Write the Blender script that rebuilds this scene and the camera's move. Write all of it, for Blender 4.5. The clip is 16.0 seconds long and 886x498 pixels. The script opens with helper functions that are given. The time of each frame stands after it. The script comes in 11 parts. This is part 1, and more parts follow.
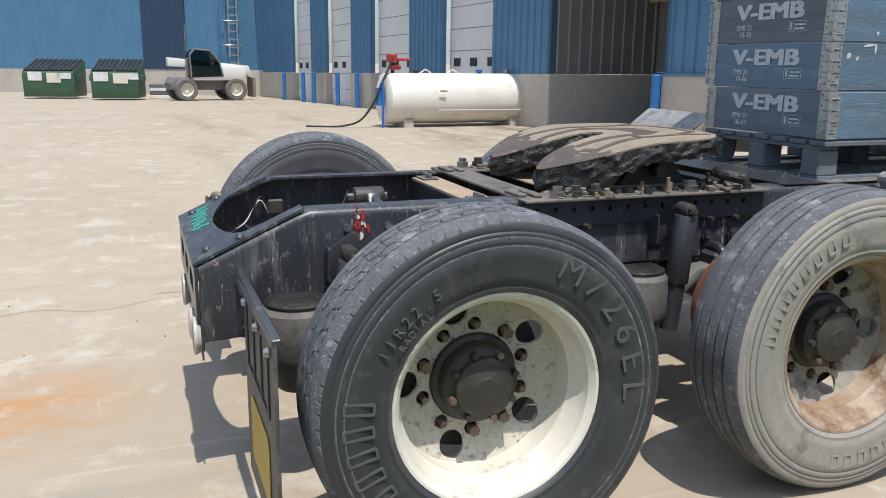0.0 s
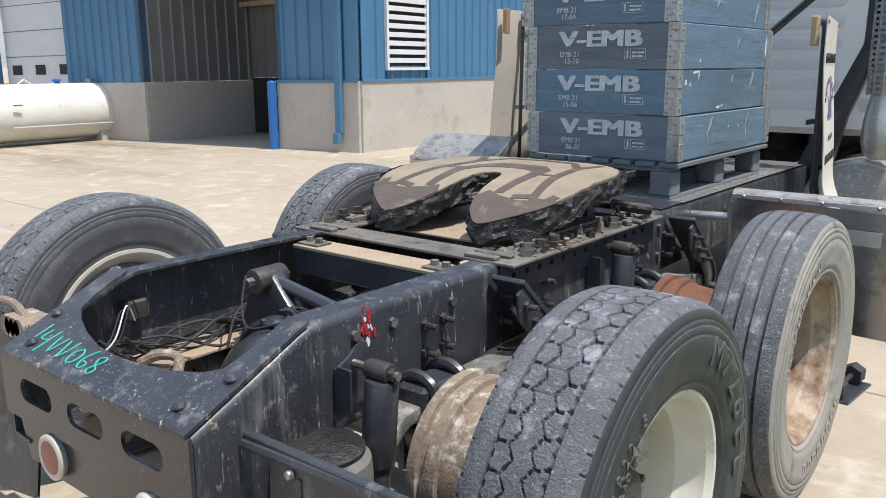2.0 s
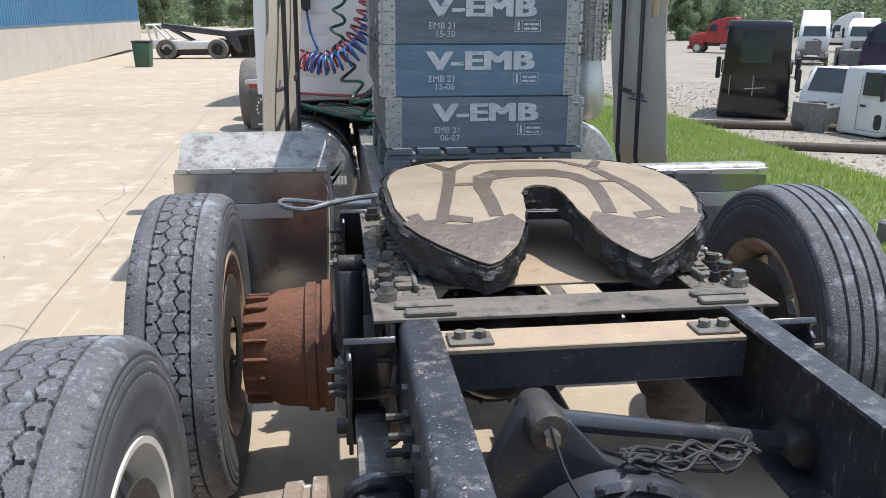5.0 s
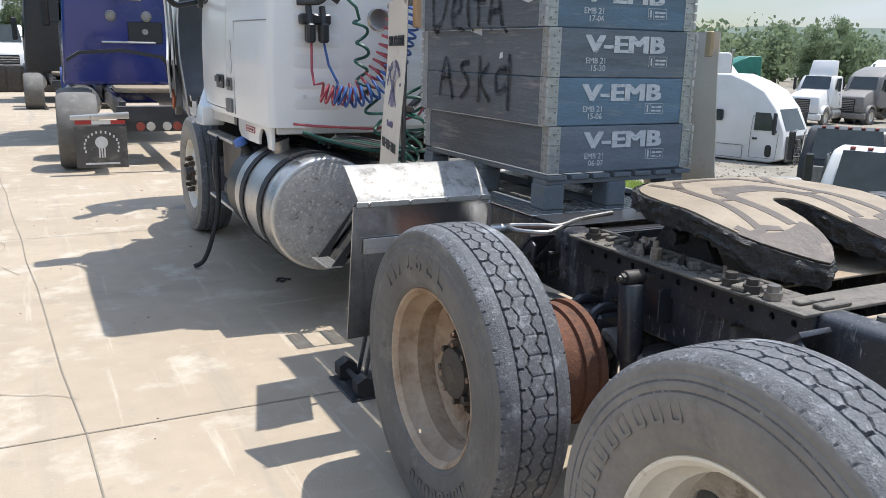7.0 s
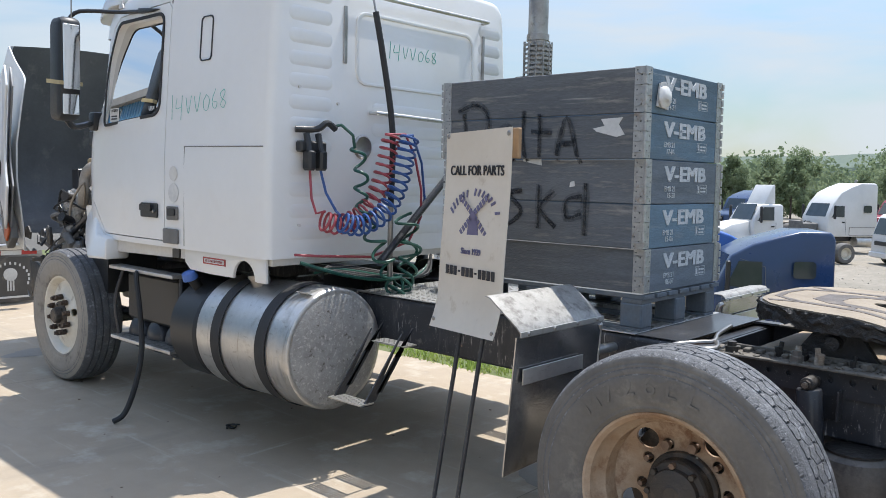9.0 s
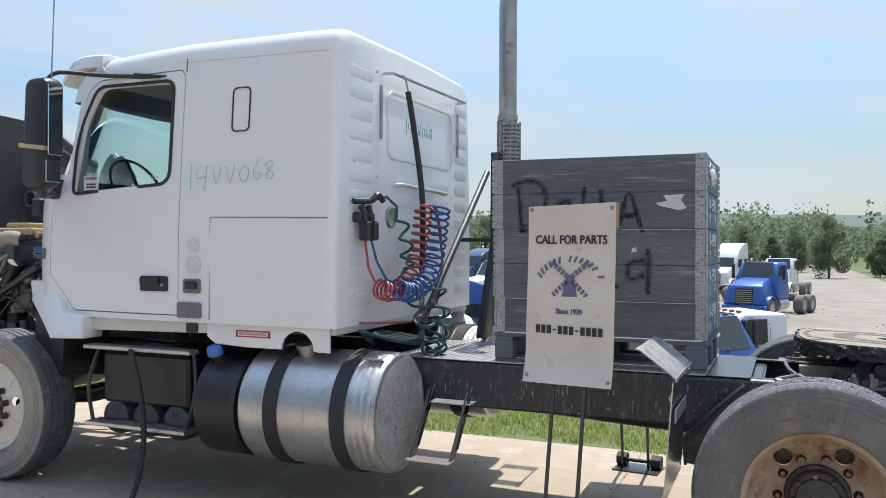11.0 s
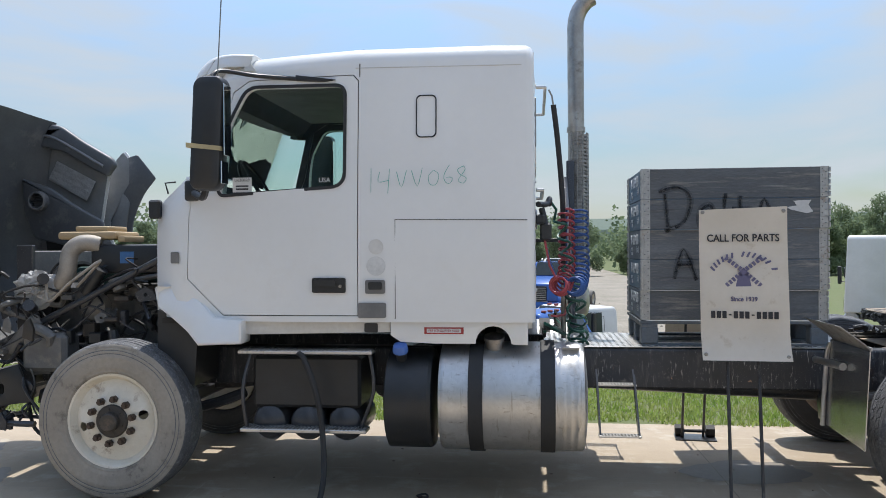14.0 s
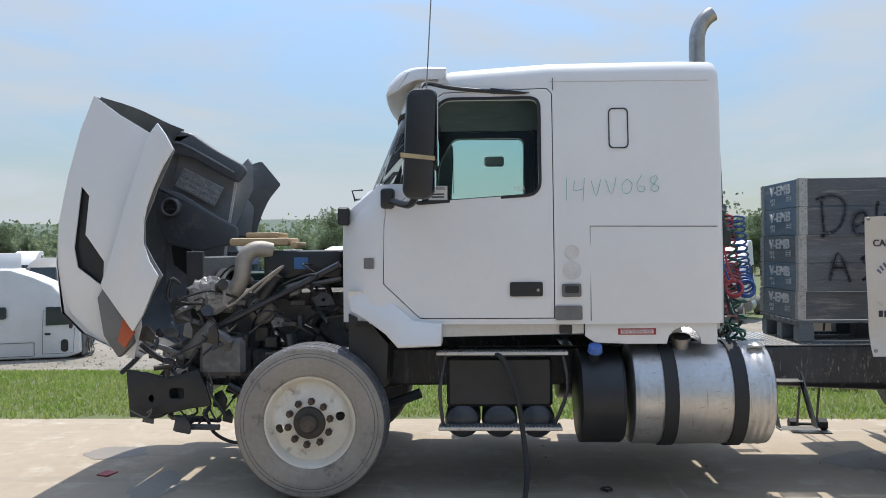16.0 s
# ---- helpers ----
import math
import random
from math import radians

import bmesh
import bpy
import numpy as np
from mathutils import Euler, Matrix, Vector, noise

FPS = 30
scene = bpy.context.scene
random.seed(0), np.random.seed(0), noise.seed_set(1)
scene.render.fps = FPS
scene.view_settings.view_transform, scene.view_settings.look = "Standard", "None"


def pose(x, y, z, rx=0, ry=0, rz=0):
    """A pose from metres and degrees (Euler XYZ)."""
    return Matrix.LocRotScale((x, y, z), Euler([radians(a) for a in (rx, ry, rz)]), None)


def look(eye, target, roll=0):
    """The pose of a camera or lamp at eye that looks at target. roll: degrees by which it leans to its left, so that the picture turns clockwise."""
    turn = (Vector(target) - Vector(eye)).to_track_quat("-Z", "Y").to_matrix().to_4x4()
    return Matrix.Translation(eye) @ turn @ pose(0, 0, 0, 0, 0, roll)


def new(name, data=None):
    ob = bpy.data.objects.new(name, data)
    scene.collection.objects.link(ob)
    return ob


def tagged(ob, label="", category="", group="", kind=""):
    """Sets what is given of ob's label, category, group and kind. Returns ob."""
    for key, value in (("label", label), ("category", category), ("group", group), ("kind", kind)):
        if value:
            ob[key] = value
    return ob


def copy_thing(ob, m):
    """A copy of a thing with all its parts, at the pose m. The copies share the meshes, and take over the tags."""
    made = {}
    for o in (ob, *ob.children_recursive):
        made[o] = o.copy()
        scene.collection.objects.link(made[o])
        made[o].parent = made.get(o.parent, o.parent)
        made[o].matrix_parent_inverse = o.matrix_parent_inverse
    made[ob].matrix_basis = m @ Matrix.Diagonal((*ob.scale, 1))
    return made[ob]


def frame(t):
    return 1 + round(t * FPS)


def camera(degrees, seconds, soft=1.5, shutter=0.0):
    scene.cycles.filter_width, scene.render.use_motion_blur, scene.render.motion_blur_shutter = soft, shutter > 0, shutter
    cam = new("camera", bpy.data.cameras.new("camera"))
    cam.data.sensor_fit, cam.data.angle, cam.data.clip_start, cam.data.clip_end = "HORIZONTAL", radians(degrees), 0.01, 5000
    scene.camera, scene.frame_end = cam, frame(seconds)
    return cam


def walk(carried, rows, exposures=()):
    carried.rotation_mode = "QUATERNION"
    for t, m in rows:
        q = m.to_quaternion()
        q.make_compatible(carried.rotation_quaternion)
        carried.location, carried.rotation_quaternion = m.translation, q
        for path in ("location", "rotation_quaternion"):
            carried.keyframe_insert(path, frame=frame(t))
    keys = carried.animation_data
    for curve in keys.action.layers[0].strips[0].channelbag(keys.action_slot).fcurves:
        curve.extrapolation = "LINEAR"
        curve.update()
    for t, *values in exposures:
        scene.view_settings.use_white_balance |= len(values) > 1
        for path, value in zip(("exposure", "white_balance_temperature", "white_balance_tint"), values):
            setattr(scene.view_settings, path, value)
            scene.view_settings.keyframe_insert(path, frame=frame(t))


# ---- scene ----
cam = camera(56.9, 16.0, soft=0.9)
PATH = [
    (0, (3.007, -0.645, 1.37), (1.181, 0.038, 0.926), 0.7),
    (0.5, (2.772, -0.913, 1.428), (1.068, 0.037, 0.988), 0.2),
    (1, (2.541, -1.204, 1.472), (0.991, -0.018, 1.035), 0.1),
    (1.5, (2.254, -1.342, 1.447), (0.866, 0.03, 1.009), -0.2),
    (2, (1.832, -1.388, 1.499), (0.604, 0.128, 1.058), -0.2),
    (2.5, (1.486, -1.427, 1.545), (0.424, 0.206, 1.093), -0.4),
    (3, (1.145, -1.292, 1.517), (0.279, 0.448, 1.046), -0.4),
    (3.2, (1.007, -1.22, 1.524), (0.23, 0.559, 1.044), -0.4),
    (5.3, (-0.813, -1.158, 1.586), (-0.43, 0.724, 1.028), 0.3),
    (5.5, (-0.972, -1.144, 1.563), (-0.512, 0.721, 1.007), 0.4),
    (6, (-1.409, -0.998, 1.566), (-0.791, 0.824, 1.02), 0.6),
    (6.5, (-1.868, -0.915, 1.576), (-1.116, 0.865, 1.058), 0.9),
    (7, (-2.28, -0.793, 1.557), (-1.393, 0.938, 1.092), 1.2),
    (7.5, (-2.648, -0.512, 1.568), (-1.625, 1.164, 1.187), 1.5),
    (8, (-3.002, -0.354, 1.563), (-1.832, 1.241, 1.267), 1.5),
    (8.5, (-3.29, -0.068, 1.509), (-1.965, 1.414, 1.29), 1.4),
    (9, (-3.597, 0.263, 1.56), (-2.122, 1.602, 1.393), 1.1),
    (9.5, (-3.971, 0.519, 1.587), (-2.365, 1.705, 1.468), 0.9),
    (10, (-4.206, 0.88, 1.557), (-2.502, 1.923, 1.474), 0.5),
    (10.2, (-4.331, 1.063, 1.585), (-2.589, 2.044, 1.522), 0.5),
    (12.3, (-5.474, 2.388, 1.527), (-3.539, 2.893, 1.531), -0.2),
    (12.5, (-5.526, 2.571, 1.492), (-3.578, 3.022, 1.497), -0.2),
    (13, (-5.586, 3.045, 1.569), (-3.616, 3.391, 1.566), -0.4),
    (13.5, (-5.778, 3.465, 1.595), (-3.797, 3.741, 1.59), -0.4),
    (14, (-5.833, 3.853, 1.561), (-3.846, 4.078, 1.558), -0.4),
    (14.5, (-5.865, 4.237, 1.57), (-3.874, 4.427, 1.579), -0.4),
    (15, (-6.051, 4.58, 1.604), (-4.058, 4.744, 1.614), -0.5),
    (15.5, (-6.09, 4.975, 1.578), (-4.094, 5.108, 1.581), -0.5),
    (16, (-6.188, 5.351, 1.598), (-4.191, 5.451, 1.598), -0.6),
]
walk(cam, [(t, look(eye, target, roll)) for t, eye, target, roll in PATH], exposures=[(0, 0.70), (3, 1.00), (5.5, 1.02), (7.5, 1.04), (9, 1.04), (12.5, 0.89), (16, 0.76)])

# ---- world and sun ----
SUN_EL, SUN_AZ = radians(69), radians(2)  # elevation; azimuth measured from +x towards +y
world = bpy.data.worlds.new("World")
scene.world = world
world.use_nodes = True
wn, wl = world.node_tree.nodes, world.node_tree.links
wn.clear()
w_out = wn.new("ShaderNodeOutputWorld")
w_bg = wn.new("ShaderNodeBackground")
w_sky = wn.new("ShaderNodeTexSky")
w_sky.sky_type = "NISHITA"
w_sky.sun_disc = False
w_sky.sun_elevation = SUN_EL
w_sky.sun_rotation = radians(90) - SUN_AZ
w_sky.dust_density = 0.6
w_sky.air_density = 1.1
w_sky.ozone_density = 1.2
w_bg.inputs["Strength"].default_value = 0.15
# thin streaks of high cloud, pale haze towards the horizon
w_tc = wn.new("ShaderNodeTexCoord")
w_map = wn.new("ShaderNodeMapping")
w_map.inputs["Scale"].default_value = (0.9, 0.9, 3.6)
w_map.inputs["Rotation"].default_value = (0.10, 0.22, 0.5)
w_noise = wn.new("ShaderNodeTexNoise")
w_noise.inputs["Scale"].default_value = 3.0
w_noise.inputs["Detail"].default_value = 7.0
w_noise.inputs["Roughness"].default_value = 0.52
w_noise.inputs["Distortion"].default_value = 0.5
w_ramp = wn.new("ShaderNodeValToRGB")
w_ramp.color_ramp.elements[0].position = 0.40
w_ramp.color_ramp.elements[0].color = (0.0, 0.0, 0.0, 1)
w_ramp.color_ramp.elements[1].position = 0.60
w_ramp.color_ramp.elements[1].color = (0.85, 0.85, 0.85, 1)
w_mix = wn.new("ShaderNodeMixRGB")
w_mix.inputs[2].default_value = (2.30, 2.54, 2.80, 1)
wl.new(w_tc.outputs["Generated"], w_map.inputs["Vector"])
wl.new(w_map.outputs["Vector"], w_noise.inputs["Vector"])
wl.new(w_noise.outputs["Fac"], w_ramp.inputs["Fac"])
wl.new(w_ramp.outputs["Color"], w_mix.inputs[0])
w_tint = wn.new("ShaderNodeMixRGB")
w_tint.blend_type = "MULTIPLY"
w_tint.inputs[0].default_value = 1.0
w_tint.inputs[2].default_value = (0.725, 0.745, 0.765, 1)
wl.new(w_sky.outputs["Color"], w_tint.inputs[1])
# sky scaled down at the hazy horizon, boosted overhead out of view to fill shade
w_sep = wn.new("ShaderNodeSeparateXYZ")
w_rise = wn.new("ShaderNodeMapRange")
w_rise.interpolation_type = "SMOOTHSTEP"
w_rise.inputs["From Min"].default_value, w_rise.inputs["From Max"].default_value = -0.05, 0.85
w_rise.inputs["To Min"].default_value, w_rise.inputs["To Max"].default_value = 0.39, 1.86
w_gain = wn.new("ShaderNodeVectorMath")
w_gain.operation = "SCALE"
wl.new(w_tc.outputs["Generated"], w_sep.inputs[0])
wl.new(w_sep.outputs["Z"], w_rise.inputs["Value"])
wl.new(w_tint.outputs["Color"], w_gain.inputs[0])
wl.new(w_rise.outputs[0], w_gain.inputs["Scale"])
wl.new(w_gain.outputs["Vector"], w_mix.inputs[1])
wl.new(w_mix.outputs["Color"], w_bg.inputs["Color"])
wl.new(w_bg.outputs["Background"], w_out.inputs["Surface"])

sun_data = bpy.data.lights.new("sun", "SUN")
sun_data.energy = 2.85
sun_data.angle = radians(0.55)
sun_data.color = (1.0, 0.97, 0.925)
sun = new("sun", sun_data)
sun_way = Vector((math.cos(SUN_EL) * math.cos(SUN_AZ), math.cos(SUN_EL) * math.sin(SUN_AZ), math.sin(SUN_EL)))
sun.matrix_world = look(sun_way * 60, (0, 0, 0))

# ---- materials ----
def mat(name, base, second=None, scale=3.0, rough=0.6, metal=0.0, bump=0.0, bump_scale=60.0,
        fine=0.25, dirt=None, dirt_amount=0.0, dirt_scale=2.0, stretch=(1, 1, 1), vary=0.0, spec=0.5, coat=0.0, rough_vary=0.12):
    """A painted, worn or raw surface: two colours mixed by coarse and fine noise, dirt patches and fine relief."""
    m = bpy.data.materials.new(name)
    m.use_nodes = True
    n, l = m.node_tree.nodes, m.node_tree.links
    b = n["Principled BSDF"]
    tc = n.new("ShaderNodeTexCoord")
    mp = n.new("ShaderNodeMapping")
    mp.inputs["Scale"].default_value = stretch
    l.new(tc.outputs["Object"], mp.inputs["Vector"])
    info = n.new("ShaderNodeObjectInfo")
    add = n.new("ShaderNodeVectorMath")
    add.operation = "ADD"
    mul = n.new("ShaderNodeVectorMath")
    mul.operation = "SCALE"
    mul.inputs["Scale"].default_value = 37.0
    comb = n.new("ShaderNodeCombineXYZ")
    for k in range(3):
        l.new(info.outputs["Random"], comb.inputs[k])
    l.new(comb.outputs[0], mul.inputs[0])
    l.new(mp.outputs["Vector"], add.inputs[0])
    l.new(mul.outputs[0], add.inputs[1])
    vec = add.outputs[0]

    def noise_node(s, detail=6.0, r=0.6):
        t = n.new("ShaderNodeTexNoise")
        t.inputs["Scale"].default_value = s
        t.inputs["Detail"].default_value = detail
        t.inputs["Roughness"].default_value = r
        l.new(vec, t.inputs["Vector"])
        return t

    def mix(fac, a, c, kind="MIX"):
        x = n.new("ShaderNodeMixRGB")
        x.blend_type = kind
        for k, v in ((0, fac), (1, a), (2, c)):
            if isinstance(v, bpy.types.NodeSocket):
                l.new(v, x.inputs[k])
            elif k == 0:
                x.inputs[0].default_value = v
            else:
                x.inputs[k].default_value = (*v, 1)
        return x.outputs[0]

    def steps(fac, lo, hi):
        r = n.new("ShaderNodeMapRange")
        r.inputs["From Min"].default_value = lo
        r.inputs["From Max"].default_value = hi
        l.new(fac, r.inputs["Value"])
        return r.outputs[0]

    second = second or tuple(c * 0.72 for c in base)
    coarse = noise_node(scale)
    col = mix(steps(coarse.outputs["Fac"], 0.32, 0.68), base, second)
    grain = noise_node(scale * 14, 4.0)
    g = steps(grain.outputs["Fac"], 0.3, 0.7)
    dark = tuple(c * 0.55 for c in second)
    gm = n.new("ShaderNodeMath")
    gm.operation = "MULTIPLY"
    gm.inputs[1].default_value = fine
    l.new(g, gm.inputs[0])
    col = mix(gm.outputs[0], col, dark)
    if dirt:
        d = noise_node(dirt_scale, 9.0, 0.7)
        edge = 0.62 - 0.3 * dirt_amount
        col = mix(steps(d.outputs["Fac"], edge, edge + 0.16), col, dirt)
    if vary:
        hsv = n.new("ShaderNodeHueSaturation")
        r = n.new("ShaderNodeMapRange")
        r.inputs["To Min"].default_value = 1 - vary
        r.inputs["To Max"].default_value = 1 + vary
        l.new(info.outputs["Random"], r.inputs["Value"])
        l.new(r.outputs[0], hsv.inputs["Value"])
        l.new(col, hsv.inputs["Color"])
        col = hsv.outputs[0]
    l.new(col, b.inputs["Base Color"])
    rr = n.new("ShaderNodeMapRange")
    rr.inputs["To Min"].default_value = max(0.03, rough - rough_vary)
    rr.inputs["To Max"].default_value = min(1.0, rough + rough_vary)
    l.new(coarse.outputs["Fac"], rr.inputs["Value"])
    l.new(rr.outputs[0], b.inputs["Roughness"])
    b.inputs["Metallic"].default_value = metal
    b.inputs["Specular IOR Level"].default_value = spec
    if coat:
        b.inputs["Coat Weight"].default_value = coat
        b.inputs["Coat Roughness"].default_value = 0.08
    if bump:
        bn = noise_node(bump_scale, 5.0, 0.65)
        bp = n.new("ShaderNodeBump")
        bp.inputs["Strength"].default_value = bump
        bp.inputs["Distance"].default_value = 0.01
        l.new(bn.outputs["Fac"], bp.inputs["Height"])
        l.new(bp.outputs[0], b.inputs["Normal"])
    return m


def glass(name, tint=(0.88, 0.965, 0.94), rough=0.0, clear=0.75):
    """A thin window pane: mostly see-through, with a mirror-like surface."""
    m = bpy.data.materials.new(name)
    m.use_nodes = True
    n, l = m.node_tree.nodes, m.node_tree.links
    n.remove(n["Principled BSDF"])
    tr, gl, mx, fr = (n.new(k) for k in ("ShaderNodeBsdfTransparent", "ShaderNodeBsdfGlossy", "ShaderNodeMixShader", "ShaderNodeFresnel"))
    tr.inputs[0].default_value = (*[c * clear for c in tint], 1)
    gl.inputs["Roughness"].default_value = rough
    fr.inputs[0].default_value = 1.2
    l.new(fr.outputs[0], mx.inputs[0])
    l.new(tr.outputs[0], mx.inputs[1])
    l.new(gl.outputs[0], mx.inputs[2])
    l.new(mx.outputs[0], n["Material Output"].inputs[0])
    return m


def leafmat(name, base, second, scale):
    """Leaves that also let light through."""
    m = mat(name, base, second, scale, 0.75, fine=0.3, vary=0.18, spec=0.2)
    n, l = m.node_tree.nodes, m.node_tree.links
    b = n["Principled BSDF"]
    t, x = n.new("ShaderNodeBsdfTranslucent"), n.new("ShaderNodeMixShader")
    l.new(b.inputs["Base Color"].links[0].from_socket, t.inputs["Color"])
    x.inputs[0].default_value = 0.5
    l.new(b.outputs[0], x.inputs[1])
    l.new(t.outputs[0], x.inputs[2])
    l.new(x.outputs[0], n["Material Output"].inputs[0])
    return m


M_CONCRETE = mat("concrete_slab", (0.415, 0.337, 0.248), (0.368, 0.30, 0.22), 0.45, 0.85, bump=0.25, bump_scale=90, fine=0.2, dirt=(0.335, 0.27, 0.195), dirt_amount=0.2, dirt_scale=0.7)


def wear(m, colour, stretch, scale, lo, hi, spot=None):
    """Another layer over a surface's colour: streaks from a stretched noise, or a soft patch round a spot (x, y, radius)."""
    n, l = m.node_tree.nodes, m.node_tree.links
    b = n["Principled BSDF"]
    old = b.inputs["Base Color"].links[0].from_socket
    tc, mp, t, r, x = (n.new(k) for k in ("ShaderNodeTexCoord", "ShaderNodeMapping", "ShaderNodeTexNoise", "ShaderNodeMapRange", "ShaderNodeMixRGB"))
    l.new(tc.outputs["Object"], mp.inputs["Vector"])
    mp.inputs["Scale"].default_value = stretch
    l.new(mp.outputs[0], t.inputs["Vector"])
    t.inputs["Scale"].default_value, t.inputs["Detail"].default_value, t.inputs["Roughness"].default_value = scale, 7.0, 0.65
    r.inputs["From Min"].default_value, r.inputs["From Max"].default_value = lo, hi
    l.new(t.outputs["Fac"], r.inputs["Value"])
    fac = r.outputs[0]
    if spot:
        d, k, g = n.new("ShaderNodeVectorMath"), n.new("ShaderNodeMapRange"), n.new("ShaderNodeMath")
        d.operation, g.operation = "DISTANCE", "MULTIPLY"
        d.inputs[1].default_value = (spot[0], spot[1], 0)
        l.new(tc.outputs["Object"], d.inputs[0])
        k.inputs["From Min"].default_value, k.inputs["From Max"].default_value = spot[2], spot[2] * 0.2
        l.new(d.outputs["Value"], k.inputs["Value"])
        l.new(k.outputs[0], g.inputs[0])
        l.new(fac, g.inputs[1])
        fac = g.outputs[0]
    l.new(fac, x.inputs[0])
    l.new(old, x.inputs[1])
    x.inputs[2].default_value = (*colour, 1)
    l.new(x.outputs[0], b.inputs["Base Color"])


wear(M_CONCRETE, (0.52, 0.46, 0.37), (9, 0.5, 1), 1.4, 0.60, 0.80)
wear(M_CONCRETE, (0.29, 0.25, 0.20), (5, 0.25, 1), 0.8, 0.57, 0.75)
wear(M_CONCRETE, (0.53, 0.465, 0.37), (0.8, 7, 1), 1.1, 0.64, 0.76)
wear(M_CONCRETE, (0.25, 0.215, 0.17), (0.30, 1.6, 1), 0.9, 0.60, 0.78)
wear(M_CONCRETE, (0.30, 0.26, 0.205), (26, 26, 26), 2.2, 0.66, 0.74)
wear(M_CONCRETE, (0.40, 0.215, 0.09), (2.5, 1.2, 1), 2.2, 0.35, 0.62, (-0.42, -1.2, 0.62))
wear(M_CONCRETE, (0.20, 0.155, 0.10), (0.22, 1.0, 1), 0.5, 0.52, 0.66, (-14, 8, 14))
M_JOINT = mat("joint_filler", (0.29, 0.25, 0.195), rough=0.95, bump=0.4)
M_GRASS = mat("grass_soil", (0.098, 0.139, 0.037), (0.139, 0.148, 0.061), 1.6, 0.95, bump=0.6, bump_scale=40, fine=0.5)
M_BLADE = leafmat("grass_blades", (0.24, 0.36, 0.07), (0.36, 0.40, 0.13), 2.5)
M_GRAVEL = mat("gravel", (0.33, 0.29, 0.235), (0.24, 0.215, 0.17), 0.3, 0.95, bump=0.8, bump_scale=18, fine=0.5, dirt=(0.19, 0.18, 0.13), dirt_amount=0.25, dirt_scale=0.15)
M_BLACK = mat("black_frame_paint", (0.022, 0.024, 0.029), (0.048, 0.05, 0.056), 4, 0.34, bump=0.10, bump_scale=40, fine=0.15, dirt=(0.33, 0.315, 0.285), dirt_amount=0.05, dirt_scale=110, coat=0.15)
M_BLACKDUST = mat("dusty_black_paint", (0.055, 0.056, 0.06), (0.10, 0.098, 0.096), 6, 0.36, bump=0.12, bump_scale=50, fine=0.3, dirt=(0.27, 0.25, 0.22), dirt_amount=0.22, dirt_scale=11, coat=0.1)
M_GREASE = mat("black_grease", (0.013, 0.0125, 0.012), (0.032, 0.028, 0.024), 12, 0.42, bump=1.0, bump_scale=45, fine=0.3)
M_DUSTPLATE = mat("dusty_steel_plate", (0.20, 0.175, 0.14), (0.115, 0.102, 0.085), 5, 0.7, bump=0.35, fine=0.4, dirt=(0.035, 0.033, 0.03), dirt_amount=0.3, dirt_scale=12)
M_FIFTH = mat("greased_top_plate", (0.33, 0.262, 0.18), (0.24, 0.188, 0.128), 7, 0.6, bump=0.35, bump_scale=40, fine=0.35, dirt=(0.19, 0.145, 0.10), dirt_amount=0.16, dirt_scale=5.5)
M_TANPLATE = mat("tan_dusty_plate", (0.40, 0.30, 0.20), (0.31, 0.235, 0.16), 6, 0.75, bump=0.25, fine=0.25, dirt=(0.14, 0.115, 0.09), dirt_amount=0.15, dirt_scale=9)
M_FIFTHDARK = mat("thick_brown_grease", (0.115, 0.085, 0.060), (0.08, 0.059, 0.043), 8, 0.5, bump=0.5, bump_scale=25, fine=0.3, dirt=(0.26, 0.20, 0.14), dirt_amount=0.12, dirt_scale=9)
M_TYRE = mat("tyre_tread_rubber", (0.165, 0.168, 0.176), (0.10, 0.102, 0.108), 9, 0.7, bump=0.7, bump_scale=150, fine=0.6, dirt=(0.34, 0.338, 0.33), dirt_amount=0.2, dirt_scale=75)
M_SIDEINNER = mat("shaded_sidewall_rubber", (0.085, 0.085, 0.086), (0.06, 0.06, 0.061), 5, 0.65, bump=0.15, bump_scale=60, fine=0.25, dirt=(0.15, 0.145, 0.135), dirt_amount=0.2, dirt_scale=7)
M_SIDEWALL = mat("tyre_sidewall_rubber", (0.034, 0.035, 0.037), (0.05, 0.051, 0.052), 5, 0.45, bump=0.12, bump_scale=60, fine=0.2, dirt=(0.085, 0.082, 0.078), dirt_amount=0.2, dirt_scale=6)
M_SIDEDUST = mat("dusty_sidewall_rubber", (0.35, 0.315, 0.265), (0.27, 0.245, 0.21), 3, 0.85, bump=0.2, bump_scale=60, fine=0.25, dirt=(0.09, 0.08, 0.07), dirt_amount=0.2, dirt_scale=6)
M_SIDEGREY = mat("grey_sidewall_rubber", (0.165, 0.155, 0.14), (0.115, 0.108, 0.098), 4, 0.8, bump=0.2, bump_scale=60, fine=0.25, dirt=(0.21, 0.195, 0.17), dirt_amount=0.25, dirt_scale=6)
M_SIDEMID = mat("dusty_grey_sidewall_rubber", (0.25, 0.23, 0.20), (0.185, 0.172, 0.152), 4, 0.8, bump=0.2, bump_scale=60, fine=0.25, dirt=(0.12, 0.113, 0.10), dirt_amount=0.2, dirt_scale=6)
M_SIDERELIEF = mat("worn_raised_rubber", (0.085, 0.086, 0.088), (0.115, 0.114, 0.112), 20, 0.5, fine=0.3)
M_RIM = mat("white_rim_paint", (0.74, 0.70, 0.61), (0.62, 0.57, 0.47), 5, 0.45, bump=0.1, fine=0.12, dirt=(0.26, 0.19, 0.13), dirt_amount=0.12, dirt_scale=8)
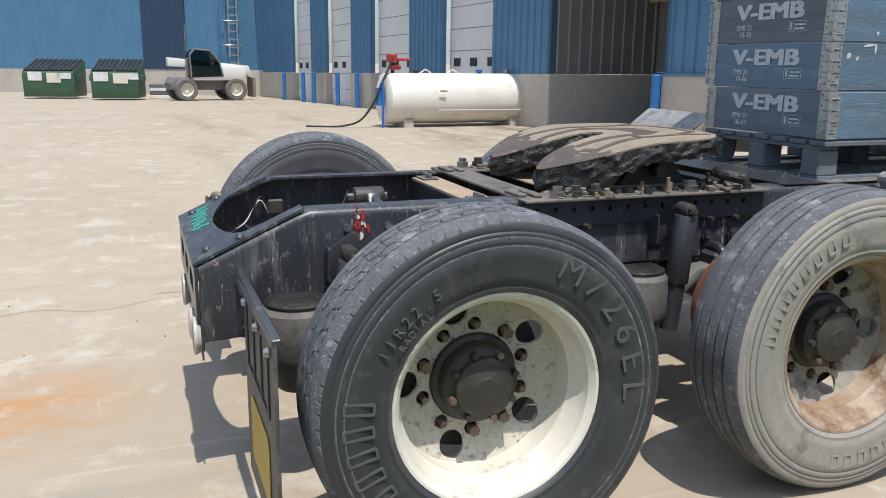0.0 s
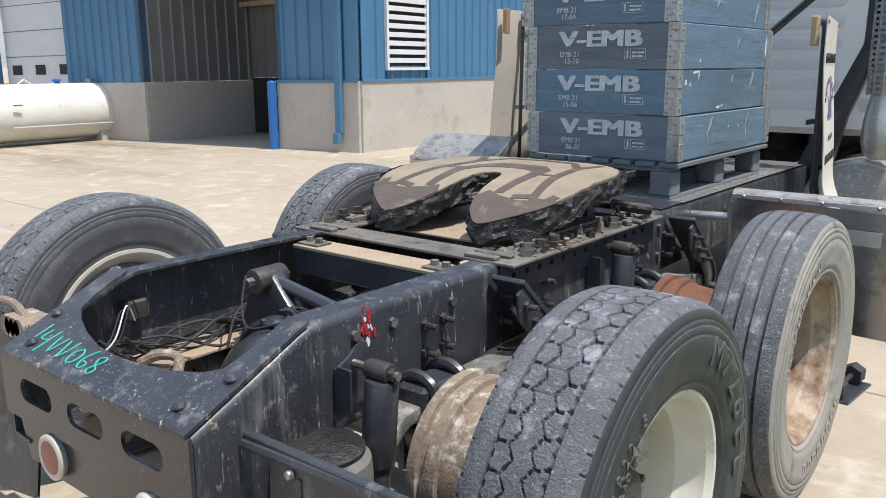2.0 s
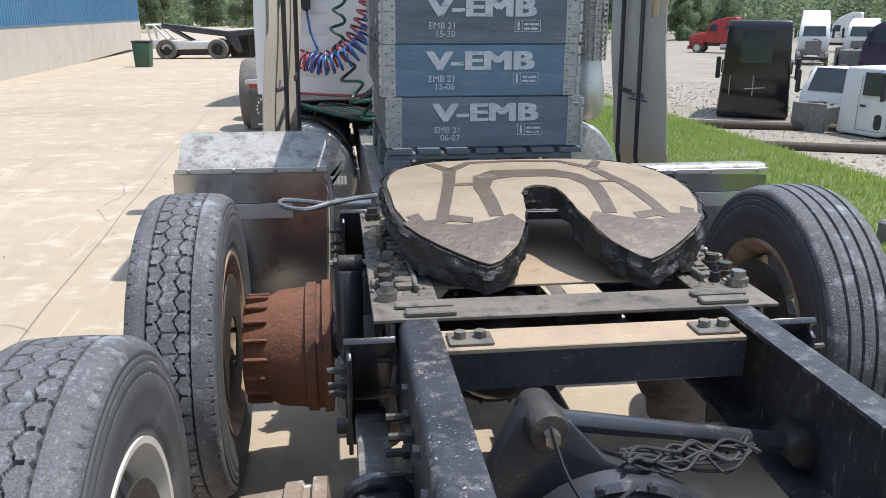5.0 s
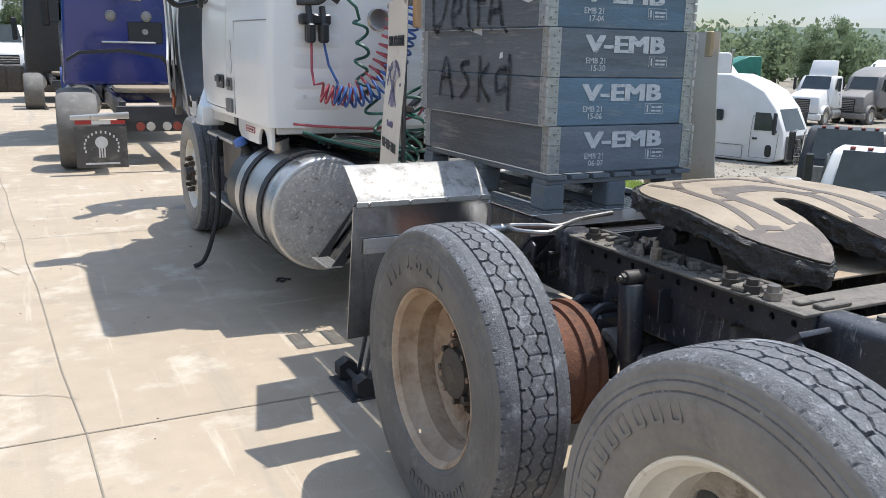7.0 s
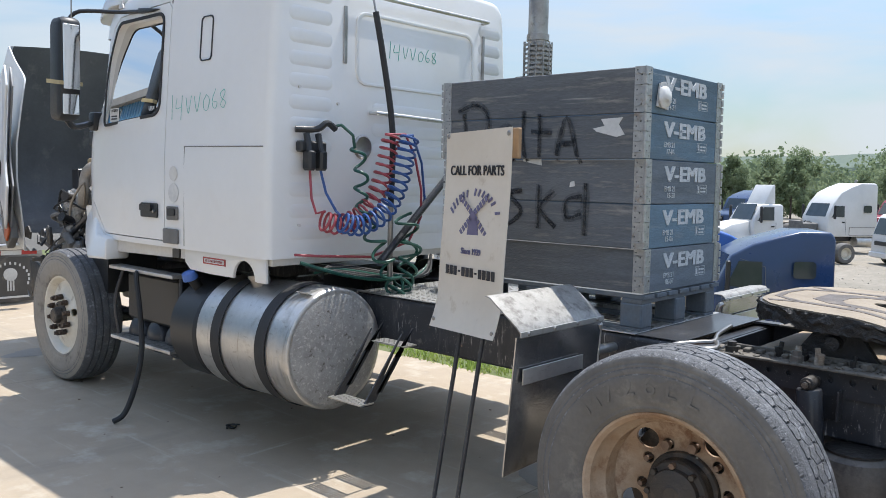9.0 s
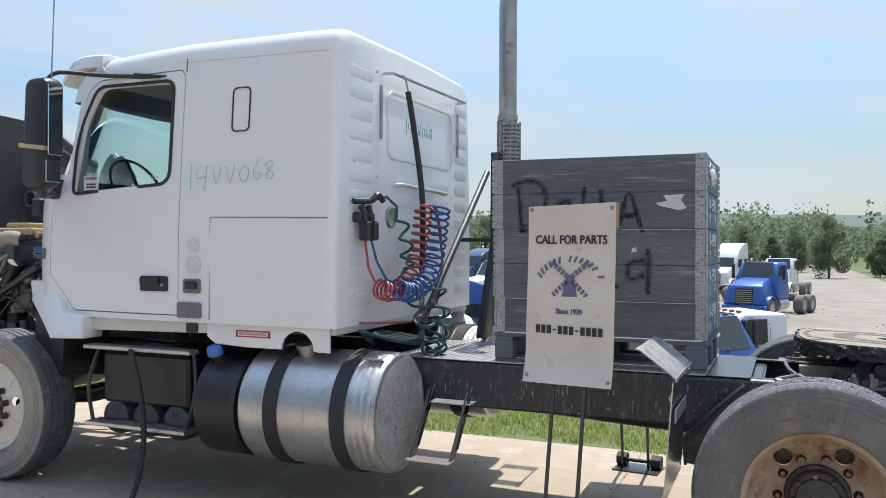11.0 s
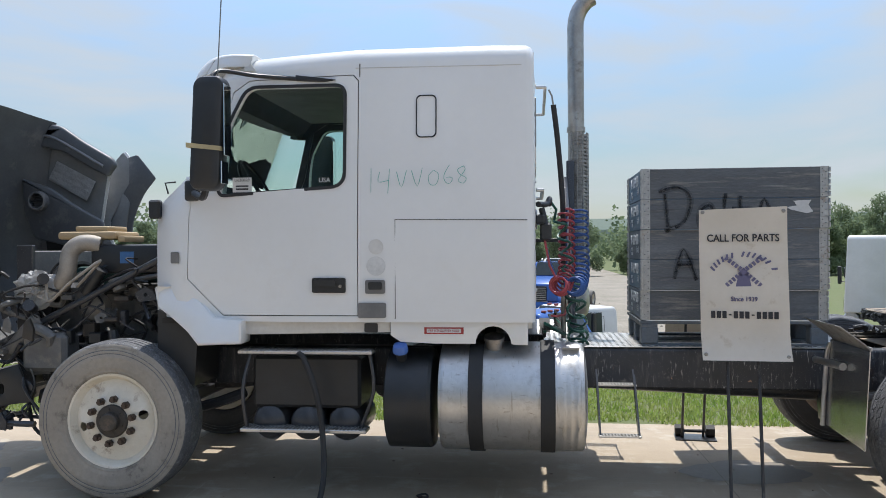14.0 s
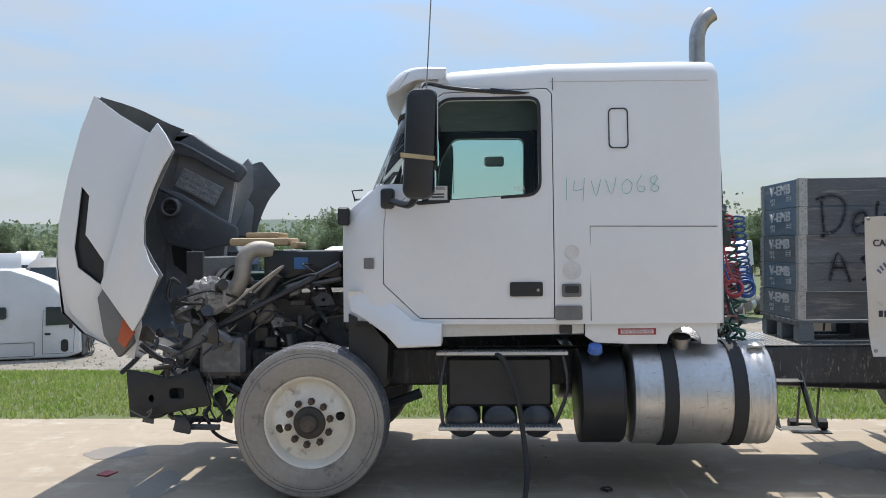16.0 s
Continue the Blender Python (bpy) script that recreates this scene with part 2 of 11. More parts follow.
M_RIMDIRTY = mat("dirty_disc_paint", (0.42, 0.38, 0.32), (0.28, 0.24, 0.20), 9, 0.7, bump=0.2, fine=0.4, dirt=(0.11, 0.085, 0.065), dirt_amount=0.4, dirt_scale=13)
M_RIMRUST = mat("rust_stained_rim", (0.52, 0.44, 0.34), (0.30, 0.19, 0.11), 3.5, 0.65, bump=0.25, fine=0.25, dirt=(0.16, 0.08, 0.04), dirt_amount=0.42, dirt_scale=6)
M_RUST = mat("rusty_drum", (0.21, 0.085, 0.045), (0.13, 0.055, 0.03), 8, 0.85, bump=0.5, bump_scale=50, fine=0.4, dirt=(0.05, 0.03, 0.022), dirt_amount=0.3, dirt_scale=7)
M_RUSTTAN = mat("pale_rusty_drum", (0.30, 0.235, 0.17), (0.18, 0.13, 0.09), 10, 0.85, bump=0.5, bump_scale=50, fine=0.4, dirt=(0.55, 0.50, 0.43), dirt_amount=0.3, dirt_scale=16)
M_HUB = mat("oily_hub", (0.028, 0.026, 0.024), (0.055, 0.045, 0.036), 9, 0.5, bump=0.4, bump_scale=50, fine=0.3, dirt=(0.12, 0.09, 0.065), dirt_amount=0.25, dirt_scale=12)
M_NUT = mat("rusty_nut", (0.16, 0.10, 0.07), (0.26, 0.19, 0.14), 25, 0.6, metal=0.4, bump=0.2)
M_LUG = mat("dark_rusty_lug", (0.060, 0.042, 0.032), (0.10, 0.068, 0.048), 25, 0.55, metal=0.3, bump=0.2)
M_STEEL = mat("bare_steel", (0.42, 0.41, 0.39), (0.28, 0.26, 0.24), 8, 0.35, metal=0.9, bump=0.1, fine=0.2, dirt=(0.14, 0.12, 0.10), dirt_amount=0.15, dirt_scale=9)
M_ALU = mat("weathered_aluminium", (0.62, 0.61, 0.59), (0.50, 0.49, 0.47), 3, 0.40, metal=0.85, bump=0.14, bump_scale=22, fine=0.18, dirt=(0.34, 0.31, 0.27), dirt_amount=0.18, dirt_scale=3.5)
M_ALUEND = mat("dusty_aluminium", (0.50, 0.495, 0.48), (0.39, 0.38, 0.36), 18, 0.7, metal=0.45, bump=0.3, bump_scale=45, fine=0.45)
M_STAINLESS = mat("stained_stainless", (0.46, 0.465, 0.47), (0.33, 0.33, 0.33), 4, 0.20, metal=0.9, bump=0.06, fine=0.2, dirt=(0.17, 0.15, 0.13), dirt_amount=0.26, dirt_scale=6)
M_DULLALU = mat("dull_fender_top", (0.40, 0.39, 0.365), (0.29, 0.28, 0.26), 9, 0.55, metal=0.35, bump=0.2, fine=0.4, dirt=(0.13, 0.12, 0.11), dirt_amount=0.42, dirt_scale=20)
M_WHITE = mat("white_cab_paint", (0.755, 0.752, 0.732), (0.715, 0.712, 0.693), 1.2, 0.30, bump=0.02, bump_scale=8, fine=0.04, coat=0.35, dirt=(0.70, 0.685, 0.65), dirt_amount=0.12, dirt_scale=1.8, rough_vary=0.06)
M_SKIRT = mat("grimy_white_paint", (0.66, 0.65, 0.62), (0.54, 0.52, 0.48), 3, 0.45, bump=0.05, fine=0.15)
M_PLASTIC = mat("black_plastic", (0.016, 0.017, 0.018), (0.026, 0.027, 0.028), 6, 0.42, bump=0.12, bump_scale=120, fine=0.1)
M_GREYPLASTIC = mat("grey_plastic", (0.20, 0.195, 0.185), (0.15, 0.147, 0.14), 6, 0.6, bump=0.1)
M_RUBBER = mat("black_rubber", (0.02, 0.02, 0.021), (0.03, 0.03, 0.03), 8, 0.7, bump=0.1)
M_FLAP = mat("scuffed_rubber_flap", (0.05, 0.049, 0.048), (0.085, 0.08, 0.074), 4, 0.55, bump=0.2, bump_scale=30, fine=0.25, dirt=(0.18, 0.16, 0.135), dirt_amount=0.25, dirt_scale=5)
M_AIRBAG = mat("dusty_air_spring", (0.19, 0.175, 0.155), (0.11, 0.10, 0.09), 6, 0.8, bump=0.2, fine=0.3, dirt=(0.045, 0.042, 0.04), dirt_amount=0.3, dirt_scale=8)
M_WOOD = mat("blue_grey_stained_boards", (0.17, 0.205, 0.24), (0.115, 0.135, 0.155), 2.4, 0.75, bump=0.3, bump_scale=30, fine=0.4, stretch=(1, 1, 7), vary=0.2, dirt=(0.20, 0.215, 0.22), dirt_amount=0.25, dirt_scale=2.6)
M_WOODBLUE = mat("blue_stained_boards", (0.135, 0.225, 0.305), (0.11, 0.16, 0.20), 2.2, 0.72, bump=0.3, bump_scale=30, fine=0.35, stretch=(1, 1, 7), vary=0.14, dirt=(0.22, 0.25, 0.27), dirt_amount=0.22, dirt_scale=2.5)
M_WOODGREY = mat("weathered_grey_boards", (0.155, 0.168, 0.18), (0.095, 0.103, 0.112), 2.4, 0.8, bump=0.35, bump_scale=30, fine=0.45, stretch=(1, 1, 8), vary=0.22, dirt=(0.26, 0.25, 0.23), dirt_amount=0.25, dirt_scale=2.4)
M_KNOT = mat("dark_knot", (0.035, 0.04, 0.05), rough=0.8)
M_GALV = mat("galvanised_hinge", (0.50, 0.51, 0.50), (0.36, 0.365, 0.36), 30, 0.42, metal=0.55, bump=0.1, fine=0.3, dirt=(0.26, 0.19, 0.13), dirt_amount=0.14, dirt_scale=14)
M_PALLET = mat("blue_pallet_block", (0.12, 0.155, 0.19), (0.16, 0.165, 0.165), 5, 0.85, bump=0.4, bump_scale=40, fine=0.4)
M_PRINT = mat("white_stencil", (0.66, 0.68, 0.69), (0.50, 0.53, 0.55), 22, 0.8, fine=0.35)


def misty(name, colour, lo, hi):
    """Thin spray paint: patchy cover that lets the boards show."""
    m = mat(name, colour, rough=0.8)
    n, l = m.node_tree.nodes, m.node_tree.links
    t, r, tr, x = (n.new(k) for k in ("ShaderNodeTexNoise", "ShaderNodeMapRange", "ShaderNodeBsdfTransparent", "ShaderNodeMixShader"))
    t.inputs["Scale"].default_value, t.inputs["Detail"].default_value = 26.0, 6.0
    r.inputs["From Min"].default_value, r.inputs["From Max"].default_value = 0.3, 0.7
    r.inputs["To Min"].default_value, r.inputs["To Max"].default_value = lo, hi
    l.new(n["Texture Coordinate"].outputs["Object"], t.inputs["Vector"])
    l.new(t.outputs["Fac"], r.inputs["Value"])
    l.new(r.outputs[0], x.inputs[0])
    l.new(tr.outputs[0], x.inputs[1])
    l.new(n["Principled BSDF"].outputs[0], x.inputs[2])
    l.new(x.outputs[0], n["Material Output"].inputs[0])
    return m


M_SPRAY = misty("black_spray_paint", (0.03, 0.03, 0.033), 0.25, 0.85)
M_SPRAYMIST = misty("black_spray_mist", (0.03, 0.03, 0.033), 0.08, 0.42)
M_SIGN = mat("sun_bleached_sign_board", (0.66, 0.60, 0.51), (0.58, 0.52, 0.43), 2.5, 0.6, bump=0.08, bump_scale=30, fine=0.06, dirt=(0.42, 0.34, 0.24), dirt_amount=0.05, dirt_scale=7)
M_SIGNINK = mat("purple_ink", (0.12, 0.11, 0.20), (0.16, 0.15, 0.24), 9, 0.6)
M_BLACKINK = mat("black_ink", (0.03, 0.03, 0.035), rough=0.6)
M_GREENPEN = mat("green_paint_pen", (0.04, 0.42, 0.33), (0.06, 0.36, 0.29), 12, 0.6)
M_BLUESIDING = mat("blue_corrugated_siding", (0.075, 0.20, 0.33), (0.06, 0.165, 0.28), 0.6, 0.45, bump=0.03, fine=0.08, dirt=(0.10, 0.19, 0.27), dirt_amount=0.15, dirt_scale=0.8)
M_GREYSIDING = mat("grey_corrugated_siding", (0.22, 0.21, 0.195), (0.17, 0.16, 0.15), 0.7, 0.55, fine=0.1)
M_WALLCONC = mat("wall_concrete", (0.52, 0.47, 0.40), (0.44, 0.40, 0.34), 0.8, 0.9, bump=0.3, bump_scale=40, fine=0.2, dirt=(0.34, 0.29, 0.24), dirt_amount=0.2, dirt_scale=1.2)
M_DOORWHITE = mat("white_overhead_door", (0.70, 0.70, 0.70), (0.62, 0.62, 0.61), 0.8, 0.6, fine=0.06)
M_BOLLARD = mat("blue_bollard_paint", (0.02, 0.14, 0.42), (0.02, 0.12, 0.34), 4, 0.5, fine=0.1)
M_TANKWHITE = mat("white_tank_paint", (0.72, 0.70, 0.64), (0.64, 0.61, 0.54), 1.5, 0.5, fine=0.1, dirt=(0.40, 0.32, 0.23), dirt_amount=0.1, dirt_scale=3)
M_RED = mat("red_paint", (0.42, 0.035, 0.03), (0.32, 0.03, 0.03), 6, 0.5)
M_LENS = mat("dull_red_lens", (0.30, 0.055, 0.04), (0.24, 0.07, 0.05), 12, 0.35)
M_LENSWHITE = mat("dull_white_lens", (0.55, 0.53, 0.48), (0.45, 0.42, 0.37), 12, 0.35)
M_YELLOW = mat("yellow_paint", (0.52, 0.36, 0.05), (0.42, 0.29, 0.05), 8, 0.6)
M_TRUCKYELLOW = mat("yellow_truck_paint", (0.72, 0.50, 0.03), (0.64, 0.44, 0.03), 2, 0.35)
M_GREENBIN = mat("green_bin_paint", (0.045, 0.115, 0.06), (0.035, 0.085, 0.05), 2, 0.55)
M_BLUETRUCK = mat("deep_blue_truck_paint", (0.012, 0.028, 0.19), (0.012, 0.025, 0.15), 2, 0.25, coat=0.5, fine=0.04)
M_NAVY = mat("navy_truck_paint", (0.018, 0.045, 0.12), (0.015, 0.04, 0.10), 2, 0.3, coat=0.4)
M_MIDBLUE = mat("mid_blue_truck_paint", (0.03, 0.12, 0.40), (0.03, 0.10, 0.34), 2, 0.35)
M_GREENTRUCK = mat("green_truck_paint", (0.02, 0.19, 0.13), rough=0.35)
M_DARKRED = mat("dark_red_truck_paint", (0.30, 0.02, 0.035), rough=0.35)
M_OFFWHITE = mat("faded_white_paint", (0.72, 0.71, 0.69), (0.63, 0.62, 0.59), 0.8, 0.45, fine=0.08)
M_BARK = mat("bark", (0.10, 0.08, 0.06), (0.07, 0.055, 0.045), 6, 0.9, bump=0.6)
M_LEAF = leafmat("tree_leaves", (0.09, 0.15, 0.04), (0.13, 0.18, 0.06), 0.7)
# distance haze is mixed into these two base colours: paler, greyer greens
M_LEAFHAZE = leafmat("hazy_far_tree_leaves", (0.17, 0.225, 0.125), (0.215, 0.265, 0.155), 0.15)
M_HILLHAZE = mat("hazy_wooded_hill", (0.11, 0.15, 0.115), (0.14, 0.175, 0.14), 0.01, 0.95, fine=0.3)
M_COILRED = mat("red_air_hose", (0.38, 0.06, 0.075), (0.32, 0.06, 0.07), 9, 0.45)
M_COILBLUE = mat("blue_air_hose", (0.03, 0.10, 0.32), (0.03, 0.085, 0.26), 9, 0.45)
M_COILGREEN = mat("green_cable", (0.012, 0.085, 0.06), (0.012, 0.07, 0.05), 9, 0.45)
# near-black: the cab floor, and shade put as colour behind the louver and in the bay
M_DARKSPACE = mat("dark_floor_and_shade", (0.03, 0.028, 0.025), rough=0.9)
M_SEAT = mat("grey_seat_cloth", (0.10, 0.10, 0.105), (0.075, 0.075, 0.08), 8, 0.9, bump=0.2)
M_ENGINE = mat("dirty_engine_metal", (0.11, 0.113, 0.115), (0.215, 0.21, 0.20), 7, 0.55, metal=0.25, bump=0.4, bump_scale=40, fine=0.35, dirt=(0.24, 0.22, 0.19), dirt_amount=0.25, dirt_scale=14)
M_ENGGREEN = mat("green_engine_paint", (0.02, 0.075, 0.06), (0.015, 0.05, 0.045), 7, 0.55, bump=0.2)
M_TAN = mat("tan_plastic_cover", (0.47, 0.35, 0.20), (0.38, 0.28, 0.16), 6, 0.6)
M_PIPE = mat("cast_pipe", (0.42, 0.38, 0.33), (0.32, 0.29, 0.25), 8, 0.6, metal=0.4, bump=0.2)
M_BAG = mat("plastic_bag", (0.58, 0.57, 0.55), (0.45, 0.44, 0.42), 12, 0.35, bump=0.5, bump_scale=25)
def thin_film(m, share):
    """Part of the light passes straight through."""
    n, l = m.node_tree.nodes, m.node_tree.links
    t, x = n.new("ShaderNodeBsdfTransparent"), n.new("ShaderNodeMixShader")
    x.inputs[0].default_value = share
    l.new(n["Principled BSDF"].outputs[0], x.inputs[1])
    l.new(t.outputs[0], x.inputs[2])
    l.new(x.outputs[0], n["Material Output"].inputs[0])


thin_film(M_BAG, 0.35)
M_FOIL = mat("heat_shield_foil", (0.66, 0.66, 0.66), (0.55, 0.55, 0.55), 14, 0.45, metal=0.25, bump=0.7, bump_scale=60)
M_HOODIN = mat("hood_underside", (0.25, 0.255, 0.26), (0.18, 0.185, 0.19), 3, 0.5, bump=0.1, fine=0.2, dirt=(0.24, 0.225, 0.205), dirt_amount=0.28, dirt_scale=5)
M_ORANGE = mat("orange_lens", (0.55, 0.12, 0.04), rough=0.35)
M_TAPE = mat("masking_tape", (0.52, 0.43, 0.24), rough=0.7)
M_LABEL = mat("paper_label", (0.74, 0.74, 0.72), rough=0.7)
M_STONE = mat("gravel_stone", (0.33, 0.30, 0.25), (0.24, 0.21, 0.17), 4, 0.9, vary=0.25)
M_HOODDARK = mat("dark_hood_moulding", (0.12, 0.125, 0.13), (0.085, 0.089, 0.093), 3, 0.42, bump=0.15, fine=0.2, dirt=(0.20, 0.19, 0.18), dirt_amount=0.22, dirt_scale=4)
G_PANE = glass("window_glass", clear=0.95)
G_DARK = glass("tinted_glass", (0.4, 0.5, 0.5), clear=0.5)
M_MIRROR = mat("mirror_glass", (0.85, 0.87, 0.88), (0.83, 0.85, 0.86), rough=0.05, metal=1.0, fine=0.0, rough_vary=0.01)
M_RAIL = mat("scuffed_rail_paint", (0.021, 0.0225, 0.027), (0.045, 0.047, 0.053), 5, 0.41, bump=0.12, bump_scale=45, fine=0.2, dirt=(0.24, 0.23, 0.21), dirt_amount=0.12, dirt_scale=14)
wear(M_RAIL, (0.15, 0.147, 0.138), (2, 2, 0.35), 9.0, 0.54, 0.74)
wear(M_RAIL, (0.36, 0.35, 0.33), (1, 1, 0.16), 70.0, 0.61, 0.69)
wear(M_RAIL, (0.60, 0.59, 0.56), (1, 1, 1), 210.0, 0.65, 0.68)
wear(M_RAIL, (0.34, 0.22, 0.14), (1, 1, 1), 13.0, 0.67, 0.71)
wear(M_BLACK, (0.26, 0.25, 0.23), (1, 1, 0.5), 9.0, 0.64, 0.80)
wear(M_ALUEND, (0.62, 0.60, 0.57), (1, 1, 1), 55.0, 0.56, 0.64)
wear(M_ALUEND, (0.17, 0.155, 0.135), (1, 1, 1), 26.0, 0.60, 0.68)
wear(M_ALU, (0.30, 0.27, 0.22), (1, 3, 0.25), 14.0, 0.60, 0.74)
wear(M_BLACK, (0.46, 0.45, 0.42), (1, 1, 1), 200.0, 0.655, 0.69)
wear(M_BLACKDUST, (0.34, 0.315, 0.27), (2, 2, 2), 4.0, 0.54, 0.74)
wear(M_BLACKDUST, (0.05, 0.05, 0.052), (30, 30, 30), 2.0, 0.60, 0.68)
wear(M_TYRE, (0.07, 0.07, 0.072), (30, 30, 30), 1.6, 0.64, 0.74)
wear(M_TYRE, (0.40, 0.40, 0.40), (40, 40, 40), 1.8, 0.64, 0.72)
wear(M_TYRE, (0.30, 0.31, 0.325), (1, 1, 1), 9.0, 0.56, 0.68)
wear(M_SIDEWALL, (0.13, 0.127, 0.12), (3, 3, 3), 5.0, 0.60, 0.80)
wear(M_SIDEDUST, (0.10, 0.092, 0.08), (4, 4, 4), 3.0, 0.64, 0.76)
wear(M_WOODGREY, (0.30, 0.295, 0.28), (1, 1.2, 26), 1.6, 0.62, 0.76)
wear(M_WOODGREY, (0.05, 0.05, 0.053), (1, 1.0, 30), 1.2, 0.62, 0.74)
wear(M_WOODBLUE, (0.34, 0.38, 0.41), (1.2, 1.2, 22), 1.8, 0.64, 0.78)
wear(M_WOODBLUE, (0.05, 0.075, 0.105), (1, 1, 26), 1.3, 0.60, 0.74)
wear(M_WOOD, (0.05, 0.06, 0.075), (1, 1, 26), 1.3, 0.60, 0.74)
wear(M_WOOD, (0.28, 0.30, 0.32), (1.2, 1.2, 22), 1.8, 0.66, 0.78)
wear(M_PRINT, (0.16, 0.19, 0.22), (3, 3, 14), 6.0, 0.56, 0.66)
wear(M_ALU, (0.30, 0.28, 0.25), (2.5, 2.5, 8), 5.0, 0.60, 0.74)
wear(M_STAINLESS, (0.42, 0.40, 0.37), (20, 20, 2), 1.5, 0.62, 0.74)
wear(M_RIM, (0.40, 0.30, 0.20), (5, 5, 5), 3.0, 0.66, 0.80)
wear(M_SIGN, (0.36, 0.28, 0.19), (18, 18, 18), 2.0, 0.71, 0.78)
wear(M_CONCRETE, (0.475, 0.42, 0.34), (1, 1, 1), 2.6, 0.54, 0.70)
wear(M_CONCRETE, (0.31, 0.265, 0.205), (1, 1, 1), 5.5, 0.60, 0.72)
wear(M_CONCRETE, (0.56, 0.50, 0.41), (1, 1, 1), 38.0, 0.66, 0.72)
wear(M_CONCRETE, (0.22, 0.19, 0.15), (1, 1, 1), 30.0, 0.68, 0.73)

# ---- building blocks ----
def put(bm, name, material, smooth=30.0):
    """Link a bmesh as one mesh object; edges sharper than the angle stay crisp."""
    me = bpy.data.meshes.new(name)
    bmesh.ops.recalc_face_normals(bm, faces=bm.faces)
    bm.to_mesh(me)
    bm.free()
    for mm in material if isinstance(material, (list, tuple)) else [material]:
        me.materials.append(mm)
    if smooth:
        me.shade_smooth()
        me.set_sharp_from_angle(angle=radians(smooth))
    return new(name, me)


def thing(name, label, category, group="", kind="", at=(0, 0, 0), turn=0.0):
    ob = new(name)
    ob.empty_display_size = 0.1
    ob.matrix_basis = pose(*at, 0, 0, turn)
    return tagged(ob, label, category, group, kind)


def part(name, bm, material, parent, label="", smooth=30.0):
    ob = put(bm, name, material, smooth)
    ob.parent = parent
    if label:
        tagged(ob, label)
    return ob


def single(name, bm, material, label, category, group="", kind="", smooth=30.0):
    return tagged(put(bm, name, material, smooth), label, category, group, kind)


def box(x0, x1, y0, y1, z0, z1, bevel=0.0, bm=None, m=None, seg=1):
    """An axis-aligned box, its edges rounded by bevel."""
    own = bmesh.new()
    bmesh.ops.create_cube(own, size=1.0, matrix=Matrix.LocRotScale(((x0 + x1) / 2, (y0 + y1) / 2, (z0 + z1) / 2), None, (abs(x1 - x0), abs(y1 - y0), abs(z1 - z0))))
    if bevel:
        bmesh.ops.bevel(own, geom=own.edges[:], offset=bevel, segments=seg, affect="EDGES", profile=0.5)
    return join(bm, own, m)


def join(bm, own, m=None):
    if m is not None:
        bmesh.ops.transform(own, matrix=m, verts=own.verts)
    if bm is None:
        return own
    tmp = bpy.data.meshes.new("tmp")
    own.to_mesh(tmp)
    own.free()
    bm.from_mesh(tmp)
    bpy.data.meshes.remove(tmp)
    return bm


def aim(p0, p1):
    """A matrix that lays the z axis from p0 to p1."""
    d = Vector(p1) - Vector(p0)
    return Matrix.Translation(p0) @ d.to_track_quat("Z", "Y").to_matrix().to_4x4(), d.length


def rod(p0, p1, r, r2=None, seg=16, bm=None, bevel=0.0):
    own = bmesh.new()
    m, length = aim(p0, p1)
    bmesh.ops.create_cone(own, cap_ends=True, segments=seg, radius1=r, radius2=r if r2 is None else r2, depth=length, matrix=m @ Matrix.Translation((0, 0, length / 2)))
    if bevel:
        rim = [e for e in own.edges if any(len(f.verts) > 4 for f in e.link_faces)]
        bmesh.ops.bevel(own, geom=rim, offset=bevel, segments=2, affect="EDGES", profile=0.5)
    return join(bm, own)


def lathe(profile, m=None, seg=48, bm=None, arc=None, mats=None):
    """Turn (radius, height) pairs round the z axis. arc: radians, where it isn't a full turn. mats: a material slot per strip."""
    own = bmesh.new()
    full = arc is None
    n = seg if full else seg + 1
    rings = []
    for k in range(n):
        a = (2 * math.pi if full else arc) * k / seg
        rings.append([own.verts.new((r * math.cos(a), r * math.sin(a), h)) for r, h in profile])
    for k in range(seg):
        a, b = rings[k], rings[(k + 1) % n]
        for j in range(len(profile) - 1):
            f = own.faces.new((a[j], b[j], b[j + 1], a[j + 1]))
            if mats:
                f.material_index = mats[j]
    bmesh.ops.remove_doubles(own, verts=own.verts, dist=1e-6)
    return join(bm, own, m)


def sweep(points, r, seg=8, bm=None, closed=False, steps=0):
    """A round bar along a line of points; steps rounds the corners by a spline."""
    pts = [Vector(p) for p in points]
    if steps:
        out = []
        last = len(pts) - 1
        for i in range(last):
            p0, p1, p2, p3 = pts[max(i - 1, 0)], pts[i], pts[i + 1], pts[min(i + 2, last)]
            for k in range(steps):
                t = k / steps
                out.append(0.5 * ((2 * p1) + (p2 - p0) * t + (2 * p0 - 5 * p1 + 4 * p2 - p3) * t * t + (3 * p1 - p0 - 3 * p2 + p3) * t ** 3))
        pts = out + [pts[-1]]
    own = bmesh.new()
    rings = []
    up = None
    for i, p in enumerate(pts):
        d = (pts[min(i + 1, len(pts) - 1)] - pts[max(i - 1, 0)]).normalized()
        if up is None:
            up = Vector((0, 0, 1)) if abs(d.z) < 0.9 else Vector((1, 0, 0))
        side = d.cross(up).normalized()
        up = side.cross(d).normalized()
        rings.append([own.verts.new(p + r * (math.cos(2 * math.pi * k / seg) * side + math.sin(2 * math.pi * k / seg) * up)) for k in range(seg)])
    for a, b in zip(rings, rings[1:]):
        for k in range(seg):
            own.faces.new((a[k], a[(k + 1) % seg], b[(k + 1) % seg], b[k]))
    own.faces.new(rings[0][::-1])
    own.faces.new(rings[-1])
    return join(bm, own)


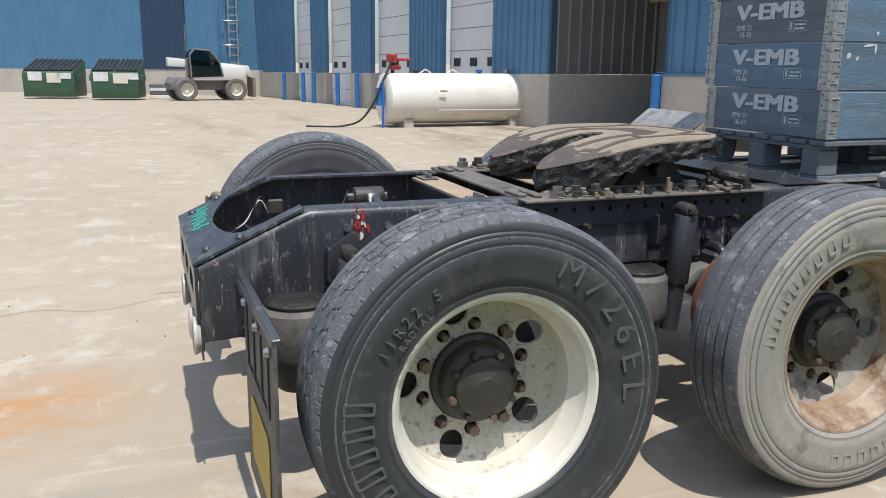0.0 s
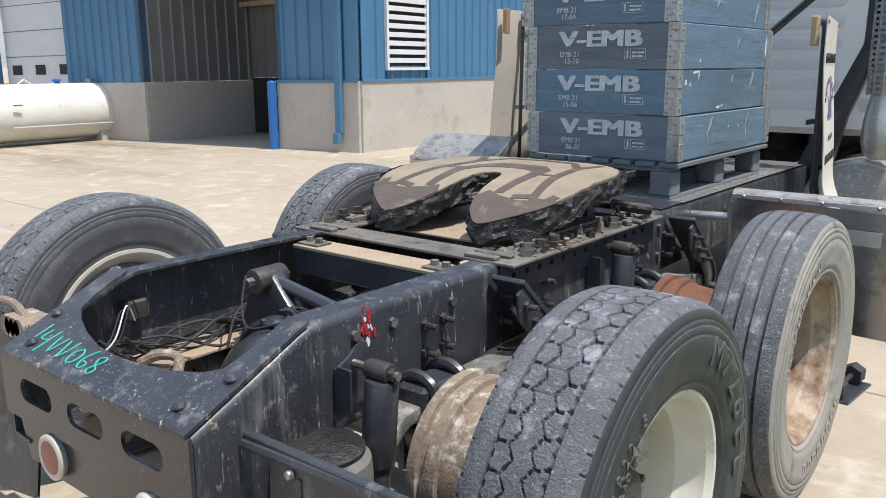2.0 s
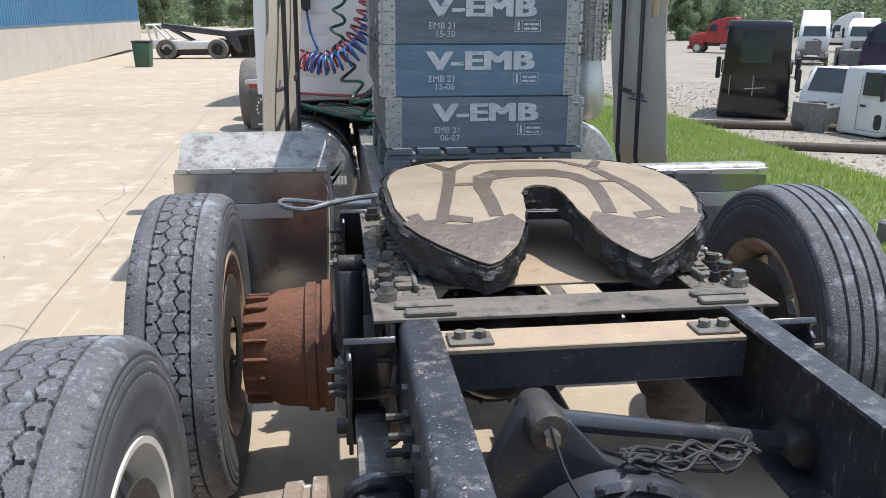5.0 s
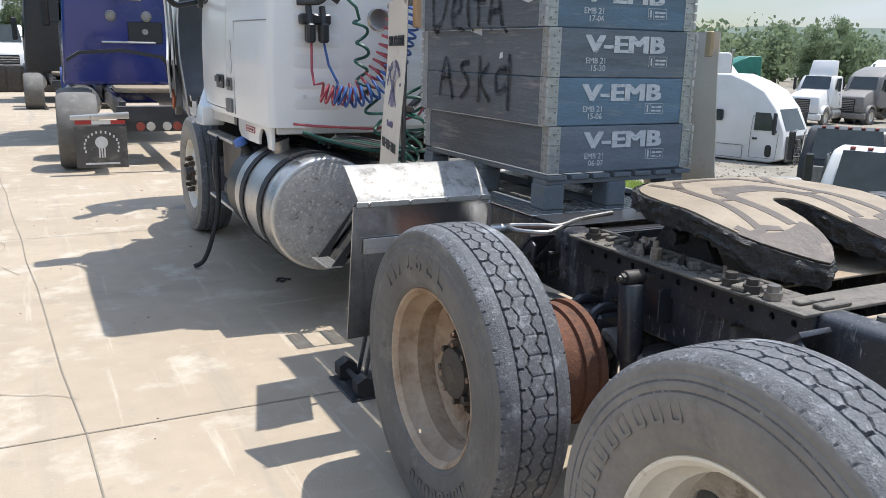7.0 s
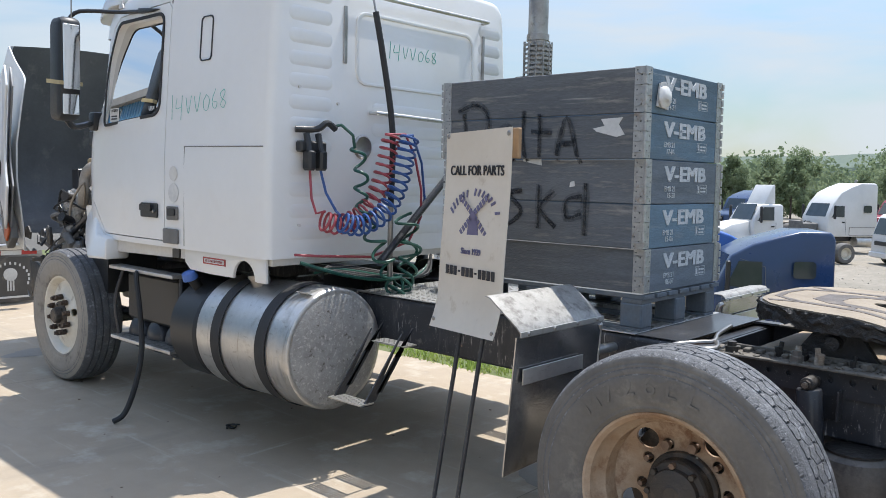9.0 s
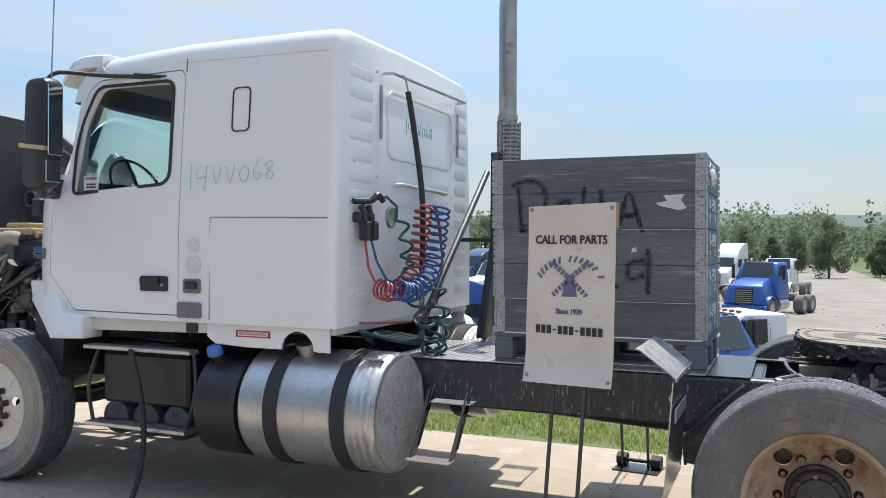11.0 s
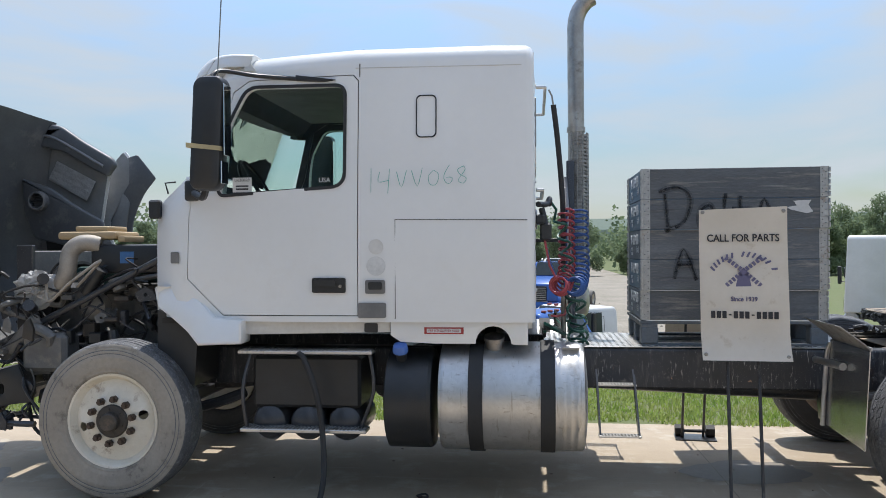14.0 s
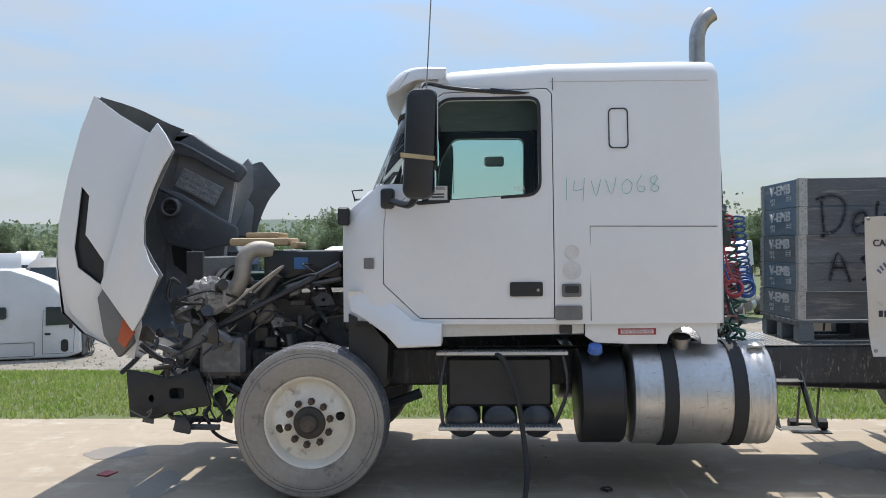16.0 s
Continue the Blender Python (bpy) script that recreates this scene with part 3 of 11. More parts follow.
AXES = {"x": lambda a, u, v: (a, u, v), "y": lambda a, u, v: (u, a, v), "z": lambda a, u, v: (u, v, a)}


def plate(outline, axis, a0, a1, holes=(), bm=None, bevel=0.0, m=None):
    """A flat plate: the outline and its holes, in the two other axes, from a0 to a1 along the axis."""
    own = bmesh.new()
    edges = []
    for loop in (outline, *holes):
        vs = [own.verts.new(AXES[axis](a0, u, v)) for u, v in loop]
        edges += [own.edges.new((vs[i], vs[(i + 1) % len(vs)])) for i in range(len(vs))]
    if holes:
        bmesh.ops.triangle_fill(own, use_beauty=True, use_dissolve=False, edges=edges)
    else:
        own.faces.new(own.verts[:])
    got = bmesh.ops.extrude_face_region(own, geom=own.faces[:])
    move = Vector(AXES[axis](a1 - a0, 0, 0))
    bmesh.ops.translate(own, vec=move, verts=[g for g in got["geom"] if isinstance(g, bmesh.types.BMVert)])
    if bevel:
        bmesh.ops.recalc_face_normals(own, faces=own.faces)
        sharp = [e for e in own.edges if len(e.link_faces) == 2 and e.calc_face_angle(0) > 0.9]
        bmesh.ops.bevel(own, geom=sharp, offset=bevel, segments=2, affect="EDGES", profile=0.5)
    return join(bm, own, m)


def disc(cu, cv, r, n=20, start=0.0):
    return [(cu + r * math.cos(start + 2 * math.pi * k / n), cv + r * math.sin(start + 2 * math.pi * k / n)) for k in range(n)]


def rounded(u0, u1, v0, v1, r, n=5):
    """The outline of a rounded rectangle."""
    out = []
    for cu, cv, a in ((u1 - r, v1 - r, 0), (u0 + r, v1 - r, 90), (u0 + r, v0 + r, 180), (u1 - r, v0 + r, 270)):
        out += [(cu + r * math.cos(radians(a + 90 * k / n)), cv + r * math.sin(radians(a + 90 * k / n))) for k in range(n + 1)]
    return out


def carve(a, b, kind="DIFFERENCE"):
    """The first bmesh less the second (or what both share). Frees both."""
    obs = []
    for bm in (a, b):
        bmesh.ops.recalc_face_normals(bm, faces=bm.faces)
        me = bpy.data.meshes.new("tmp")
        bm.to_mesh(me)
        bm.free()
        obs.append(new("tmp", me))
    mod = obs[0].modifiers.new("cut", "BOOLEAN")
    mod.operation, mod.object, mod.solver = kind, obs[1], "EXACT"
    bpy.context.view_layer.update()
    me = bpy.data.meshes.new_from_object(obs[0].evaluated_get(bpy.context.evaluated_depsgraph_get()))
    out = bmesh.new()
    out.from_mesh(me)
    for ob in obs:
        old = ob.data
        bpy.data.objects.remove(ob)
        bpy.data.meshes.remove(old)
    bpy.data.meshes.remove(me)
    return out


def nut(p, way, r=0.012, h=0.014, bm=None):
    p, way = Vector(p), Vector(way).normalized()
    return rod(p, p + way * h, r, seg=6, bm=bm)


def words(text, size, m, material, name, parent, label="", bold=0.0, thick=0.0015, xscale=1.0):
    """Flat lettering in the built-in font, as a thin mesh; the text stands upright in the xy plane of m."""
    cu = bpy.data.curves.new("tmp", "FONT")
    cu.body, cu.size, cu.align_x, cu.align_y = text, size, "CENTER", "CENTER"
    cu.extrude, cu.offset, cu.resolution_u = thick, 0.0, 3
    ob = new("tmp", cu)
    bpy.context.view_layer.update()
    me = bpy.data.meshes.new_from_object(ob.evaluated_get(bpy.context.evaluated_depsgraph_get()))
    bpy.data.objects.remove(ob)
    bpy.data.curves.remove(cu)
    bm = bmesh.new()
    bm.from_mesh(me)
    bpy.data.meshes.remove(me)
    if bold:
        heavy = bmesh.new()
        for k, (dx, dy) in enumerate(((0, 0), (-bold, bold * 0.5), (bold, bold * 0.5), (bold, -bold * 0.5), (-bold, -bold * 0.5))):
            join(heavy, bm.copy(), Matrix.Translation((dx, dy, 0.0002 * k)))
        bm.free()
        bm = heavy
    bmesh.ops.transform(bm, matrix=m @ Matrix.Diagonal((xscale, 1, 1, 1)), verts=bm.verts)
    return part(name, bm, material, parent, label, smooth=0)


# lettering poses: text read from +x, from -x, from -y, from above
def face_px(x, y, z, tilt=0.0):
    return Matrix.Translation((x, y, z)) @ Matrix(((0, 0, 1, 0), (1, 0, 0, 0), (0, 1, 0, 0), (0, 0, 0, 1))) @ Matrix.Rotation(radians(tilt), 4, "Z")


def face_mx(x, y, z, tilt=0.0):
    return Matrix.Translation((x, y, z)) @ Matrix(((0, 0, -1, 0), (-1, 0, 0, 0), (0, 1, 0, 0), (0, 0, 0, 1))) @ Matrix.Rotation(radians(tilt), 4, "Z")


def face_my(x, y, z, tilt=0.0):
    return Matrix.Translation((x, y, z)) @ Matrix(((1, 0, 0, 0), (0, 0, -1, 0), (0, 1, 0, 0), (0, 0, 0, 1))) @ Matrix.Rotation(radians(tilt), 4, "Z")


def face_py(x, y, z, tilt=0.0):
    return Matrix.Translation((x, y, z)) @ Matrix(((-1, 0, 0, 0), (0, 0, 1, 0), (0, 1, 0, 0), (0, 0, 0, 1))) @ Matrix.Rotation(radians(tilt), 4, "Z")


def ground_z(x, y):
    """The concrete yard falls gently towards the workshop and the far end; the vehicle lot lies below a bank."""
    if x < 1.5:
        return -0.014 * max(0.0, -x - 8.0) - 0.012 * max(0.0, min(y, 60.0) - 9.0)
    t = min(1.0, max(0.0, (x - 4.2) / 6.0))
    return -1.95 * t * t * (3 - 2 * t) - 0.004 * max(0.0, x - 10)

# ---- the yard ----
def ground_sheet():
    xs = [-1500, -500, -200, -110, -70, -45, -30, -20, -14, -10, -8, -6, -4, -2, 0, 1.5, 2.2, 3.2, 4.2, 5.2, 6.2, 7.2, 8.2, 9.2, 10.2, 14, 20, 30, 45, 70, 110, 200, 400, 800, 1500]
    ys = [-1500, -500, -200, -100, -60, -40, -25, -15, -8, -4, 0, 4, 9, 12, 18, 26, 40, 60, 100, 200, 500, 1500]
    bm = bmesh.new()
    grid = [[bm.verts.new((x, y, ground_z(max(x, -90), y) if x < 300 else ground_z(300, y))) for y in ys] for x in xs]
    for i in range(len(xs) - 1):
        for j in range(len(ys) - 1):
            f = bm.faces.new((grid[i][j], grid[i + 1][j], grid[i + 1][j + 1], grid[i][j + 1]))
            f.material_index = 0 if xs[i] < 1.5 else (1 if xs[i] < 8 else 2)
            if xs[i] >= 1.5 and (ys[j] < -14 or ys[j] > 190) or xs[i] > 190:
                f.material_index = 1
    return single("ground", bm, [M_CONCRETE, M_GRASS, M_GRAVEL], "pale dusty concrete yard with a grass verge and a gravel lot below", "ground", kind="structure")


ground = ground_sheet()

# ---- the tractor unit ----
truck = thing("semi_truck", "white semi tractor stripped for parts with its hood tilted open", "truck")

RAIL_X, RAIL_TOP, RAIL_H = 0.437, 0.905, 0.27


def frame_rail(side):
    """A C-section rail with a rounded upper corner, its top sloping down at the rear end."""
    stations = [(-0.495, 0.745, 0.49), (-0.33, 0.822, 0.50), (-0.19, 0.887, 0.545), (-0.14, 0.904, 0.57), (-0.08, 0.905, 0.59), (-0.05, 0.905, 0.60), (0.6, 0.905, 0.63), (2.0, 0.905, 0.64), (4.0, 0.905, 0.64), (7.3, 0.905, 0.64)]
    r, t = 0.026, 0.009
    bm = bmesh.new()
    rings = []
    for y, top, low in stations:
        outer = [(RAIL_X - 0.088, low), (RAIL_X - 0.012, low), (RAIL_X, low + 0.012), (RAIL_X, (low + top) / 2)]
        outer += [(RAIL_X - r + r * math.cos(radians(a)), top - r + r * math.sin(radians(a))) for a in range(0, 91, 15)] + [(RAIL_X - 0.088, top)]
        inner = [(RAIL_X - 0.088, top - t)] + [(RAIL_X - r + (r - t) * math.cos(radians(a)), top - r + (r - t) * math.sin(radians(a))) for a in range(90, -1, -15)]
        inner += [(RAIL_X - t, low + 0.014), (RAIL_X - 0.088, low + t)]
        rings.append([bm.verts.new((side * x, y, z)) for x, z in outer + inner])
    for p, q in zip(rings, rings[1:]):
        for k in range(len(p)):
            bm.faces.new((p[k], p[(k + 1) % len(p)], q[(k + 1) % len(p)], q[k]))
    bm.faces.new(rings[0])
    bm.faces.new(rings[-1][::-1])
    bmesh.ops.recalc_face_normals(bm, faces=bm.faces)
    rail = part("frame_rail", bm, M_RAIL, truck, "black painted steel rail with dust runs and scuffed paint", 40)
    for y, z in ((-0.02, 0.70), (-0.02, 0.84), (0.12, 0.70), (0.12, 0.84), (0.37, 0.70), (0.37, 0.84), (1.75, 0.72), (1.75, 0.84), (1.9, 0.72), (1.9, 0.84)):
        part("bolt", nut((side * RAIL_X, y, z), (side, 0, 0), 0.014, 0.012), M_BLACKDUST, rail)
    return rail


for side in (1, -1):
    frame_rail(side)


# -- wheels --
def tyre_mesh(tread):
    """A tyre round the z axis, its tread cut into ribs or blocks; slot 0 tread, slot 1 sidewalls."""
    R, W = 0.512, 0.135
    side_pts = [(0.296, 0.100), (0.305, 0.118), (0.318, 0.126), (0.322, 0.1245), (0.332, 0.128), (0.345, 0.134), (0.352, 0.1335), (0.40, 0.142), (0.428, 0.1425), (0.431, 0.1405), (0.436, 0.1405), (0.439, 0.1415), (0.450, 0.1408), (0.453, 0.1385), (0.458, 0.1385), (0.461, 0.139), (0.466, 0.138), (0.469, 0.1345), (0.474, 0.1345), (0.478, 0.1350), (0.492, 0.128)]
    n = 700 if tread == "block" else 200
    if tread == "block":
        us = [-1 + 2 * k / 76 for k in range(77)]
    else:
        us = [-1, -0.93]
        for c in (-0.6, -0.2, 0.2, 0.6):
            us += [c - 0.05, c - 0.028, c + 0.028, c + 0.05]
        us += [0.93, 1]
    blocks = 54

    def depth(u, a):
        edge = 0.010 * max(0.0, abs(u) - 0.80) / 0.20
        p = a / (2 * math.pi) * blocks
        if tread == "rib":
            g = 0.0
            for c in (-0.6, -0.2, 0.2, 0.6):
                if abs(u - c) < 0.035 + 0.012 * ((p * 3) % 1 > 0.5):
                    g = 0.012
            return edge + g
        tri = abs((p % 1) * 2 - 1)
        w = abs(u)
        g = 0.0
        if abs(w - 0.52) < (0.022 if (p * 2 + 0.3) % 1 < 0.45 else 0.011):
            g = 0.014
        zig = 0.20 + 0.07 * (2 * tri - 1) * (1 if u > 0 else -1)
        if abs(w - zig) < 0.016:
            g = max(g, 0.015 if (p * 6) % 1 < 0.7 else 0.010)
        if zig < w < 0.52:
            q = (p + (0.0 if u > 0 else 0.5) + 0.35 * (w - 0.3)) % 1
            if q < 0.045 or q > 0.99:
                g = max(g, 0.014)
        elif w < zig:
            q = (p + (0.5 if u > 0 else 0.5)) % 1
            if q < 0.05:
                g = max(g, 0.003)
        elif w > 0.93 and (p * 1.5) % 1 < 0.10:
            g = max(g, 0.006)
        return edge + g

    bm = bmesh.new()
    prof = len(side_pts) * 2 + len(us)
    rings = []
    for k in range(n):
        a = 2 * math.pi * k / n
        ca, sa = math.cos(a), math.sin(a)
        pts = [(r, -z) for r, z in side_pts]
        pts += [(R - 0.006 * u * u - depth(u, a), u * 0.124) for u in us]
        pts += [(r, z) for r, z in reversed(side_pts)]
        rings.append([bm.verts.new((r * ca, r * sa, z)) for r, z in pts])
    t0, t1 = len(side_pts), len(side_pts) + len(us) - 1
    for k in range(n):
        a, b = rings[k], rings[(k + 1) % n]
        for j in range(prof - 1):
            f = bm.faces.new((a[j], b[j], b[j + 1], a[j + 1]))
            f.material_index = 0 if t0 - 2 <= j <= t1 or j in (9, 13, prof - 11, prof - 15) else (1 if j > t1 else 2)
            f.smooth = True
    return bm


def tyre_data(name, tread, side_mat):
    ob = put(tyre_mesh(tread), name, [M_TYRE, side_mat, M_SIDEINNER], 40)
    me = ob.data
    bpy.data.objects.remove(ob)
    return me


TYRES = {"fresh": tyre_data("tyre", "block", M_SIDEWALL), "rib": tyre_data("tyre", "rib", M_SIDEDUST), "grey": tyre_data("tyre", "block", M_SIDEGREY), "steer": tyre_data("tyre", "rib", M_SIDEDUST), "mid": tyre_data("tyre", "block", M_SIDEMID)}


def wheel_pose(x, y, z):
    """The wheel's own z axis points outwards from the truck."""
    s = 1 if x > 0 else -1
    return Matrix.Translation((x, y, z)) @ Matrix.Rotation(radians(90 * s), 4, "Y")


def child(name, me, parent, m, label=""):
    ob = new(name, me)
    ob.parent = parent
    ob.matrix_basis = m
    if label:
        tagged(ob, label)
    return ob


def round_text(text, r, a0, size, parent, bold=0.0, xscale=1.0, ink=None):
    """Raised moulded letters, set one by one along an arc of the sidewall, read from outside."""
    for k, ch in enumerate(text):
        a = radians(a0) - k * size * 0.80 * xscale / r
        m = Matrix.Rotation(a - math.pi / 2, 4, "Z") @ Matrix.Translation((0, r, 0.1415))
        words(ch, size, m, ink or M_SIDERELIEF, "moulded_letter", parent, bold=bold, thick=0.0018, xscale=xscale)


def round_bars(n, r, a0, a1, h, parent, material):
    """A worn maker's mark as plain raised bars."""
    for k in range(n):
        a = radians(a0 + (a1 - a0) * k / max(1, n - 1))
        b = plate(rounded(-0.017, 0.017, -h / 2, h / 2, 0.006, 2), "z", 0.1405, 0.1432, holes=[rounded(-0.010, 0.010, -h / 2 + 0.007, h / 2 - 0.007, 0.003, 2)], m=Matrix.Rotation(a - math.pi / 2, 4, "Z") @ Matrix.Translation((0, r, 0)))
        part("moulded_bar", b, material, parent)


def dual_wheel(x, y, tyre, rim_mat, disc_mat, tyre_label, rim_label, drum_mat, spin=0.0, R=0.512, W=0.1425):
    """An outer wheel of a dual pair: deep dished rim, pierced disc, drive hub, brake drum behind."""
    s = 1 if x > 0 else -1
    wheel = thing("wheel", "", "")
    wheel.parent = truck
    wheel.matrix_basis = wheel_pose(x, y, R) @ Matrix.Rotation(spin, 4, "Z") @ Matrix.Diagonal((R / 0.512, R / 0.512, W / 0.1425, 1))
    rubber = child("tyre", TYRES[tyre], wheel, Matrix(), tyre_label)
    if tyre == "fresh":
        up = 180 - math.degrees(spin)
        round_text("M726EL", 0.398, up - 28, 0.100, rubber, xscale=1.1)
        round_text("11R22.5", 0.372, up + 62, 0.042, rubber)
        round_text("RADIAL", 0.340, up + 56, 0.026, rubber)
        round_bars(9, 0.398, up + 160, up + 84, 0.085, rubber, M_SIDERELIEF)
    else:
        up = (180 if s > 0 else 0) - math.degrees(spin)
        if tyre == "grey":
            round_text("M726EL", 0.392, up + 42, 0.092, rubber, xscale=1.1, ink=TYRE_SIDE[tyre])
        for a0 in ((170,) if tyre == "grey" else (20, 170)):
            round_bars(8, 0.395, up + a0 + 60, up + a0, 0.05, rubber, TYRE_SIDE[tyre])
    prof = [(0.302, 0.118), (0.306, 0.112), (0.296, 0.106), (0.288, 0.095), (0.284, 0.05), (0.268, 0.02), (0.262, -0.02), (0.262, -0.06), (0.276, -0.09), (0.286, -0.105), (0.304, -0.115), (0.314, -0.122), (0.314, -0.130), (0.300, -0.128), (0.282, -0.11), (0.255, -0.07), (0.255, 0.03), (0.275, 0.06), (0.280, 0.10), (0.294, 0.116), (0.302, 0.118)]
    part("rim", lathe(prof, seg=72), rim_mat, wheel, rim_label)
    holes = [disc(0.208 * math.cos(a), 0.208 * math.sin(a), 0.039, 22) for a in (radians(36 + 72 * k) for k in range(5))]
    studs = [disc(0.160 * math.cos(a), 0.160 * math.sin(a), 0.021, 12) for a in (radians(36 * k + 18) for k in range(10))]
    dsk = plate(disc(0, 0, 0.258, 64), "z", -0.075, -0.063, holes=holes + studs + [disc(0, 0, 0.125, 40)])
    for v in dsk.verts:
        r = math.hypot(v.co.x, v.co.y)
        v.co.z += 0.035 * max(0.0, (r - 0.16) / 0.10) ** 1.5 - 0.012
    part("disc", dsk, disc_mat, wheel, "grimy pierced wheel disc")
    hub = lathe([(0, 0.030), (0.030, 0.031), (0.038, 0.026), (0.074, 0.024), (0.086, 0.018), (0.090, 0.0), (0.108, -0.006), (0.114, -0.014), (0.116, -0.055), (0.130, -0.060), (0.135, -0.07), (0, -0.07)], seg=48)
    for k in range(8):
        a = radians(45 * k)
        part("hub_bolt", nut((0.099 * math.cos(a), 0.099 * math.sin(a), -0.006), (0, 0, 1), 0.011, 0.024), M_HUB if k % 3 else M_NUT, wheel)
    part("hub", hub, M_HUB, wheel, "oily black drive hub")
    for k in range(10):
        a = radians(36 * k + 18)
        c, sn = 0.160 * math.cos(a), 0.160 * math.sin(a)
        b = rod((c, sn, -0.12), (c, sn, -0.052), 0.010, seg=8)
        if k % 3 == 0:
            nut((c, sn, -0.066), (0, 0, 1), 0.018, 0.022, b)
        part("lug_stud", b, M_NUT, wheel)
    part("hub_plate", lathe([(0.09, -0.118), (0.235, -0.118), (0.235, -0.124), (0.09, -0.124), (0.09, -0.118)], seg=32), M_HUB, wheel, "dark drum face behind the disc")
    return wheel


def brake_drum(x, y, material, label):
    """A ribbed drum between the wheel and the frame."""
    m = Matrix.Translation((x, y, 0.495)) @ Matrix.Rotation(radians(90 if x > 0 else -90), 4, "Y") @ Matrix.Diagonal((0.91, 0.91, 1, 1))
    bm = lathe([(0.10, 0.20), (0.168, 0.20), (0.176, 0.19), (0.186, 0.13), (0.214, 0.085), (0.224, 0.0), (0.238, -0.004), (0.240, -0.035), (0.230, -0.040), (0.230, -0.055), (0.246, -0.058), (0.246, -0.085), (0.20, -0.09), (0.10, -0.085)], m, 64)
    drum = part("brake_drum", bm, material, truck, label)
    for k in range(18):
        part("cooling_rib", box(0.172, 0.203, -0.006, 0.006, 0.118, 0.194, 0.004, m=m @ Matrix.Rotation(radians(20 * k), 4, "Z")), material, drum)
    return drum


TYRE_SIDE = {"mid": M_SIDEMID, "rib": M_SIDEDUST, "grey": M_SIDEGREY, "steer": M_SIDEDUST}
AXLES = (0.20, 1.46)
M_RIMSPECK = mat("speckled_rim_paint", (0.60, 0.55, 0.45), (0.48, 0.43, 0.34), 6, 0.55, bump=0.15, fine=0.2, dirt=(0.10, 0.07, 0.045), dirt_amount=0.30, dirt_scale=55)
dual_wheel(1.062, 0.205, "fresh", M_RIM, M_RIMSPECK, "black drive tyre with worn zigzag tread", "white painted dished rim", M_RUSTTAN, 0.3, 0.502, 0.142)
dual_wheel(1.042, 1.475, "rib", M_RIMRUST, M_RIMDIRTY, "dust-covered ribbed tyre", "rust-stained white rim", M_RUST, 0.9, 0.502, 0.129)
dual_wheel(-1.066, 0.185, "mid", M_RIM, M_RIMDIRTY, "grey worn drive tyre", "white painted dished rim", M_RUSTTAN, 0.5, 0.513, 0.126)
dual_wheel(-1.05, 1.487, "grey", M_RIMRUST, M_RIMRUST, "grey worn drive tyre", "brown rust-stained rim", M_RUST, 0.1, 0.509, 0.132)
for s in (1, -1):
    brake_drum(s * 0.690, 0.20, M_RUSTTAN, "pale crusted brake drum")
    brake_drum(s * 0.690, 1.46, M_RUST, "rusty orange brake drum")
for y in AXLES:
    ax = rod((-0.85, y, 0.512), (0.85, y, 0.512), 0.065, seg=24)
    part("axle_tube", ax, M_BLACK, truck)
    m = Matrix.Translation((-0.05, y - 0.03, 0.512)) @ Matrix.Rotation(radians(90), 4, "X")
    bowl = lathe([(0, 0.215), (0.05, 0.212), (0.10, 0.198), (0.15, 0.165), (0.185, 0.115), (0.20, 0.06), (0.206, 0.04), (0.218, 0.05), (0.232, 0.04), (0.236, 0.0), (0.205, -0.005), (0.19, -0.08), (0.12, -0.17), (0, -0.19)], m, 48)
    for k in range(14):
        a = 2 * math.pi * k / 14
        nut(m @ Vector((0.226 * math.cos(a), 0.226 * math.sin(a), 0.04)), m.to_3x3() @ Vector((0, 0, 1)), 0.009, 0.014, bowl)
    part("differential", bowl, M_BLACK, truck, "black domed differential housing")


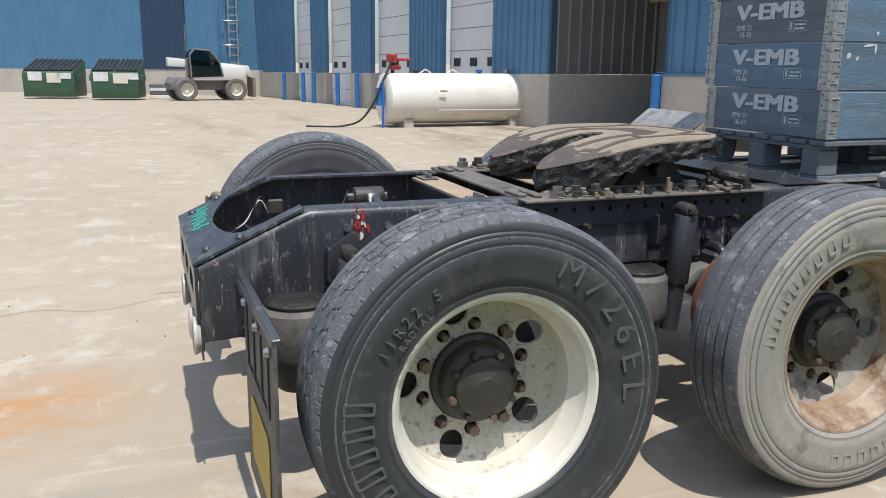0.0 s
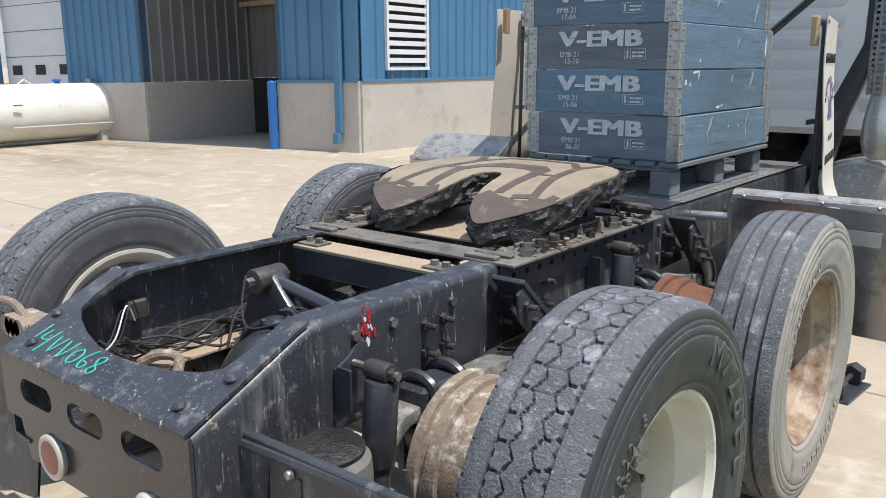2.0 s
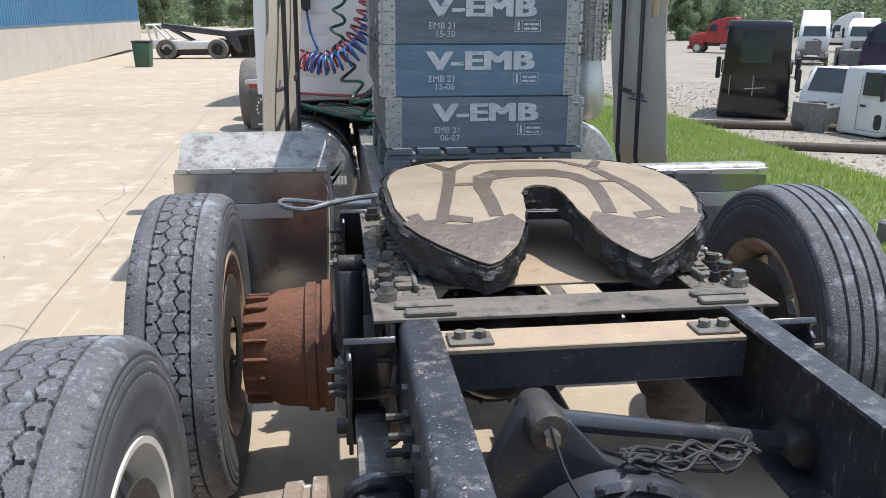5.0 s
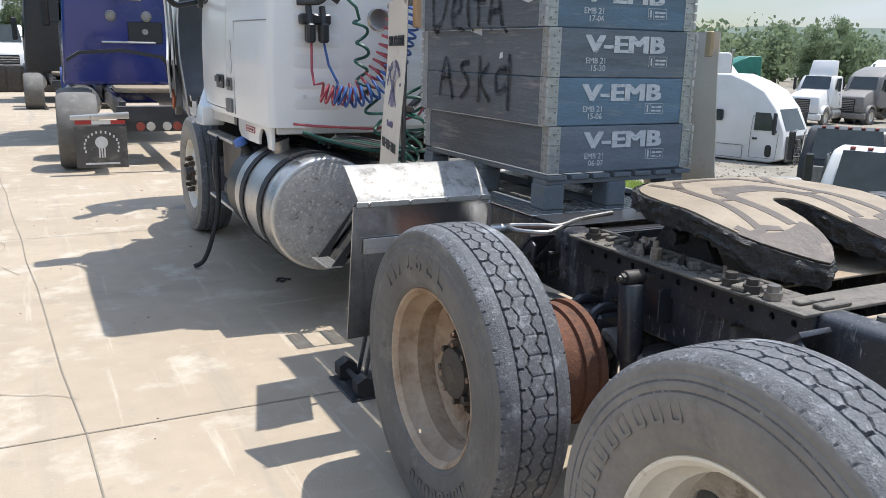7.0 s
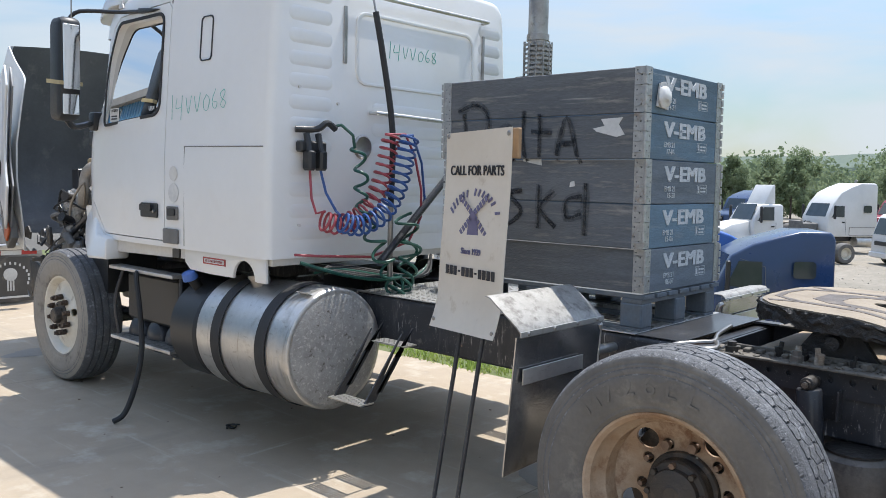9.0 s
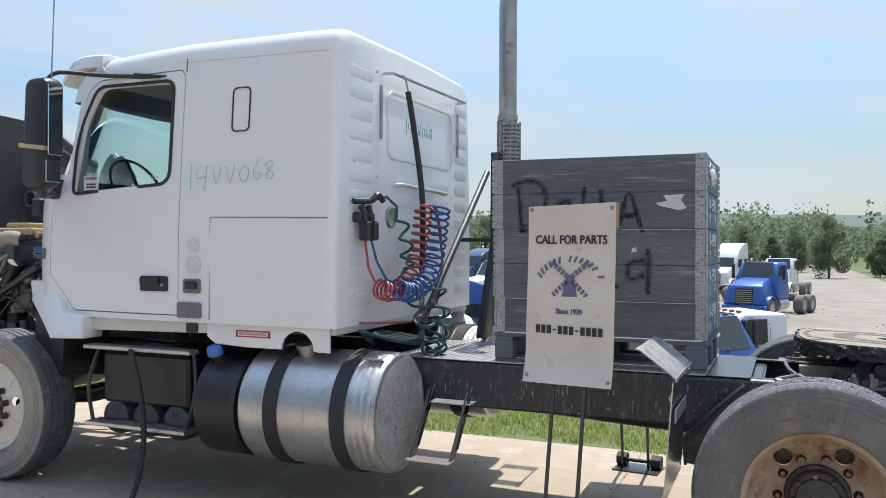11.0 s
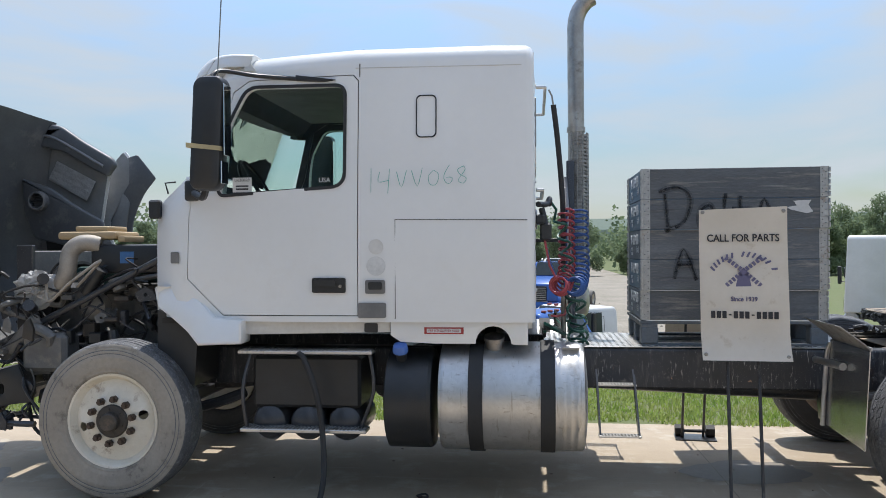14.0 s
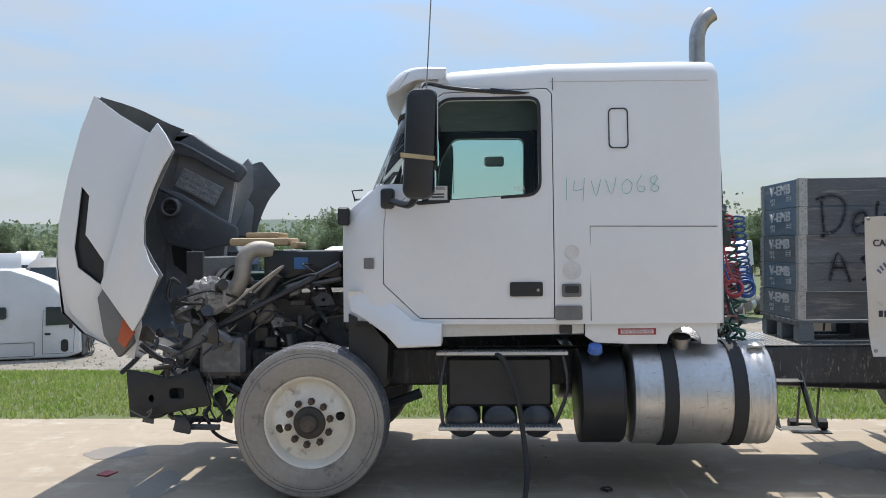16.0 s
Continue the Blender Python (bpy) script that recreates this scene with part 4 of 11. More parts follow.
def steer_wheel(x, y):
    wheel = thing("wheel", "", "")
    wheel.parent = truck
    wheel.matrix_basis = wheel_pose(x, y, 0.498) @ Matrix.Rotation(0.2, 4, "Z") @ Matrix.Diagonal((0.973, 0.973, 1, 1))
    child("tyre", TYRES["steer"], wheel, Matrix(), "dusty grey ribbed steer tyre")
    rim = lathe([(0.302, 0.120), (0.306, 0.112), (0.294, 0.104), (0.286, 0.09), (0.280, 0.085), (0.262, 0.060), (0.258, 0.02), (0.255, -0.10), (0.29, -0.115), (0.255, -0.12), (0.25, 0.03), (0.26, 0.07), (0.29, 0.116), (0.302, 0.120)], seg=72)
    part("rim", rim, M_RIM, wheel, "cream painted rim")
    holes = [disc(0.205 * math.cos(a), 0.205 * math.sin(a), 0.030, 18) for a in (radians(90 + 180 * k) for k in range(2))]
    dsk = plate(disc(0, 0, 0.262, 64), "z", 0.058, 0.070, holes=holes + [disc(0, 0, 0.10, 40)])
    for v in dsk.verts:
        r = math.hypot(v.co.x, v.co.y)
        v.co.z += 0.045 * max(0.0, min(1.0, (0.262 - r) / 0.06))
    part("disc", dsk, M_RIM, wheel, "cream wheel disc with two hand holes")
    hub = lathe([(0, 0.175), (0.05, 0.175), (0.058, 0.168), (0.062, 0.135), (0.098, 0.130), (0.106, 0.122), (0.108, 0.08), (0, 0.08)], seg=40)
    for k in range(6):
        a = radians(60 * k)
        part("hub_bolt", nut((0.078 * math.cos(a), 0.078 * math.sin(a), 0.128), (0, 0, 1), 0.008, 0.012), M_HUB, wheel)
    part("hub", hub, M_HUB, wheel, "black oily hub cap")
    for k in range(10):
        a = radians(36 * k + 18)
        c, sn = 0.142 * math.cos(a), 0.142 * math.sin(a)
        b = nut((c, sn, 0.112), (0, 0, 1), 0.024, 0.030)
        rod((c, sn, 0.12), (c, sn, 0.160), 0.017, 0.014, seg=12, bm=b)
        part("lug_nut", b, M_LUG, wheel)
    return wheel


steer_wheel(-0.90, 6.475)
steer_wheel(0.90, 6.475)
part("axle_tube", box(-0.8, 0.8, 6.42, 6.54, 0.40, 0.50, 0.02), M_BLACK, truck)

# -- rear end of the frame --
def slope(y, up=0.0):
    return 0.745 + (y + 0.495) * 0.159 / 0.345 + up


# gusset plate between the rail ends, with a scalloped front edge
arc = [(0.36, -0.16), (0.358, -0.27), (0.345, -0.34), (0.30, -0.368), (0.22, -0.388), (0.10, -0.404), (0.0, -0.408), (-0.10, -0.401), (-0.20, -0.378), (-0.28, -0.35), (-0.335, -0.32), (-0.355, -0.26), (-0.36, -0.16)]
gus = plate([(-0.43, -0.51), (0.43, -0.51), (0.43, -0.16)] + arc + [(-0.43, -0.16)], "z", 0.0, 0.010)
for v in gus.verts:
    v.co.z += slope(v.co.y, 0.002)
part("end_gusset", gus, M_RAIL, truck, "black gusset plate with green handwritten stock number")
endm = Matrix.Translation((0.0, -0.44, slope(-0.44, 0.0135))) @ Matrix.Rotation(math.atan2(0.159, 0.345), 4, "X")
for x in (-0.395, -0.34, 0.34, 0.395):
    y = -0.36 if abs(x) > 0.35 else -0.46
    b = lathe([(0, 0.016), (0.012, 0.013), (0.018, 0.004), (0.018, 0)], Matrix.Translation((x, y, slope(y, 0.012))), 14)
    part("bolt", b, M_BLACK, truck)

# rear face with three oval slots
slots = [rounded(c - 0.085, c + 0.085, 0.628, 0.693, 0.032) for c in (-0.25, 0.0, 0.25)]
part("end_crossmember", plate([(-0.437, 0.568), (0.437, 0.568), (0.437, 0.740), (-0.437, 0.740)], "y", -0.507, -0.497, holes=slots), M_BLACK, truck, "black end crossmember with oval slots")
part("tow_bracket", plate([(-0.40, 0.568), (0.40, 0.568), (0.36, 0.438), (0.05, 0.468), (-0.05, 0.468), (-0.36, 0.438)], "y", -0.490, -0.482), M_BLACK, truck)
for x in (0.395, -0.185):
    m = Matrix.Translation((x, -0.515, 0.508)) @ Matrix.Rotation(radians(90), 4, "X")
    lamp = part("tail_light", lathe([(0.046, 0.004), (0.056, 0.005), (0.062, 0.002), (0.062, -0.004), (0.052, -0.02), (0, -0.02)], m, 32), M_LENSWHITE, truck, "round tail light with a pale ring")
    part("lens", lathe([(0, 0.006), (0.03, 0.0055), (0.045, 0.0045), (0.047, 0.001)], m, 28), M_LENS, lamp, "dull red lens")
m = Matrix.Translation((0.265, -0.512, 0.508)) @ Matrix.Rotation(radians(90), 4, "X")
part("reverse_light", lathe([(0, 0.014), (0.04, 0.012), (0.050, 0.008), (0.055, 0.0), (0.05, -0.02), (0, -0.02)], m, 32), M_LENSWHITE, truck, "clear reversing light")
part("light_bracket", plate([(-0.27, 0.44), (0.45, 0.44), (0.45, 0.567), (-0.27, 0.567)], "y", -0.497, -0.491, holes=[disc(c, 0.508, 0.05, 20) for c in (-0.185, 0.265, 0.385)]), M_BLACK, truck)

# mudflaps on hanger bars
bar = sweep([(0.44, -0.37, 0.685), (0.56, -0.37, 0.69), (1.10, -0.36, 0.70)], 0.014, 8)
box(0.44, 1.11, -0.374, -0.350, 0.688, 0.712, 0.003, bm=bar)
part("flap_hanger", bar, M_BLACK, truck, "black steel mudflap hanger")
flap = plate([(0.53, 0.685), (1.11, 0.70), (1.12, 0.12), (0.54, 0.10)], "y", -0.372, -0.362)
flap = part("mudflap", flap, M_FLAP, truck, "scuffed black rubber mudflap with raised panels")
for x in (0.62, 0.76, 0.90, 1.02):
    part("raised_rib", box(x, x + 0.012, -0.378, -0.3725, 0.4855, 0.66, 0.001), M_FLAP, flap)
part("raised_rib", box(0.62, 1.032, -0.378, -0.3725, 0.47, 0.485, 0.001), M_FLAP, flap)
part("panel", plate(rounded(0.66, 1.0, 0.20, 0.40, 0.03), "y", -0.3765, -0.3735), M_YELLOW, flap, "worn yellow panel")
for x in (0.60, 0.85, 1.06):
    part("bolt", lathe([(0, 0.012), (0.010, 0.010), (0.014, 0)], Matrix.Translation((x, -0.377, 0.665)) @ Matrix.Rotation(radians(90), 4, "X"), 12), M_STEEL, truck)
lbar = sweep([(-0.44, -0.36, 0.70), (-0.62, -0.33, 0.72), (-0.80, -0.31, 0.765), (-0.98, -0.32, 0.745), (-1.08, -0.33, 0.69)], 0.014, 8, steps=4)
for k in range(4):
    rod((-0.66 - 0.03 * k, -0.36, 0.715), (-0.66 - 0.03 * k, -0.27, 0.715), 0.034, seg=14, bm=lbar)
part("flap_hanger", lbar, M_RUSTTAN, truck, "bent rusty flap hanger with a coil spring")
bm = bmesh.new()
cols, rows = 12, 10
grid = []
for j in range(rows + 1):
    v = j / rows
    row = []
    for i in range(cols + 1):
        u = i / cols
        x = -0.62 - 0.44 * u
        z = 0.735 - 0.56 * v - 0.02 * math.sin(u * 3)
        y = -0.345 - 0.05 * v * v + 0.02 * math.sin(3.2 * u + 1.5 * v)
        row.append((x, y, z))
    grid.append(row)
for dy in (0.0, -0.008):
    vs = [[bm.verts.new((x, y + dy, z)) for x, y, z in row] for row in grid]
    for j in range(rows):
        for i in range(cols):
            bm.faces.new((vs[j][i], vs[j][i + 1], vs[j + 1][i + 1], vs[j + 1][i]))
part("mudflap", bm, M_FLAP, truck, "curled black rubber mudflap")

# -- crossmembers and the sliding fifth wheel base --
part("crossmember", box(-0.345, 0.345, 0.46, 0.575, 0.872, 0.884, 0.002), M_TANPLATE, truck, "tan dusty channel crossmember")
part("crossmember", box(-0.345, 0.345, 0.462, 0.470, 0.785, 0.8715, 0.002), M_BLACK, truck)
for s in (-1, 1):
    b = box(s * 0.235, s * 0.335, 0.475, 0.545, 0.8845, 0.892, 0.002)
    for x in (0.262, 0.308):
        nut((s * x, 0.51, 0.892), (0, 0, 1), 0.014, 0.016, b)
    part("bolt_plate", b, M_DUSTPLATE, truck)
part("base_plate", box(-0.495, 0.495, 0.60, 0.73, 0.897, 0.907, 0.002), M_DUSTPLATE, truck, "dusty steel fifth wheel base plate")
part("base_plate", box(-0.33, 0.33, 0.86, 1.55, 0.885, 0.893, 0.002), M_TANPLATE, truck, "dusty steel plate below the fifth wheel")
for s in (-1, 1):
    holes = [disc(y, z, 0.011, 10) for y in [0.66 + 0.075 * k for k in range(13)] for z in (0.86,)]
    part("base_plate", box(s * 0.33, s * 0.495, 0.7305, 1.66, 0.897, 0.907, 0.002), M_DUSTPLATE, truck, "dusty side plate with bolts")
    part("mount_angle", plate([(0.60, 0.80), (0.60, 0.8965), (1.66, 0.8965), (1.66, 0.80)], "x", s * 0.445, s * 0.455, holes=holes), M_BLACK, truck, "black mounting angle with a row of holes")
    strip = box(s * 0.30, s * 0.42, 0.605, 0.640, 0.9075, 0.920, 0.003)
    box(s * 0.30, s * 0.44, 0.660, 0.690, 0.9075, 0.918, 0.003, bm=strip)
    part("wear_strip", strip, M_DUSTPLATE, truck)
    rack = bmesh.new()
    for k in range(16):
        y = 0.80 + k * 0.05
        box(s * 0.385, s * 0.430, y, y + 0.026, 0.9075, 0.922, 0.003, bm=rack)
    box(s * 0.372, s * 0.3845, 0.78, 1.62, 0.9075, 0.928, 0.003, bm=rack)
    part("slide_rack", rack, M_DUSTPLATE, truck, "toothed slide rack caked with grease")
    for k in range(5):
        y = (0.74, 0.815, 0.895, 1.31, 1.56)[k]
        b = nut((s * 0.455, y, 0.907), (0, 0, 1), 0.027, 0.022)
        rod((s * 0.455, y, 0.925), (s * 0.455, y, 0.930), 0.026, seg=16, bm=b)
        nut((s * 0.455, y, 0.930), (0, 0, 1), 0.019, 0.018, b)
        part("bolt", b, M_HUB if k % 3 else M_STEEL, truck)
    # bracket under the top plate with its pin
    br = plate([(1.04, 0.908), (1.36, 0.908), (1.28, 1.02), (1.12, 1.02)], "x", s * 0.33, s * 0.365)
    rod((s * 0.32, 1.20, 0.985), (s * 0.42, 1.20, 0.985), 0.026, seg=16, bm=br)
    part("pivot_bracket", br, M_GREASE, truck, "greasy pivot bracket")

# the top plate: a horseshoe that dips to the rear
fw = truck
half = [(0.0, 1.74), (0.12, 1.738), (0.22, 1.725), (0.29, 1.70), (0.34, 1.665), (0.385, 1.62), (0.42, 1.555), (0.445, 1.47), (0.456, 1.38), (0.46, 1.28), (0.458, 1.18), (0.448, 1.08), (0.425, 0.995), (0.383, 0.927), (0.333, 0.874), (0.288, 0.834), (0.248, 0.802), (0.214, 0.785), (0.184, 0.800), (0.154, 0.835), (0.128, 0.87), (0.108, 0.92), (0.090, 0.98), (0.076, 1.05), (0.068, 1.12), (0.064, 1.18), (0.052, 1.23), (0.03, 1.262), (0.0, 1.275)]
half = [(x, 0.77 + (y - 0.79) * 0.84) for x, y in half]
outline = [(x + 0.02, y) for x, y in half + [(-x, y) for x, y in half[-2:0:-1]]]
def ragged(pts, f, d, seed):
    """The plate's outline shrunk by f, its edge broken up by d."""
    out = []
    for i, (x, y) in enumerate(pts):
        x2, y2 = pts[(i + 1) % len(pts)]
        for t in (0.0, 0.5):
            u, v = x + (x2 - x) * t, y + (y2 - y) * t
            out.append((0.02 + (u - 0.02) * f + d * noise.noise(Vector((u * 34, v * 34, seed))), 1.17 + (v - 1.17) * f + d * noise.noise(Vector((u * 34, v * 34, seed + 9)))))
    return out


def plate_z(y):
    if y > 1.2:
        return 1.096 + 0.03 * (y - 1.2)
    return 1.096 - 0.128 * ((1.2 - y) / 0.45) ** 1.75


def top_plate_sheet(outline, lo, hi):
    b = plate(outline, "z", 0.0, 1.0)
    bmesh.ops.triangulate(b, faces=b.faces)
    bmesh.ops.subdivide_edges(b, edges=[e for e in b.edges if e.calc_length() > 0.05 and abs(e.verts[0].co.z - e.verts[1].co.z) < 0.5], cuts=5, use_grid_fill=False)
    bmesh.ops.triangulate(b, faces=b.faces)
    for v in b.verts:
        top = v.co.z > 0.5
        v.co.z = plate_z(v.co.y) + (hi if top else lo(v.co.x, v.co.y) if callable(lo) else lo)
    return b


def skirt(x, y):
    return -0.066 - 0.020 * max(0.0, min(1.0, (1.05 - y) / 0.15)) * max(0.0, min(1.0, (y - 0.74) / 0.10)) + 0.020 * noise.noise(Vector((x * 9, y * 9, 0.3))) + 0.01 * noise.noise(Vector((x * 40, y * 40, 1.3)))


rimmed = ragged(outline, 1.0, 0.007, 0.0)
fifth = part("fifth_wheel", top_plate_sheet(rimmed, skirt, -0.006), M_GREASE, truck, "fifth wheel with a tan greased top and black grease-caked edge", 50)
part("wear_face", top_plate_sheet(ragged(outline, 0.962, 0.006, 4.0), -0.007, 0.0), M_FIFTH, fifth, "tan greasy top plate", 50)
# darker grease: the ramps of both legs, the worn track round the throat, narrow dried streaks
def ribbon(pts, w):
    """The outline of a band of a given width along a line of points, ragged by a few millimetres."""
    left, right = [], []
    for i, p in enumerate(pts):
        p = Vector(p)
        d = (Vector(pts[min(i + 1, len(pts) - 1)]) - Vector(pts[max(i - 1, 0)])).normalized()
        n = Vector((-d.y, d.x)) * (w / 2 * (1 + 0.5 * noise.noise(Vector((p.x * 21, p.y * 21, 3)))))
        left.append((p.x + n.x, p.y + n.y))
        right.append((p.x - n.x, p.y - n.y))
    return left + right[::-1]


for s in (-1, 1):
    leg = [(x * 0.985, 0.9 + (y - 0.9) * 0.97) for x, y in half if y <= 0.945 and x > 0.085] + [(0.115, 0.975), (0.18, 0.945), (0.26, 0.925), (0.33, 0.935), (0.385, 0.965)]
    part("grease_band", top_plate_sheet([(0.02 + s * x, y) for x, y in leg][::s], -0.002, 0.0015), M_FIFTHDARK, fifth, "dark brown grease on the ramp", 50)
    for pts, w in (([(0.30, 1.655), (0.245, 1.53), (0.27, 1.33), (0.30, 1.15), (0.33, 1.00), (0.385, 0.985), (0.41, 1.04)], 0.026), ([(0.245, 1.53), (0.16, 1.665), (0.0, 1.685)], 0.022), ([(0.265, 1.30), (0.16, 1.30)], 0.020), ([(0.325, 1.02), (0.24, 1.0)], 0.022)):
        part("grease_band", top_plate_sheet(ribbon([(0.02 + s * x * 0.95, 0.77 + (y - 0.79) * 0.84) for x, y in pts], w * 1.35), -0.002, 0.0016), M_FIFTHDARK, fifth, "narrow dried grease streak", 50)
track = [(-0.20, 1.02), (-0.215, 1.25), (-0.19, 1.42), (-0.11, 1.52), (0.11, 1.52), (0.19, 1.42), (0.215, 1.25), (0.20, 1.02), (0.155, 1.02), (0.16, 1.25), (0.13, 1.36), (0.06, 1.40), (-0.06, 1.40), (-0.13, 1.36), (-0.16, 1.25), (-0.155, 1.02)]
part("grease_band", top_plate_sheet([(0.02 + x * 0.9, 0.77 + (y - 0.79) * 0.84) for x, y in track], -0.002, 0.0014), M_FIFTHDARK, fifth, "brown worn track round the throat", 50)
grease = bmesh.new()
fine = []
for i, (x, y) in enumerate(outline):
    x2, y2 = outline[(i + 1) % len(outline)]
    n = max(1, int(math.hypot(x2 - x, y2 - y) / 0.009))
    fine += [(x + (x2 - x) * k / n, y + (y2 - y) * k / n) for k in range(n)]
rows_ = []
for j in range(8):
    f = j / 7
    row = []
    for i, (x, y) in enumerate(fine):
        a, b = Vector(fine[i - 1]), Vector(fine[(i + 1) % len(fine)])
        d = (b - a).normalized()
        out = Vector((-d.y, d.x)) if Vector((-d.y, d.x)).dot(Vector((x - 0.02, y - 1.17))) > 0 or y < 1.12 and abs(x - 0.02) < 0.2 else Vector((d.y, -d.x))
        rough = 0.017 * noise.noise(Vector((x * 24, y * 24, f * 3.5))) + 0.008 * noise.noise(Vector((x * 75, y * 75, f * 9)))
        low = skirt(x, y) * f + (0.010 * noise.noise(Vector((x * 45, y * 45, 7))) if j == 7 else 0.0)
        row.append(grease.verts.new((x + out.x * (rough + 0.004 * math.sin(f * 3.1)), y + out.y * (rough + 0.004 * math.sin(f * 3.1)), plate_z(y) - 0.003 + low)))
    rows_.append(row)
for p, q in zip(rows_, rows_[1:]):
    for i in range(len(fine)):
        grease.faces.new((p[i], p[(i + 1) % len(fine)], q[(i + 1) % len(fine)], q[i]))
part("grease_edge", grease, M_GREASE, fifth, "thick ragged edge of black grease", 60)
# release lever
lev = sweep([(-0.33, 1.62, 0.985), (-0.50, 1.60, 0.975), (-0.60, 1.57, 0.965), (-0.66, 1.60, 0.965), (-0.755, 1.66, 0.96), (-0.76, 1.60, 0.955), (-0.68, 1.53, 0.955), (-0.60, 1.56, 0.965)], 0.009, 8, steps=3)
part("release_handle", lev, M_STEEL, fifth, "bent steel release handle")
part("air_fitting", sweep([(0.36, 1.50, 0.96), (0.44, 1.46, 0.965), (0.50, 1.52, 0.95)], 0.022, 10, steps=4), M_GREASE, fifth)
fit_rng = random.Random(31)
for k in range(34):
    side = -1 if k < 10 else 1
    x, y = side * fit_rng.uniform(0.40, 0.487), fit_rng.uniform(0.76, 1.62)
    h = fit_rng.uniform(0.012, 0.045) if y < 1.2 else fit_rng.uniform(0.02, 0.06)
    r = fit_rng.uniform(0.010, 0.020)
    if k % 3 == 0:
        b = box(x - r * 1.5, x + r * 1.5, y - r, y + r * 1.3, 0.9065, 0.9075 + h * 0.6, 0.004)
        bmesh.ops.rotate(b, cent=(x, y, 0), matrix=Matrix.Rotation(fit_rng.uniform(-0.5, 0.5), 3, "Z"), verts=b.verts)
    else:
        b = nut((x, y, 0.9065), (fit_rng.uniform(-0.15, 0.15), fit_rng.uniform(-0.15, 0.15), 1), r, h * 0.7)
        rod((x, y, 0.9065), (x + fit_rng.uniform(-0.01, 0.01), y + fit_rng.uniform(-0.01, 0.01), 0.91 + h), r * 0.55, seg=8, bm=b)
    part("fitting", b, (M_DUSTPLATE, M_RUSTTAN, M_GREASE)[k % 3], truck)
crumb = bmesh.new()
for k in range(420):
    side = fit_rng.choice((-1, 1, 1))
    x, y = side * fit_rng.uniform(0.335, 0.492), fit_rng.uniform(0.74, 1.64)
    r = 0.004 + 0.011 * fit_rng.random() ** 2
    g = bmesh.ops.create_icosphere(crumb, subdivisions=1, radius=r, matrix=Matrix.Translation((x, y, 0.907)) @ Matrix.Diagonal((1, fit_rng.uniform(0.7, 1.6), 0.6, 1)))
    for v in g["verts"]:
        v.co += Vector((fit_rng.uniform(-1, 1), fit_rng.uniform(-1, 1), fit_rng.uniform(-1, 1))) * r * 0.35
tagged(part("grease_dirt", crumb, M_DUSTPLATE, truck, "dried crumbs of grease and dirt on the side plates"), kind="stuff")

M_DUSTARM = mat("dusty_spring_steel", (0.10, 0.098, 0.093), (0.17, 0.16, 0.145), 9, 0.6, bump=0.3, fine=0.4, dirt=(0.36, 0.33, 0.29), dirt_amount=0.32, dirt_scale=14)
# -- suspension: air springs, shocks, arms, brackets --
def air_spring(x, y):
    body = lathe([(0, 0.62), (0.10, 0.62), (0.118, 0.60), (0.122, 0.56), (0.122, 0.46), (0.112, 0.44), (0.095, 0.43), (0.085, 0.36), (0.07, 0.34), (0, 0.34)], Matrix.Translation((x, y, 0)), 36)
    s = part("air_spring", body, M_AIRBAG, truck, "dusty grey air spring")
    part("cap", lathe([(0, 0.635), (0.09, 0.635), (0.105, 0.628), (0.105, 0.6205), (0, 0.6205)], Matrix.Translation((x, y, 0)), 36), M_GREASE, s)
    return s


def shock(x, y, top, foot):
    b = rod((x, y, foot), (x, y + 0.02, foot + 0.20), 0.034, seg=20)
    s = part("shock_absorber", b, M_BLACK, truck, "black shock absorber")
    part("sleeve", rod((x, y + 0.018, foot + 0.18), (x, y + 0.04, top - 0.02), 0.043, seg=20, bevel=0.004), M_BLACK, s)
    sx = 1 if x > 0 else -1
    part("bushing", rod((x - sx * 0.045, y + 0.04, top), (x + sx * 0.03, y + 0.04, top), 0.025, seg=18, bevel=0.005), M_HUB, s, "greasy rubber bushing on its pin")
    part("pin", rod((x - sx * 0.10, y + 0.04, top), (x + sx * 0.055, y + 0.04, top), 0.011, seg=8), M_STEEL, s)
    part("pin_nut", nut((x + sx * 0.031, y + 0.04, top), (sx, 0, 0), 0.018, 0.014), M_HUB, s)
    return s


